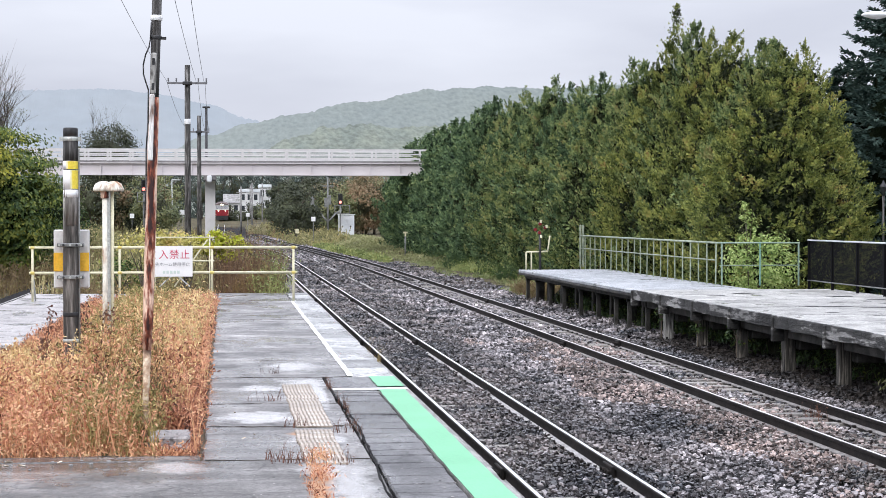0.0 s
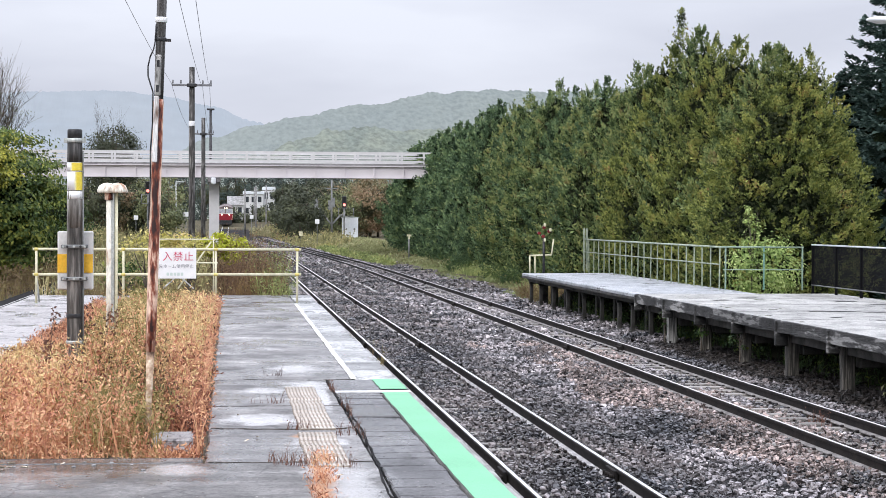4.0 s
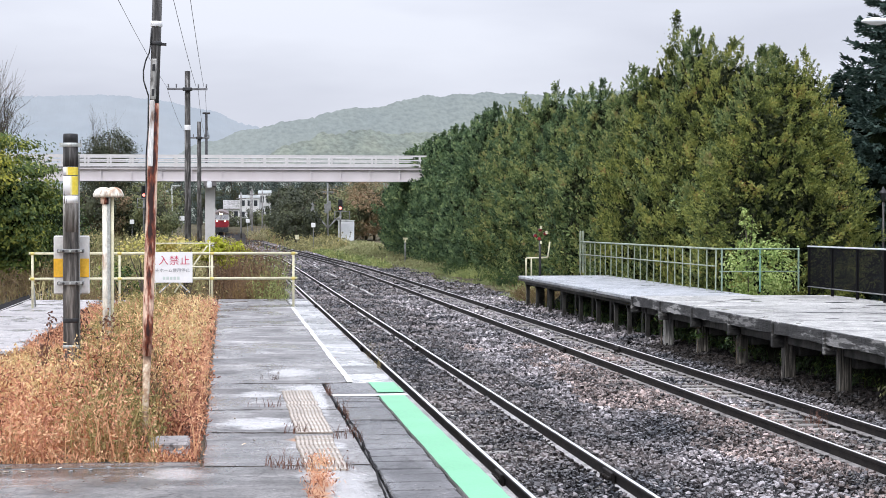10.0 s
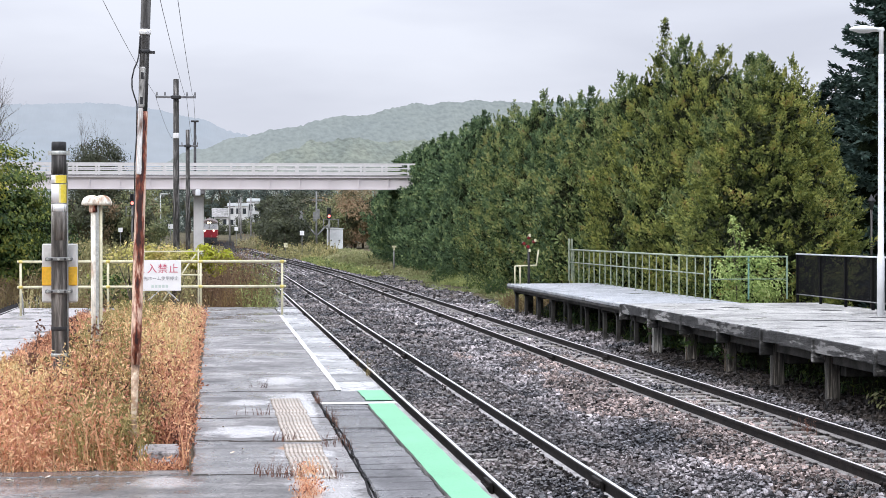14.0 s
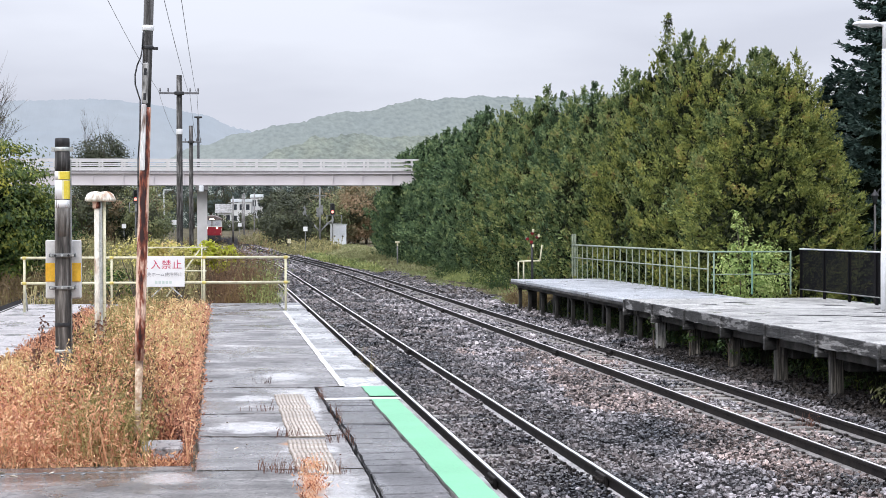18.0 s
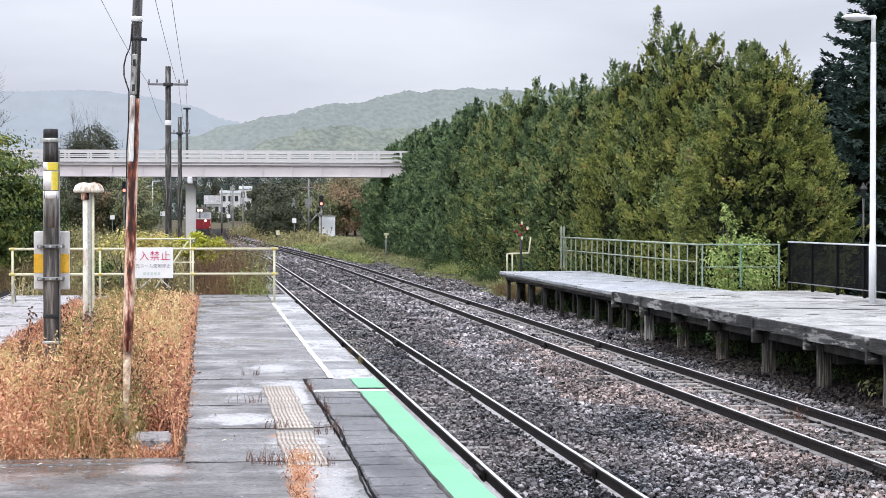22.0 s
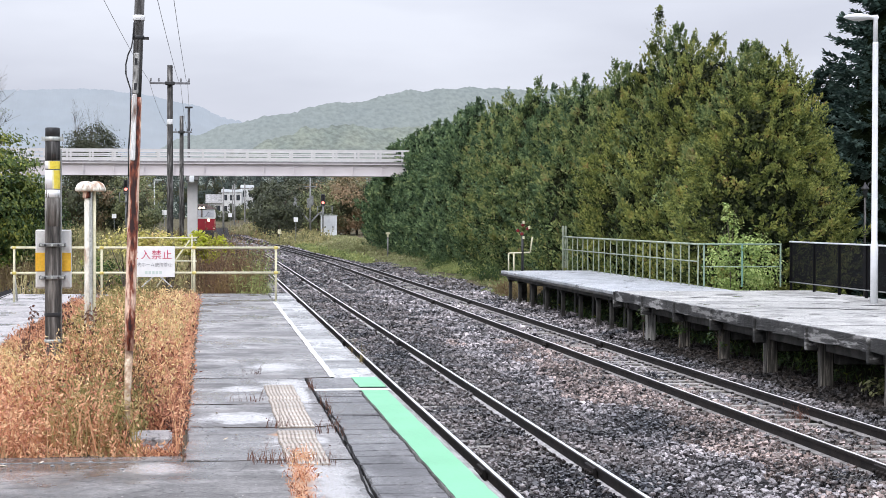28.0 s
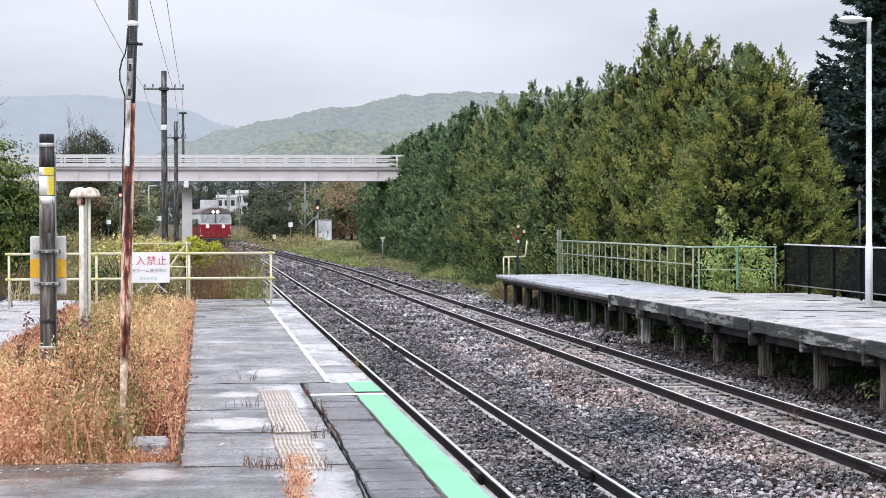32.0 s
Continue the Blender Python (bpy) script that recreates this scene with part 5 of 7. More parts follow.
def broad_tree(name, label, x, y, z, H, R, n, size, material, seed, flat=0.85, low=0.1, group="", heart=0.0, bare=False, tier=0.6, clump=45, spreadr=0.0, twigs=14, stem=1.0):
    """A tapered trunk with limbs and a crown of many leaves in uneven clumps."""
    rng = np.random.default_rng(seed)
    t = thing(name, label, "tree" if "tree" in name else "shrub", (x, y, z), group)
    bm = B()
    tips = []
    tube(bm, (0, 0, -0.5), (0, 0, H * 0.55), 0.03 * stem * H ** 0.8, 0.016 * stem * H ** 0.8, 8)
    for k in range(10 if not bare else 14):
        a = rng.uniform(0, 6.28)
        p0 = Vector((0, 0, H * rng.uniform(0.2, 0.55)))
        p1 = Vector((R * 0.62 * math.cos(a), R * 0.62 * math.sin(a), H * rng.uniform(0.5, 0.9)))
        mid = (p0 + p1) / 2 + Vector((0, 0, H * 0.05))
        tube(bm, p0, mid, 0.012 * stem * H ** 0.8, 0.008 * stem * H ** 0.8, 6)
        tube(bm, mid, p1, 0.008 * stem * H ** 0.8, 0.003 * stem * H ** 0.8, 6)
        tips.append(p1)
        if bare:
            for q in range(twigs):
                e = p1 + Vector(rng.normal(size=3) * R * 0.22) + Vector((0, 0, R * 0.3))
                s = mid.lerp(p1, rng.uniform(0.2, 1))
                tube(bm, s, e, 0.011, 0.005, 4)
                for _ in range(5):
                    e2 = e + Vector(rng.normal(size=3) * R * 0.12) + Vector((0, 0, R * 0.12))
                    tube(bm, s.lerp(e, rng.uniform(0.4, 1)), e2, 0.008, 0.003, 3)
    part("trunk", bm, M_BARK, t)
    m = max(6, n // clump)
    C = rand_dirs(m, rng) * (rng.uniform(0.78, 1.0, (m, 1)) if heart > 0.5 else rng.uniform(0.45, 1.0, (m, 1)) ** 0.5)
    C = C * np.array([R, R, H * (1 - low) / 2 * flat]) + np.array([0, 0, H * (1 + low) / 2])
    per = n // m
    cl = R * (spreadr or (0.15 if heart > 0.5 else 0.2))
    off = rng.normal(size=(m * per, 3)) * cl * np.array([1, 1, tier])
    P = np.repeat(C, per, axis=0) + off
    N = unit(off / cl * np.array([0.6, 0.6, 0.9]) + unit(np.repeat(C, per, axis=0) - np.array([0, 0, H * 0.4])) * 0.6 + np.array([0, 0, 0.35]) + rng.normal(size=P.shape) * 0.4)
    D = unit(np.cross(N, rand_dirs(len(P), rng)) + np.array([0, 0, -0.2]))
    V, F = leaves(P, D, N, size * rng.uniform(0.6, 1.3, (len(P), 1)), size * 0.6)
    part("crown", raw_mesh("crown", V, F, material), None, t)
    if heart:
        bm = B()
        bmesh.ops.create_icosphere(bm, subdivisions=2, radius=1.0)
        for v in bm.verts:
            f = heart * (0.85 + 0.35 * noise.noise((v.co.x * 1.7 + seed, v.co.y * 1.7, v.co.z * 1.7)))
            v.co = Vector((v.co.x * R * f, v.co.y * R * f, H * (1 + low) / 2 + v.co.z * f * H * (1 - low) / 2 * flat))
        # The heart's colour paints in the shade inside the crown.
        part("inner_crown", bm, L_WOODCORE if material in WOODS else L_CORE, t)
    return t


# beside the side track
SG = "trees beside the side track"
broad_tree("broadleaf_tree", "dark green broadleaf tree with yellowing top", -9.6, 80, -0.4, 7.3, 2.6, 26000, 0.18, L_BROADG, 41, group=SG, heart=0.74, low=0.0, tier=0.22, clump=200, spreadr=0.2)
broad_tree("broadleaf_tree", "dark green broadleaf tree with yellowing top", -10.75, 76.8, -0.4, 6.75, 2.2, 12000, 0.17, L_BROADY, 42, group=SG, heart=0.6, low=0.48, tier=0.22, clump=160, spreadr=0.2)
broad_tree("broadleaf_tree", "low dark green tree beside the side track", -9.0, 95, -0.4, 5.0, 2.4, 7000, 0.15, L_BROAD, 43, group=SG, heart=0.8, low=0.0, tier=0.35)
broad_tree("bare_tree", "nearly bare tree with a few dark leaves", -11.9, 95, -0.3, 9.9, 2.3, 600, 0.1, L_WOODS_OLIVE, 44, bare=True)
broad_tree("broadleaf_tree", "tall dark tree with twiggy top behind the bridge", -10.9, 182, 0, 12.3, 2.8, 9000, 0.22, L_WOODS_DARK, 45, low=0.3, flat=0.72, heart=0.7, bare=True, twigs=3)
# woods behind and under the bridge
rw = random.Random(8)
for k in range(46):
    x = -34 + 50 * (k / 45.0) + rw.uniform(-1.0, 1.0)
    y = 200 + rw.uniform(0, 45)
    if -6.5 < x < 7.0:
        x += 8 if x > 0.5 else -9
    if x > 8.5:
        y += 32
    H = rw.uniform(6.6, 8.6) if x < 0 else rw.uniform(6.0, 8.2)
    broad_tree("woodland_tree", "dark mixed woodland tree behind the bridge", x, y, 0, H, rw.uniform(1.9, 3.0), 2500, 0.33, L_WOODS_DARK if 0.017 < x / y < 0.05 else (L_WOODS_OLIVE, L_WOODS_OLIVE, L_WOODS_DARK, L_WOODS_RUST)[k % 4] if x < 8 else (L_WOODS_RUST, L_WOODS_OLIVE)[k % 2], 100 + k, group="woods behind the bridge", low=0.0, heart=0.45)
for k in range(16):
    x, y = 11.5 + rw.uniform(0, 16), 226 + rw.uniform(0, 30)
    broad_tree("woodland_tree", "russet and green woodland tree behind the signal", x, y, 0.3, rw.uniform(6.5, 9), rw.uniform(2.2, 3.0), 2500, 0.33, L_WOODS_DARK if x / y < 0.05 else (L_WOODS_RUST, L_WOODS_OLIVE, L_WOODS_RUST)[k % 3], 200 + k, group="woods behind the bridge", low=0.0, heart=0.45)
broad_tree("leafy_bush", "pale green bush growing through the green railing", 13.35, 47.4, 0.1, 2.3, 0.9, 3000, 0.09, L_PALEBUSH, 61, low=0.0, stem=0.25, clump=30)
broad_tree("leafy_bush", "pale green shoot beside the bush", 13.1, 47.6, 0.1, 3.15, 0.3, 600, 0.09, L_PALEBUSH, 62, low=0.0, stem=0.25, clump=25)
broad_tree("yellow_bush", "bright yellow-green bush behind the barrier fence", -0.32, 46.5, -0.4, 2.68, 0.34, 1300, 0.1, L_YELLOWBUSH, 63, low=0.74)
broad_tree("yellow_bush", "small yellow-green bush behind the barrier fence", 0.15, 47.2, -0.4, 2.5, 0.34, 500, 0.1, L_YELLOWBUSH, 65, low=0.7)
broad_tree("yellow_bush", "pale yellow leafy climber behind the barrier fence", -1.9, 46.0, -0.4, 2.64, 0.6, 650, 0.1, L_CLIMBER, 64, low=0.78)
broad_tree("yellow_bush", "pale yellow and orange climber behind the barrier fence", -0.95, 46.3, -0.4, 2.62, 0.5, 560, 0.1, L_CLIMBER, 67, low=0.78)
broad_tree("leafy_bush", "green bush showing behind the platform fence", -2.6, 48, -0.4, 2.2, 0.8, 900, 0.1, L_BROADG, 66, low=0.1)
UG = "undergrowth below the far platform"
for k, (y, z, n) in enumerate(((35.4, 0.02, 70), (38.4, 0.1, 60), (41.7, 0.05, 60))):
    broad_tree("creeper", "creeper hanging round the head of a deck post", 9.52, y, z, 0.55, 0.2, n, 0.08, L_BROAD, 330 + k, low=0.0, group=UG)
broad_tree("leafy_shrub", "large pale fading leaves beside the end post", 10.15, 26.9, -0.35, 0.66, 0.34, 110, 0.17, L_MOSS, 310, low=0.0, group=UG)
broad_tree("leafy_shrub", "large pale fading leaves beside the end post", 9.95, 26.2, -0.35, 0.45, 0.3, 80, 0.15, L_MOSS, 311, low=0.0, group=UG)
for k, (x, y, H) in enumerate(((10.3, 28.3, 0.5), (10.2, 27.6, 0.45), (10.6, 37.0, 0.7), (10.5, 43.0, 0.6), (10.4, 50.5, 0.7), (10.3, 53.2, 0.75), (10.8, 33.5, 0.6), (10.9, 40.0, 0.7))):
    broad_tree("leafy_shrub", "low leafy shrub in the shade under the deck", x, y, -0.3, H, 0.4, 90, 0.12, L_MOSS if k < 2 else L_BROAD, 300 + k, low=0.0, group=UG)


def blades(name, label, region, n, h0, h1, wid, material, seed, lean=0.25, heads=0.0, reps=9, low=0.45, leaf=(0.04, 0.11), category="grass", xmax=None):
    """Bent grass blades, some with seed heads. region(rng, n) gives the feet."""
    rng = np.random.default_rng(seed)
    P = region(rng, n)
    n = len(P)
    H = rng.uniform(h0, h1, (n, 1)) * P[:, 3:4]
    P = P[:, :3]
    a = rng.uniform(0, 6.283, n)
    d = np.column_stack([np.cos(a), np.sin(a), np.zeros(n)])
    s = np.column_stack([-np.sin(a + 0.8), np.cos(a + 0.8), np.zeros(n)])
    bend = H * rng.uniform(0.3, 1.0, (n, 1)) * lean
    if xmax is not None:
        room = np.maximum(0.04, xmax - P[:, :1]) / np.maximum(0.05, d[:, :1])
        bend = np.where(d[:, :1] > 0, np.minimum(bend, room), bend)
    up = np.array([0, 0, 1.0])
    p1 = P + up * H * 0.55 + d * bend * 0.3
    p2 = P + up * H + d * bend
    w = wid * rng.uniform(0.6, 1.4, (n, 1))
    V = np.stack([P - s * w, P + s * w, p1 + s * w * 0.7, p1 - s * w * 0.7, p2], axis=1).reshape(-1, 3)
    i = np.arange(n)[:, None] * 5
    F = np.concatenate([i + np.array([[0, 1, 2]]), i + np.array([[0, 2, 3]]), i + np.array([[3, 2, 4]])])
    items = [(V, F)]
    if heads:
        k = rng.random(n) < heads
        m = int(k.sum())
        t = rng.uniform(low, 1.02, (m * reps, 1))
        u = np.clip((t - 0.5) * 2, 0, 1)
        w0 = np.clip(t * 2, 0, 1)
        Q = (np.repeat(P[k], reps, axis=0) * (1 - w0) + np.repeat(p1[k], reps, axis=0) * w0) * (1 - u) + np.repeat(p2[k], reps, axis=0) * u
        Q = Q + rng.normal(size=Q.shape) * 0.02
        D = unit(rng.normal(size=Q.shape) * 0.8 + up * 0.55)
        items.append(leaves(Q, D, unit(np.cross(D, rand_dirs(len(Q), rng))), rng.uniform(*leaf, (len(Q), 1)), wid * 3.2))
    V, F = join_arrays(items)
    return tagged(new(name, raw_mesh(name, V, F, material)), label, category, kind="stuff")


def rect(x0, x1, y0, y1, z, edge=0.0, fy=None):
    def f(rng, n):
        X, Y = rng.uniform(x0, x1, n), rng.uniform(y0, y1, n)
        sc = np.ones(n)
        if fy:
            sc = fy(X, Y)
        Z = np.full(n, z)
        return np.column_stack([X, Y, Z, sc])
    return f


bed_z = DECK - 0.03


def smoothed(u):
    return u * u * (3 - 2 * u)


def bed_height(X, Y):
    """The growth is low along the front and the left, taller towards the back."""
    f = np.clip((Y - 13.7) / 9, 0, 1)
    side = np.clip((X + 2.75) / 1.3, 0, 1)
    bare = np.where((X > -0.62) & (X < -0.24) & (Y < 14.85), 0.06, 1.0)
    lump = bare * 0.6 + bare * 0.62 * np.sin(X * 4.3 + Y * 1.3) ** 2 * np.sin(Y * 2.1 - X) ** 2
    u = np.clip((-0.04 - X / Y) / 0.06, 0, 1)
    steep = 0.0385 + 0.036 * smoothed(u)
    return np.minimum((0.7 + 0.3 * f) * (0.7 + 0.3 * side) * lump, np.clip((1.7 - steep * Y) / 0.85, 0.22, 2))


DG = "rust and straw coloured dry grass filling the bed"
blades("dry_grass", DG, rect(-2.7, -0.2, 13.82, 20, bed_z, fy=bed_height), 2600, 0.3, 0.95, 0.005, L_DRY, 71, 0.5, 1.0, 26, 0.0, (0.02, 0.06), xmax=-0.12)
blades("straw_grass", "pale straw grass standing in the bed", rect(-2.6, -0.3, 15.0, 24, bed_z, fy=bed_height), 1500, 0.4, 1.05, 0.005, L_STRAW, 83, 0.45, 1.0, 24, 0.2, (0.02, 0.06), xmax=-0.12)
blades("dry_grass", DG, rect(-2.6, -0.2, 20, 38, bed_z, fy=bed_height), 3300, 0.35, 0.9, 0.0045, L_DRY, 72, 0.4, 1.0, 14, 0.15, (0.025, 0.08), xmax=-0.12)
blades("straw_grass", "pale straw grass standing in the bed", rect(-1.4, -0.3, 21, 37, bed_z, fy=bed_height), 1100, 0.35, 0.95, 0.0045, L_STRAW, 84, 0.4, 1.0, 14, 0.15, (0.025, 0.08), xmax=-0.12)
blades("green_weeds", "olive green weeds among the dry grass of the bed", rect(-1.85, -0.85, 19.5, 35, bed_z, fy=bed_height), 2300, 0.6, 1.02, 0.0045, L_OLIVE, 73, 0.3, 1.0, 12, 0.2, (0.03, 0.09))
blades("green_weeds", "olive green weeds in the middle of the bed", rect(-1.15, -0.62, 14, 20, bed_z, fy=bed_height), 480, 0.5, 1.0, 0.004, L_OLIVE, 94, 0.35, 1.0, 16, 0.15, (0.02, 0.075))
blades("green_weeds", "low olive weeds at the foot of the rusty pole", rect(-1.0, -0.5, 13.85, 15.5, bed_z), 170, 0.2, 0.55, 0.004, L_OLIVE, 70, 0.4, 1.0, 16, 0.05, (0.02, 0.06))
blades("dock_stalks", "dark brown dock stalks standing above the grass", rect(-1.9, -1.05, 17.6, 20.5, bed_z), 7, 0.62, 0.85, 0.008, L_STEM, 102, 0.15, 1.0, 46, 0.5, (0.02, 0.05))
blades("leaf_litter", "dark fallen leaves along the front of the bed", rect(-2.7, -0.2, 13.7, 14.1, bed_z), 260, 0.03, 0.12, 0.004, L_DRY, 85, 1.2, 1.0, 8, 0.0, (0.02, 0.06))


def tufts(spots):
    """Feet gathered along short joints: (x, y, half width, half length)."""
    def f(rng, n):
        sp = np.array(spots)[rng.integers(0, len(spots), n)]
        return np.column_stack([sp[:, 0] + rng.uniform(-1, 1, n) * sp[:, 2], sp[:, 1] + rng.uniform(-1, 1, n) * sp[:, 3], np.full(n, DECK - 0.01), 0.5 + rng.random(n)])
    return f


blades("joint_stems", "thin red-brown dead stems standing in the deck joints", tufts([(0.47, 20.9, 0.1, 0.1), (0.36, 17.75, 0.17, 0.05), (0.36, 13.5, 0.09, 0.05), (0.5, 13.25, 0.1, 0.05), (1.01, 19.1, 0.03, 0.3), (1.04, 17.0, 0.03, 0.5), (1.02, 15.3, 0.03, 0.5), (0.88, 15.2, 0.07, 0.15), (0.55, 15.55, 0.1, 0.04), (0.78, 13.2, 0.12, 0.1), (0.42, 13.3, 0.12, 0.08)]), 300, 0.05, 0.14, 0.003, L_STEM, 74, 0.6, 0.05, 2, 0.3, (0.01, 0.025))
blades("edge_weeds", "thin weeds growing over the platform edge", tufts([(1.76, 22.4, 0.02, 0.3), (1.77, 24.0, 0.015, 0.1)]), 16, 0.08, 0.24, 0.0025, L_BROWNWEED, 95, 0.5, 0.6, 5, 0.2, (0.015, 0.04))
blades("dry_tuft", "flat orange dry tuft growing beside the tactile tiles", tufts([(0.61, 12.8, 0.07, 0.5), (0.57, 11.9, 0.07, 0.7), (0.66, 13.5, 0.07, 0.25)]), 300, 0.02, 0.08, 0.003, L_DRY, 91, 1.4, 0.5, 4, 0.2, (0.015, 0.04))


def verge(x0, x1, y0, y1):
    def f(rng, n):
        X, Y = rng.uniform(x0, x1, n), rng.uniform(y0, y1, n)
        Z = np.array([ground_z(a, b) for a, b in zip(X, Y)]) - 0.03
        return np.column_stack([X, Y, Z, 0.6 + 0.8 * rng.random(n) ** 2])
    return f


def patchy(x0, x1, y0, y1, seed, bare=0.05):
    """Feet gathered in uneven patches, thinner towards the ballast."""
    def f(rng, n):
        P = verge(x0, x1, y0, y1)(rng, n)
        keep = [noise.noise((x * 0.55, y * 0.12, seed)) + 0.55 * (x - x0) / (x1 - x0) > bare + 0.25 * rng.random() for x, y in P[:, :2]]
        return P[np.array(keep)]
    return f


blades("shade_weeds", "dark weeds in the shade under the far deck", rect(9.95, 10.8, 17, 60, -0.35), 1300, 0.2, 0.75, 0.008, L_BROAD, 92, 0.5, 0.9, 9, 0.15, (0.05, 0.12))
blades("verge_grass", "short mossy green and yellow verge below the hedge", patchy(9.9, 14.4, 61, 112, 2.0, 0.18), 19000, 0.06, 0.2, 0.014, L_VERGE, 75, 1.2, 0.7, 5, 0.2, (0.05, 0.13))
blades("dry_tuft", "thin dead brown weed standing between the rails", lambda rng, n: np.column_stack([rng.normal(7.84, 0.09, n), rng.normal(25.1, 0.14, n), np.full(n, -0.2), np.ones(n)]), 40, 0.08, 0.26, 0.003, L_STEM, 104, 0.6, 0.6, 5, 0.2, (0.02, 0.05))
blades("dry_verge", "short tan and moss-green growth on the bare verge", patchy(9.8, 13.2, 61, 112, 6.0, 0.1), 7000, 0.03, 0.1, 0.012, L_PALEWEED, 103, 1.5, 0.8, 4, 0.1, (0.03, 0.09))
blades("hedge_foot_weeds", "dark green weeds and low shoots at the foot of the hedge", patchy(11.4, 14.3, 60, 125, 9.0, 0.25), 5200, 0.25, 0.75, 0.012, L_BROAD, 97, 0.6, 1.0, 8, 0.1, (0.06, 0.15))
blades("verge_grass", "yellow-green weeds along the foot of the hedge", patchy(10.9, 12.5, 62, 100, 3.0, 0.25), 3600, 0.18, 0.5, 0.013, L_FRESHWEED, 105, 0.7, 0.9, 7, 0.1, (0.05, 0.13))
blades("brown_brush", "tangled brown bramble at the end of the far platform", verge(9.9, 12.2, 61.8, 67), 1500, 0.3, 0.75, 0.008, L_BROWNWEED, 98, 0.7, 1.0, 8, 0.1, (0.04, 0.1))
blades("verge_grass", "short mossy green and yellow verge below the hedge", patchy(9.0, 14.6, 112, 215, 5.0, -0.15), 12000, 0.1, 0.3, 0.03, L_MOSS, 76, 1.0, 0.6, 4, 0.2, (0.1, 0.22))
def beside(fx, off, x_far, y0, y1):
    """Feet between a track's ballast edge and x_far."""
    def f(rng, n):
        Y = rng.uniform(y0, y1, n)
        lo = np.array([fx(v) + off + (gravel(v) if off > 0 else 0) for v in Y])
        X = lo + (x_far - lo) * rng.random(n)
        Z = np.array([ground_z(a, b) for a, b in zip(X, Y)]) - 0.03
        return np.column_stack([X, Y, Z, 0.6 + 0.8 * rng.random(n) ** 2])
    return f


blades("verge_grass", "yellow and green grass inside the curve of the track", beside(t2_x, 1.9, 9.4, 112, 222), 8000, 0.15, 0.5, 0.035, L_FRESHWEED, 86, 0.8, 0.6, 4, 0.2, (0.1, 0.25))
blades("trackside_weeds", "tall green and straw weeds before the houses", beside(t2_x, 1.9, 9.0, 215, 340), 4000, 0.4, 1.2, 0.05, L_WEED, 87, 0.4, 0.7, 5, 0.2, (0.15, 0.35))
blades("brown_brush", "brown weeds beside the line near the bridge", beside(t1_x, -2.4, -4.0, 130, 260), 2500, 0.4, 1.2, 0.04, L_BROWNWEED, 88, 0.4, 0.7, 5, 0.2, (0.12, 0.3))
blades("brown_brush", "tall tangled brown brush beyond the platform end", verge(-0.2, 1.15, 44, 51), 7500, 1.4, 2.1, 0.007, L_BRUSH, 77, 0.3, 0.6, 7, 0.2, (0.04, 0.1))
blades("green_weeds", "yellow-green weeds at the edge of the brush", verge(0.75, 1.25, 43.6, 48), 1000, 1.1, 1.9, 0.008, L_FRESHWEED, 89, 0.3, 0.9, 12, 0.1, (0.05, 0.13))
blades("tall_reeds", "tall pale goldenrod and reeds beside the main track", verge(0.15, 0.75, 52, 62), 220, 1.5, 1.8, 0.012, L_PALEWEED, 99, 0.25, 1.0, 16, 0.25, (0.06, 0.16))
blades("straw_weeds", "pale straw weeds on the bank before the houses", verge(3.2, 8.0, 284, 312), 1500, 0.5, 1.2, 0.04, L_PALEWEED, 101, 0.4, 0.8, 5, 0.2, (0.15, 0.3))
blades("green_weeds", "green weeds behind the end of the platform", verge(-0.5, 0.05, 43.6, 46), 330, 0.7, 1.3, 0.008, L_WEED, 90, 0.3, 0.9, 12, 0.1, (0.05, 0.12))
blades("brown_brush", "tall tangled brush behind the barrier fence", verge(-4.2, -0.2, 44.5, 56), 2600, 0.8, 1.5, 0.009, L_BROWNWEED, 81, 0.3, 0.9, 8, 0.1, (0.05, 0.14))
blades("trackside_weeds", "tall weeds between the tracks near the bridge", verge(-6.0, -1.4, 60, 200), 5000, 0.6, 1.7, 0.025, L_WEED, 78, 0.3, 0.6, 6, 0.2, (0.1, 0.25))
blades("trackside_weeds", "tall weeds beside the main track near the bridge", verge(-1.4, 1.0, 58, 120), 2600, 0.5, 1.4, 0.02, L_WEED, 82, 0.3, 0.6, 6, 0.2, (0.1, 0.2))
blades("trackside_weeds", "tall weeds in front of the woods at the bridge", verge(-24, -5, 130, 200), 4500, 0.8, 1.9, 0.04, L_WEED, 93, 0.3, 0.7, 6, 0.2, (0.12, 0.3))
def bed_weeds(rng, n):
    """Feet scattered over the overgrown ballast before the houses."""
    Y = rng.uniform(185, 300, n)
    X = np.array([t1_x(v) for v in Y]) + rng.uniform(-2.2, 2.2, n)
    return np.column_stack([X, Y, np.array([rise(v) - 0.22 for v in Y]), 0.5 + rng.random(n)])


blades("track_weeds", "low green weeds growing over the far ballast", bed_weeds, 900, 0.1, 0.3, 0.03, L_WEED, 96, 0.6, 0.7, 4, 0.2, (0.08, 0.2))
blades("trackside_weeds", "pale reeds and weeds beside the side track", verge(-16, -7.4, 30, 130), 8000, 0.5, 1.4, 0.015, L_BROWNWEED, 79, 0.35, 0.7, 7, 0.1, (0.06, 0.18))
blades("trackside_weeds", "yellowing weeds around the signal", verge(6.4, 11.4, 180, 240), 2600, 0.4, 1.2, 0.04, L_WEED, 80, 0.4, 0.6, 5, 0.2, (0.15, 0.35))


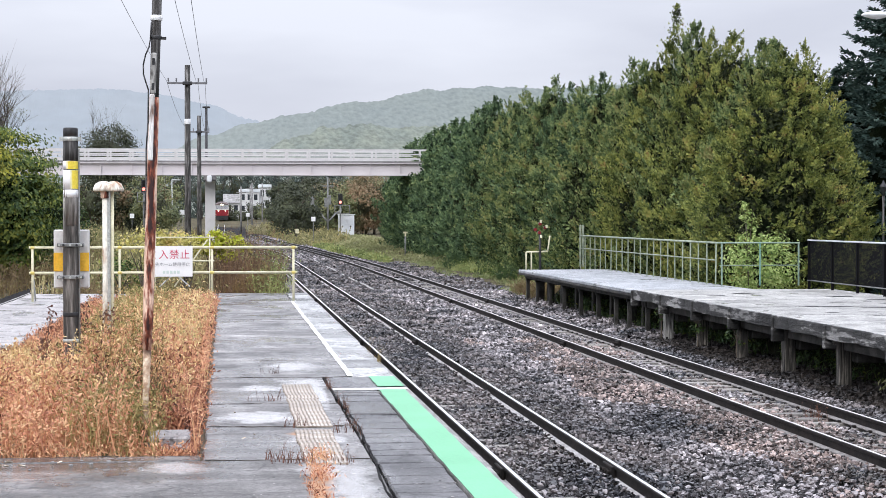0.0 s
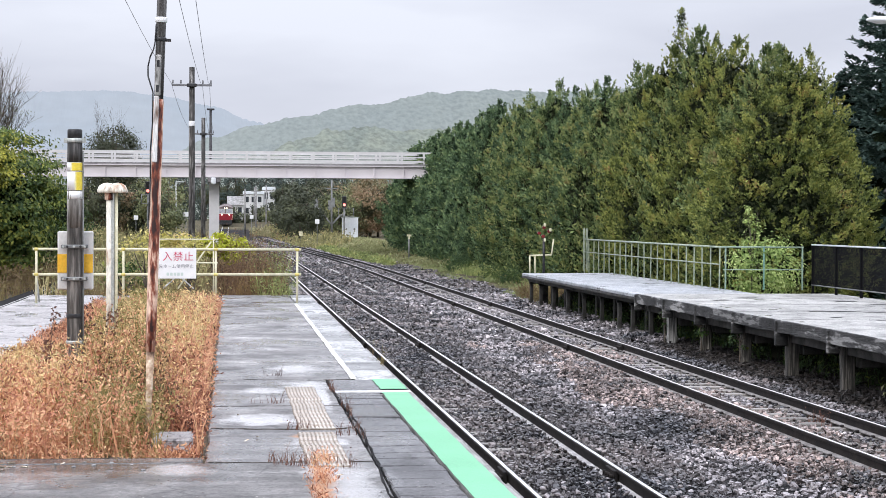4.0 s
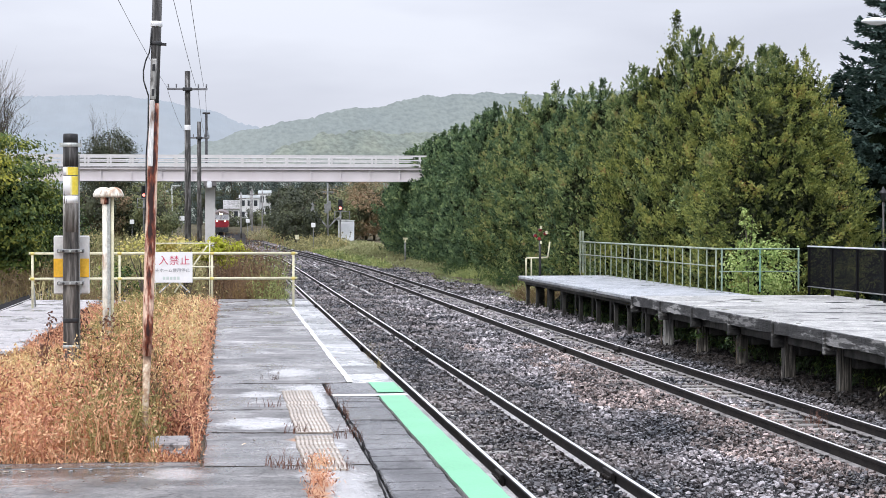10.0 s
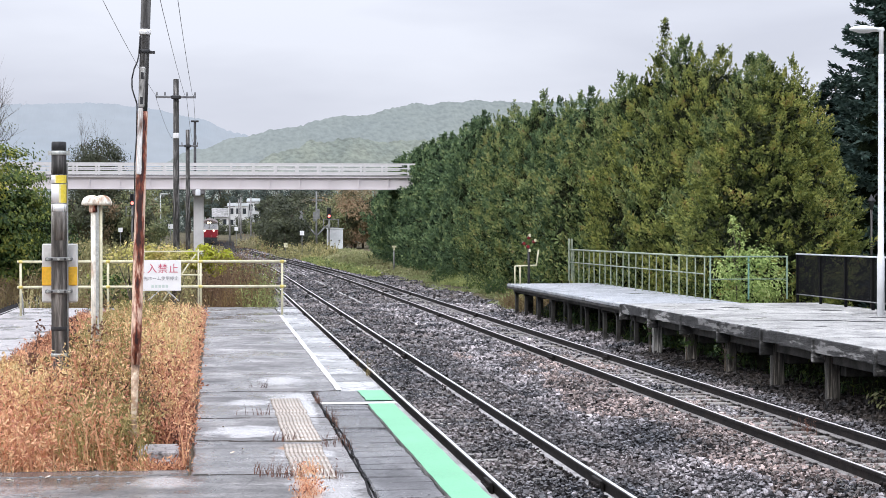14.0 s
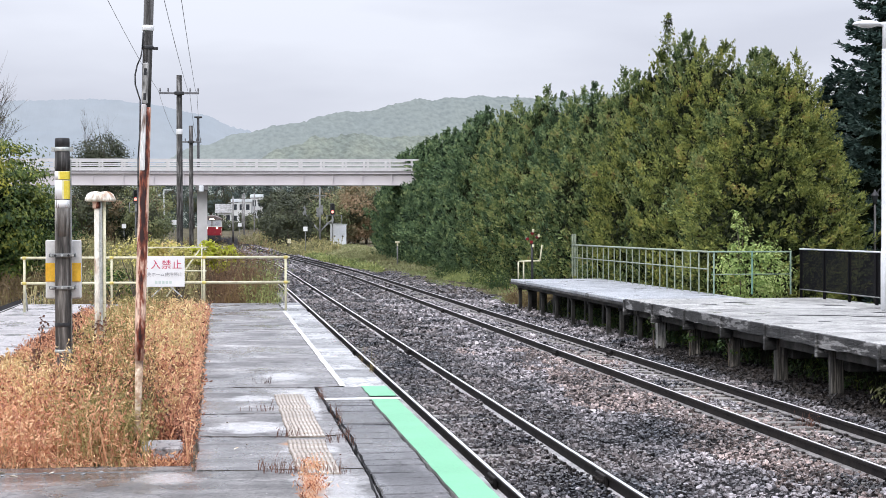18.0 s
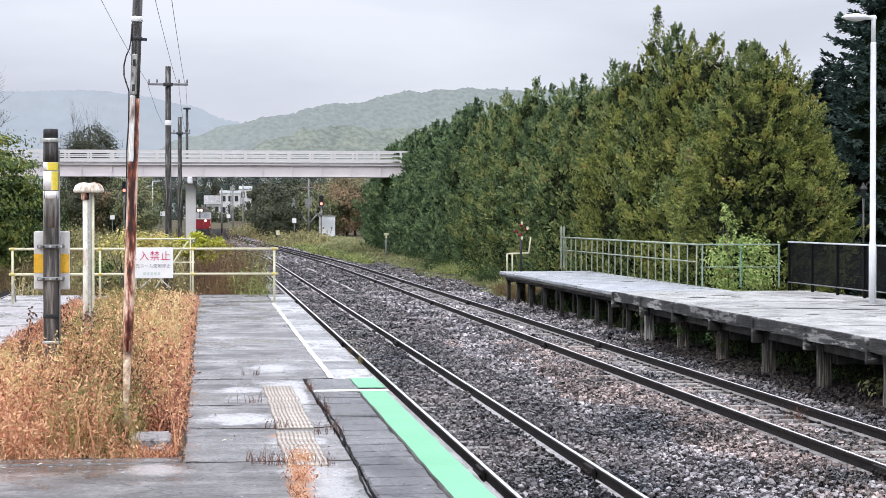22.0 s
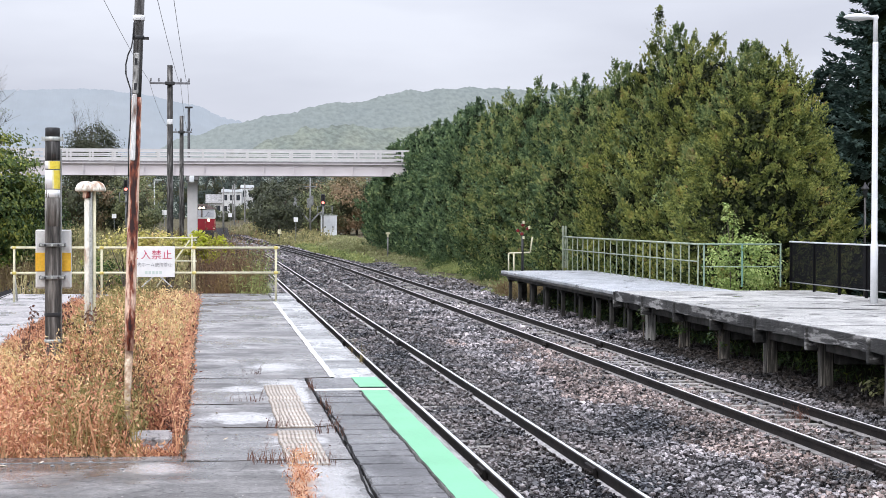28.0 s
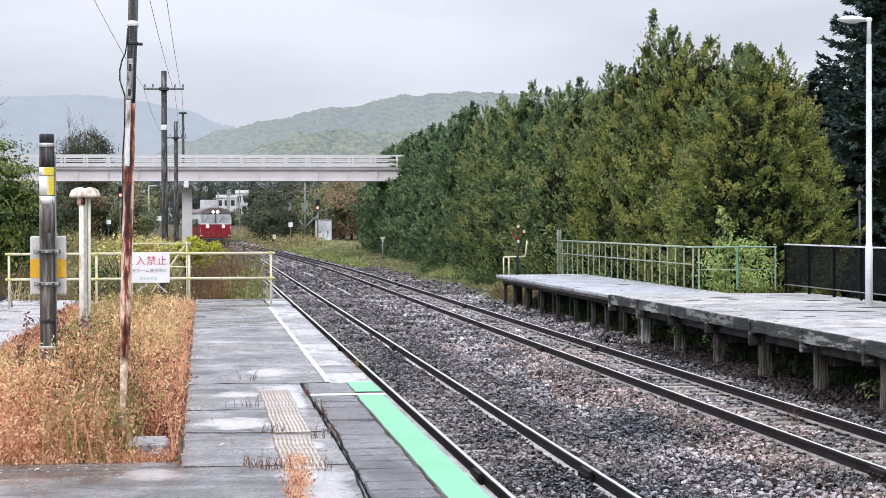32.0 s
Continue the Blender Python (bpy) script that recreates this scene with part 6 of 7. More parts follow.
# ---- barrier fence and sign at the platform end ----
FY = 38.8
fence = thing("barrier_fence", "cream tubular barrier fence with yellow joint fittings", "fence", (0, FY, DECK))
FXS = (-3.8, -2.1, -0.28, 1.34)
for x in FXS:
    bm = B()
    tube(bm, (x, 0, 0), (x, 0, 1.1), 0.024)
    p = part("post", bm, M_CREAM, fence)
    bm = B()
    box(bm, x - 0.05, x + 0.05, -0.05, 0.05, 0, 0.012)
    part("base_plate", bm, M_GALV, fence)
    for z in (0.58, 1.08):
        bm = B()
        tube(bm, (x - 0.04, 0, z), (x + 0.04, 0, z), 0.029)
        tube(bm, (x, 0, z - 0.03), (x, 0, z + 0.03), 0.028)
        part("fitting", bm, M_FITTING, fence)
for z in (0.58, 1.08):
    bm = B()
    tube(bm, (-3.87, 0, z), (1.42, 0, z), 0.025)
    part("rail", bm, M_CREAM, fence)
bm = B()
tube(bm, (-3.8, 0.6, 0.02), (-3.8, 0.0, 0.6), 0.018)
part("brace", bm, M_GALV, fence)
for sx in (-1, 1):
    bm = B()
    tube(bm, (-1.02 + sx * 0.3, 0.02, 0.3), (-1.02 - sx * 0.2, 0.02, 0.75), 0.014)
    part("brace", bm, M_WHITE, fence)
# white trestle barrier behind it
tres = thing("trestle_barrier", "white tubular trestle barrier behind the fence", "barrier", (0, 41.6, DECK))
for a, b in (((-1.6, 0, 1.25), (-0.25, 0, 1.25)), ((-1.6, 0, 0.75), (-0.25, 0, 0.75)), ((-1.1, 0, 0.2), (-0.4, 0, 1.2)), ((-0.35, 0, 0), (-0.35, 0, 1.3)), ((-1.5, 0, 0), (-1.5, 0, 1.3))):
    bm = B()
    tube(bm, a, b, 0.015)
    part("tube", bm, M_CREAM, tres)


def lettering(body, size, x, y, z, material, parent, name, align="CENTER", stretch=1.0):
    cu = bpy.data.curves.new(name, "FONT")
    cu.body, cu.size, cu.align_x, cu.extrude = body, size, align, 0.001
    tmp = new(name, cu)
    me = bpy.data.meshes.new_from_object(tmp)
    bpy.data.objects.remove(tmp)
    me.materials.clear()
    me.materials.append(material)
    ob = part(name, me, None, parent)
    ob.matrix_basis = pose(x, y, z, 90, 0, 0) @ Matrix.Diagonal((stretch, 1, 1, 1))
    return ob


sign = thing("warning_sign", "white no-entry sign board with red and grey lettering", "sign", (-1.19, FY - 0.05, DECK + 0.5))
bm = B()
box(bm, -0.42, 0.525, -0.012, 0.0, 0, 0.61, 0.004)
part("board", bm, M_BAR_WHITE, sign)
for k, ch in enumerate("立入禁止"):
    lettering(ch, 0.2, -0.255 + 0.21 * k - (0.03 if k == 0 else 0), -0.0145, 0.37, M_BAR_RED, sign, "lettering")
lettering("この先ホーム使用停止", 0.086, 0.045, -0.0145, 0.215, M_BAR_GREY, sign, "lettering")
bm = B()
for k in range(5):
    box(bm, -0.06 + 0.07 * k, -0.01 + 0.07 * k, -0.0155, -0.013, 0.06, 0.12)
part("printed_mark", bm, M_BAR_GREEN, sign, "pale green printed mark")

# ---- posts standing in the bed ----
wp = thing("timber_post", "weathered timber post with yellow and white bands", "post", (-1.44, 18.3, DECK - 0.05))
H = 2.57
bm = B()
lathe(bm, [(0.07565, 0), (0.07387, 0.7), (0.07387, 1.2), (0.0712, 1.64), (0.06942, 2.0), (0.06586, H - 0.1)], 18)
for v in bm.verts:
    v.co.x += 0.006 * noise.noise((v.co.x * 20, v.co.y * 20, v.co.z))
part("shaft", bm, M_WOODPOLE, wp)
bm = B()
lathe(bm, [(0.07254, 1.652), (0.07165, 1.8), (0.07075, 1.918)], 18)
part("bleached_sleeve", bm, M_FADED, wp, "bleached grey section below the bands")
bm = B()
lathe(bm, [(0.07521, 0.57), (0.07832, 0.575), (0.07832, 0.595), (0.07521, 0.6)], 18)
part("wire_band", bm, M_GALV, wp)
bm = B()
lathe(bm, [(0.06853, H - 0.1), (0.06853, H - 0.01), (0.0623, H)], 14)
part("cap", bm, M_DARKSTEEL, wp, "black metal cap")
bm = B()
lathe(bm, [(0.07521, 0.81), (0.07698, 0.815), (0.07698, 0.845), (0.07521, 0.85)], 18)
part("wire_band", bm, M_DARKSTEEL, wp)
bm = B()
lathe(bm, [(0.07075, 2.262), (0.06986, 2.35), (0.06871, H - 0.105)], 18)
part("upper_shaft", bm, M_DARKPOLE, wp, "blackened timber above the bands")
for z in (H - 0.125,):
    bm = B()
    lathe(bm, [(0.0712, z), (0.07654, z + 0.005), (0.07654, z + 0.035), (0.0712, z + 0.04)], 14)
    box(bm, -0.1, -0.07, -0.03, 0.03, z, z + 0.04)
    box(bm, 0.07, 0.1, -0.03, 0.03, z, z + 0.04)
    part("clamp", bm, M_GALV, wp)
for z0, z1, a0 in ((1.92, 1.993, 0), (2.0, 2.175, -1.3), (2.182, 2.26, -1.85)):
    bm = B()
    lathe(bm, [(0.07075, z0), (0.07075, z1)], 14)
    band = part("band", bm, M_BAR_WHITE, wp, "white reflective band")
    if a0:
        bm = B()
        ring = [[bm.verts.new((0.0725 * math.cos(a0 + (0.3 - a0) * i / 8), 0.0725 * math.sin(a0 + (0.3 - a0) * i / 8), z)) for i in range(9)] for z in (z0 + 0.002, z1 - 0.002)]
        for i in range(8):
            bm.faces.new((ring[0][i], ring[0][i + 1], ring[1][i + 1], ring[1][i]))
        part("yellow_strip", bm, M_YELLOW, band, "yellow reflective strip")
        bm = B()
        ring = [[bm.verts.new((0.0721 * math.cos(a0 - 0.22 * i / 4), 0.0721 * math.sin(a0 - 0.22 * i / 4), z)) for i in range(5)] for z in (z0 + 0.002, z1 - 0.002)]
        for i in range(4):
            bm.faces.new((ring[0][i + 1], ring[0][i], ring[1][i], ring[1][i + 1]))
        part("faded_strip", bm, M_PALEYELLOW, band, "faded pale yellow edge of the strip")
for sx in (-1, 1):
    bm = B()
    box(bm, sx * 0.104 - 0.06, sx * 0.104 + 0.06, 0.06, 0.15, 1.07, 1.62, 0.012)
    b = part("panel_box", bm, M_PANEL, wp, "pale grey boxed panel")
    bm = B()
    box(bm, sx * 0.104 - 0.059, sx * 0.104 + 0.059, 0.052, 0.06, 1.23, 1.405, 0.002)
    part("yellow_patch", bm, M_ORANGE, b)
for z in (1.16, 1.46):
    bm = B()
    box(bm, -0.12, 0.12, -0.09, -0.075, z, z + 0.035, 0.006)
    box(bm, -0.12, -0.105, -0.09, 0.08, z, z + 0.035, 0.006)
    box(bm, 0.105, 0.12, -0.09, 0.08, z, z + 0.035, 0.006)
    st = part("strap", bm, M_OLDGALV, wp, "grimy steel mounting strap")
    for x in (-0.1, -0.06, 0.0, 0.06, 0.1):
        bm = B()
        tube(bm, (x, -0.105, z + 0.017), (x, -0.0905, z + 0.017), 0.012, n=6)
        part("bolt", bm, M_DARKSTEEL if x in (-0.06, 0.06) else M_GALV, st)
bm = B()
tube(bm, (0.082, -0.02, 0), (0.078, -0.02, H - 0.2), 0.007, n=6)
part("conduit", bm, M_OLDGALV, wp)

mp = thing("mushroom_post", "peeling white double post with rusty domed caps", "post", (-1.195, 20.0, DECK - 0.05))
bm = B()
tube(bm, (-0.034, 0, 0), (-0.034, 0, 2.05), 0.027, n=12)
part("pipe", bm, M_OLDWHITE, mp)
bm = B()
tube(bm, (0.038, 0.02, 0), (0.038, 0.02, 2.03), 0.0175, n=12)
part("pipe", bm, M_CREAM, mp, "cream pipe with yellowed foot")
bm = B()
box(bm, -0.01, 0.02, -0.01, 0.02, 0.1, 2.0)
part("web", bm, M_GALV, mp)
for x, r in ((-0.05, 0.105), (0.055, 0.1)):
    bm = B()
    lathe(bm, [(r * 0.85, 2.0), (r, 2.01), (r, 2.03), (r * 0.8, 2.075), (r * 0.4, 2.1), (0.01, 2.105)], 16, (x, 0, 0))
    part("cap", bm, M_OLDWHITE, mp, "rust-edged domed cap")
bm = B()
lathe(bm, [(0.042, 1.93), (0.042, 2.0)], 12, (-0.036, 0, 0))
part("collar", bm, M_RUST, mp)

rp = thing("rusty_pole", "leaning rusted steel pole with wire loops", "pole", (-0.62, 14.2, DECK - 0.02))
rp.matrix_basis = pose(-0.596, 14.2, DECK - 0.02, 0, 1.75, 0)
bm = B()
lathe(bm, [(0.031, 0.74), (0.038, 0.98), (0.039, 1.4), (0.037, 2.55), (0.034, 2.58)], 12)
part("shaft", bm, M_RUST, rp, "rust-red lower shaft with peeling white paint")
bm = B()
lathe(bm, [(0.022, 0), (0.024, 0.45), (0.03, 0.739)], 12)
part("foot", bm, M_FOOT, rp, "cream flaked foot of the pole")
bm = B()
lathe(bm, [(0.033, 2.581), (0.035, 3.0), (0.037, 4.2)], 12)
part("upper_shaft", bm, M_DARKPOLE, rp, "dark weathered upper shaft")
bm = B()
box(bm, -0.032, 0.004, -0.044, -0.024, 2.12, 2.6, 0.006)
part("white_strip", bm, M_FLAKED, rp, "flaking white painted strip")
bm = B()
box(bm, -0.03, 0.012, -0.046, -0.024, 2.602, 2.9, 0.008)
part("grey_strip", bm, M_STRIP, rp, "grey weathered cable cover")
for z in (2.66, 2.84):
    bm = B()
    box(bm, -0.02, 0.0, -0.0485, -0.0462, z - 0.03, z + 0.02, 0.001)
    part("slot", bm, M_DARKSTEEL, rp)
bm = B()
lathe(bm, [(0.039, 3.135), (0.043, 3.137), (0.043, 3.172), (0.039, 3.175)], 12)
part("insulator", bm, M_BAR_WHITE, rp, "white porcelain band")
for z in (3.0,):
    bm = B()
    lathe(bm, [(0.038, z), (0.042, z + 0.005), (0.042, z + 0.025), (0.038, z + 0.03)], 12)
    box(bm, 0.035, 0.075, -0.01, 0.01, z, z + 0.02)
    part("clamp", bm, M_DARKSTEEL, rp)
bm = B()
poly_tube(bm, [(-0.034, -0.03, 3.12), (-0.038, -0.03, 3.0), (-0.046, -0.035, 2.94), (-0.07, -0.04, 2.88), (-0.083, -0.04, 2.81), (-0.08, -0.04, 2.74), (-0.06, -0.04, 2.68), (-0.042, -0.035, 2.63), (-0.038, -0.03, 2.4), (-0.046, -0.03, 2.2), (-0.04, -0.03, 2.0), (-0.042, -0.03, 1.7)], 0.0055)
part("wire_loop", bm, M_DARKSTEEL, rp, "slack dark cable")

cb = thing("concrete_cover", "low concrete cover block in the corner of the bed", "concrete block", (-0.42, 14.35, DECK - 0.02))
bm = B()
box(bm, -0.15, 0.15, -0.2, 0.3, 0, 0.11, 0.015)
part("lid", bm, M_SIDE, cb)
bm = B()
box(bm, -0.13, 0.13, -0.24, -0.202, 0, 0.05, 0.01)
part("rim", bm, M_PATCH, cb)
rl = random.Random(31)
for k in range(26):
    st = thing("loose_stone", "loose pebble lying on the wet deck", "stone", (rl.uniform(-2.2, 0.1), 13.6 - abs(rl.gauss(0, 0.35)), DECK + 0.004), "loose stones on the deck")
    bm = B()
    bmesh.ops.create_icosphere(bm, subdivisions=1, radius=rl.uniform(0.006, 0.022))
    for v in bm.verts:
        v.co *= rl.uniform(0.7, 1.2)
        v.co.z = max(v.co.z * 0.35, -0.003)
    part("stone", bm, M_CONC, st)

# pale leaves dropped on the wet deck before the bed
FALLEN = []
for k in range(5):
    bm = B()
    rows = [[bm.verts.new((x * w, y, 0.003 * math.sin(60 * y + k) + abs(x) * 0.005 * (1 + k % 3))) for x in (-1, 0, 1)] for y, w in ((-0.024, 0.002), (-0.012, 0.01), (0.0, 0.013), (0.014, 0.009), (0.026, 0.002))]
    for a, b in zip(rows, rows[1:]):
        for i in range(2):
            bm.faces.new((a[i], a[i + 1], b[i + 1], b[i])).smooth = True
    FALLEN.append(link_mesh("blade", bm, M_FALLEN))
for k in range(26):
    lf = thing("fallen_leaf", "pale curled leaf lying on the wet deck", "leaf", (0, 0, 0), "fallen leaves on the deck")
    X, Y = (rl.uniform(-2.3, -1.1), 13.45 - abs(rl.gauss(0, 0.2))) if k < 19 else (rl.uniform(-0.1, 1.3), rl.uniform(12.2, 18))
    lf.matrix_basis = pose(X, Y, DECK + 0.008, rl.uniform(-5, 5), rl.uniform(-5, 5), rl.uniform(0, 360))
    part("blade", FALLEN[k % 5], None, lf)


# ---- railings of the platform across the tracks ----
pr = thing("platform_railing", "pale green steel picket railing along the platform back", "railing", (12.0, 0, DECK))
Y0, Y1 = 46.6, 64.9
for z, r in ((1.05, 0.024), (0.62, 0.016)):
    bm = B()
    tube(bm, (0, Y0, z), (0, Y1, z), r, n=8)
    part("rail", bm, M_GREENRAIL, pr)
bm = B()
box(bm, -0.015, 0.015, -0.015, 0.015, -0.1, 1.04, 0.004)
PICKET = link_mesh("picket", bm, M_GREENRAIL)
k = 0
y = Y0
while y <= Y1:
    o = part("picket", PICKET, None, pr)
    o.matrix_basis = pose(0, y, 0, random.uniform(-0.6, 0.6), random.uniform(-0.6, 0.6), 0)
    y += 0.87
for y in (64.9, 64.4):
    bm = B()
    box(bm, -0.03, 0.03, y - 0.03, y + 0.03, 0, 1.42, 0.005)
    part("end_post", bm, M_GREENRAIL, pr)
M_TEALPOST = mat("teal_painted_steel", (0.12, 0.26, 0.21), (0.2, 0.36, 0.29), 5, 0.5, fine=50, bump=0.15)
gr = thing("platform_railing", "green painted steel railing closing the platform back", "railing", (12.05, 46.2, DECK))
for z in (1.05, 0.5):
    bm = B()
    tube(bm, (-0.06, 0.3 if z > 1 else 0, z), (1.96, 0, z), 0.019 if z > 1 else 0.011, n=8)
    part("rail", bm, M_TEALRAIL, gr)
for x in (0.0, 0.96, 1.93):
    bm = B()
    box(bm, x - 0.018, x + 0.018, -0.018, 0.018, 0, 1.06, 0.005)
    part("post", bm, M_TEALPOST if x == 0.96 else M_TEALRAIL, gr)

M_MESH = bpy.data.materials.new("black_wire_mesh")
M_MESH.use_nodes = True
mn, ml = M_MESH.node_tree.nodes, M_MESH.node_tree.links
mn["Principled BSDF"].inputs["Base Color"].default_value = (0.005, 0.005, 0.006, 1)
mn["Principled BSDF"].inputs["Roughness"].default_value = 0.9
mn["Principled BSDF"].inputs["Specular IOR Level"].default_value = 0.1
bf = thing("mesh_fence", "black wire-mesh fence with pale top rail", "fence", (13.85, 0, DECK))
ys = [44.9 - 1.78 * i for i in range(12)]
for y in ys:
    bm = B()
    box(bm, -0.03, 0.03, y - 0.03, y + 0.03, -0.1, 1.12, 0.006)
    part("post", bm, M_MESH, bf)
for z, r, m in ((1.13, 0.019, M_WHITESTEEL), (0.17, 0.014, M_OLDGALV)):
    bm = B()
    tube(bm, (-0.02, ys[0] + 0.05, z), (-0.02, ys[-1], z), r, n=8)
    part("rail", bm, m, bf)
for a, b in zip(ys, ys[1:]):
    V = []
    for i in range(62):
        y = a - 0.03 + (b - a + 0.06) * i / 61
        V.append([(0.0, y - 0.0118, 0.18), (0.0, y + 0.0118, 0.18), (0.0, y + 0.0118, 1.12), (0.0, y - 0.0118, 1.12)])
    for i in range(8):
        z = 0.2 + 0.13 * i
        V.append([(0.004, a, z - 0.003), (0.004, b, z - 0.003), (0.004, b, z + 0.003), (0.004, a, z + 0.003)])
    V = np.array(V).reshape(-1, 3)
    part("mesh_panel", raw_mesh("mesh_panel", V, np.arange(len(V)).reshape(-1, 4), M_MESH), None, bf)

lp = thing("platform_lamp", "white tapered platform lamp post with side arm", "street lamp", (13.12, 37.03, DECK))
bm = B()
lathe(bm, [(0.075, 0), (0.075, 1.15), (0.06, 1.25), (0.056, 5.14), (0.054, 5.18)], 14)
part("column", bm, M_WHITESTEEL, lp)
bm = B()
lathe(bm, [(0.046, 5.18), (0.045, 5.68), (0.0451, 5.72)], 14)
box(bm, -0.28, 0.06, -0.04, 0.04, 5.63, 5.71, 0.02)
part("arm", bm, M_WHITESTEEL, lp)
bm = B()
lathe(bm, [(0.1, -0.06), (0.2, -0.03), (0.3, 0.0), (0.29, 0.03), (0.2, 0.07), (0.05, 0.09)], 18)
for v in bm.verts:
    v.co.y *= 0.55
    v.co += Vector((-0.36, 0, 5.66))
part("lamp_head", bm, M_WHITESTEEL, lp, "flat white lamp head")

ln = thing("lantern_post", "old-fashioned dark lantern on a slim post", "lantern", (17.45, 50.0, -0.3))
bm = B()
tube(bm, (0, 0, 0), (0, 0, 3.38), 0.035, 0.03)
part("post", bm, M_DARKPOLE, ln)
bm = B()
lathe(bm, [(0.04, 3.38), (0.09, 3.58), (0.09, 3.6)], 8)
part("glass", bm, M_GLASS, ln)
bm = B()
lathe(bm, [(0.12, 3.6), (0.115, 3.63), (0.04, 3.72), (0.012, 3.79)], 8)
part("roof", bm, M_DARKSTEEL, ln)
bm = B()
poly_tube(bm, [(0.05, 0, 3.62), (0.1, 0, 3.76), (0.16, 0, 3.8), (0.2, 0, 3.72), (0.2, 0, 0.2)], 0.018)
part("bracket", bm, M_DARKSTEEL, ln)

# red lamp stand and short rail at the far platform end
rs = thing("lamp_stand", "small stand with red warning lamps at the platform end", "signal", (10.0, 61.2, DECK - 0.02))
bm = B()
tube(bm, (0, 0, 0), (0, 0, 1.25), 0.04)
part("post", bm, M_DARKSTEEL, rs)
M_REDLENS = mat("red_lens", (0.11, 0.01, 0.01), (0.2, 0.015, 0.015), 5, 0.25, bump=0)
for x, z in ((-0.16, 1.3), (0.16, 1.36), (0.0, 1.48), (-0.03, 1.2)):
    bm = B()
    tube(bm, (x, -0.08, z), (x, 0.06, z), 0.052, n=12)
    part("lamp", bm, M_REDLENS, rs, "dark red lens")
for x, z in ((0.02, 1.56), (0.2, 1.4), (0.02, 1.08)):
    bm = B()
    box(bm, x - 0.035, x + 0.035, -0.1, -0.05, z - 0.05, z + 0.05, 0.01)
    part("bracket", bm, M_CREAM, rs)
bm = B()
poly_tube(bm, [(-0.45, 0, 0), (-0.45, 0, 0.58), (0.25, 0, 0.6), (0.32, 0, 1.1)], 0.025)
tube(bm, (-0.28, 0, 0), (-0.28, 0, 0.58), 0.025)
part("guard_rail", bm, M_CREAM, rs, "cream guard rail")

mk = thing("marker_post", "slim trackside marker post with cream plate", "post", (11.75, 127, -0.32))
bm = B()
tube(bm, (0, 0, 0), (0, 0, 1.78), 0.05)
part("shaft", bm, M_OLDGALV, mk)
bm = B()
box(bm, -0.15, 0.15, -0.09, -0.06, 1.74, 1.86, 0.02)
box(bm, -0.05, 0.05, -0.09, -0.061, 1.55, 1.75)
part("plate", bm, M_CREAM, mk, "small cream marker plate")

# ---- footbridge ----
BY = 140.0
br = thing("overbridge", "pale steel girder bridge over the railway with railings", "bridge", (0, BY, 0))
Z0, Z1 = 5.55, 6.34
X0, X1 = -26.0, 26.0
bm = B()
box(bm, X0, X1, -0.08, 0.08, Z0, Z1)
part("girder", bm, M_BRIDGE, br, "pale lilac-grey plate girder")
for za, zb in ((Z0 - 0.05, Z0 - 0.001), (Z1 + 0.001, Z1 + 0.06)):
    bm = B()
    box(bm, X0, X1, -0.28, 0.2, za, zb)
    part("flange", bm, M_BRIDGE, br)
bm = B()
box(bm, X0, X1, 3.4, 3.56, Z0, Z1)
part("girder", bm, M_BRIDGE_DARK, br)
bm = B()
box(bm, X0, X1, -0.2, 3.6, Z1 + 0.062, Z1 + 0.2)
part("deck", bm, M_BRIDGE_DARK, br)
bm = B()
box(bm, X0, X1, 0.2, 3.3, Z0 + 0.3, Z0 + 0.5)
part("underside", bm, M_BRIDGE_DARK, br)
x = X0
while x < X1:
    bm = B()
    box(bm, x - 0.03, x + 0.03, -0.24, -0.081, Z0, Z1)
    part("stiffener", bm, M_BRIDGE, br)
    x += 2.14
bm = B()
box(bm, -0.07, 0.07, -0.06, 0.06, 0, 0.87)
RPOST = link_mesh("railing_post", bm, M_BRIDGE_RAIL)
for yy in (-0.1, 3.5):
    x = X0
    while x < X1:
        o = part("railing_post", RPOST, None, br)
        o.location = (x, yy, Z1 + 0.2)
        x += 1.6
    for z, hh in ((Z1 + 0.32, 0.14), (Z1 + 0.66, 0.09), (Z1 + 0.95, 0.12)):
        bm = B()
        box(bm, X0, X1, yy - 0.05, yy + 0.05, z, z + hh)
        part("railing_bar", bm, M_BRIDGE_RAIL, br)
for x in (-1.15, 19.5, -20.0):
    bm = B()
    box(bm, x - 0.37, x + 0.37, 1.2, 2.0, -0.5, Z0 - 0.401, 0.03)
    part("pier", bm, M_BRIDGE_RAIL, br)
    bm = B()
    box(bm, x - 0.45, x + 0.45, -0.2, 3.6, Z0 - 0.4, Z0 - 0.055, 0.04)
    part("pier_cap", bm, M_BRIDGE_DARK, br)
    bm = B()
    box(bm, x - 0.22, x + 0.14, -0.5, -0.2, Z0 - 0.55, Z0 - 0.06, 0.06)
    part("bearing_cover", bm, M_WHITESTEEL, br, "white rounded bearing cover")


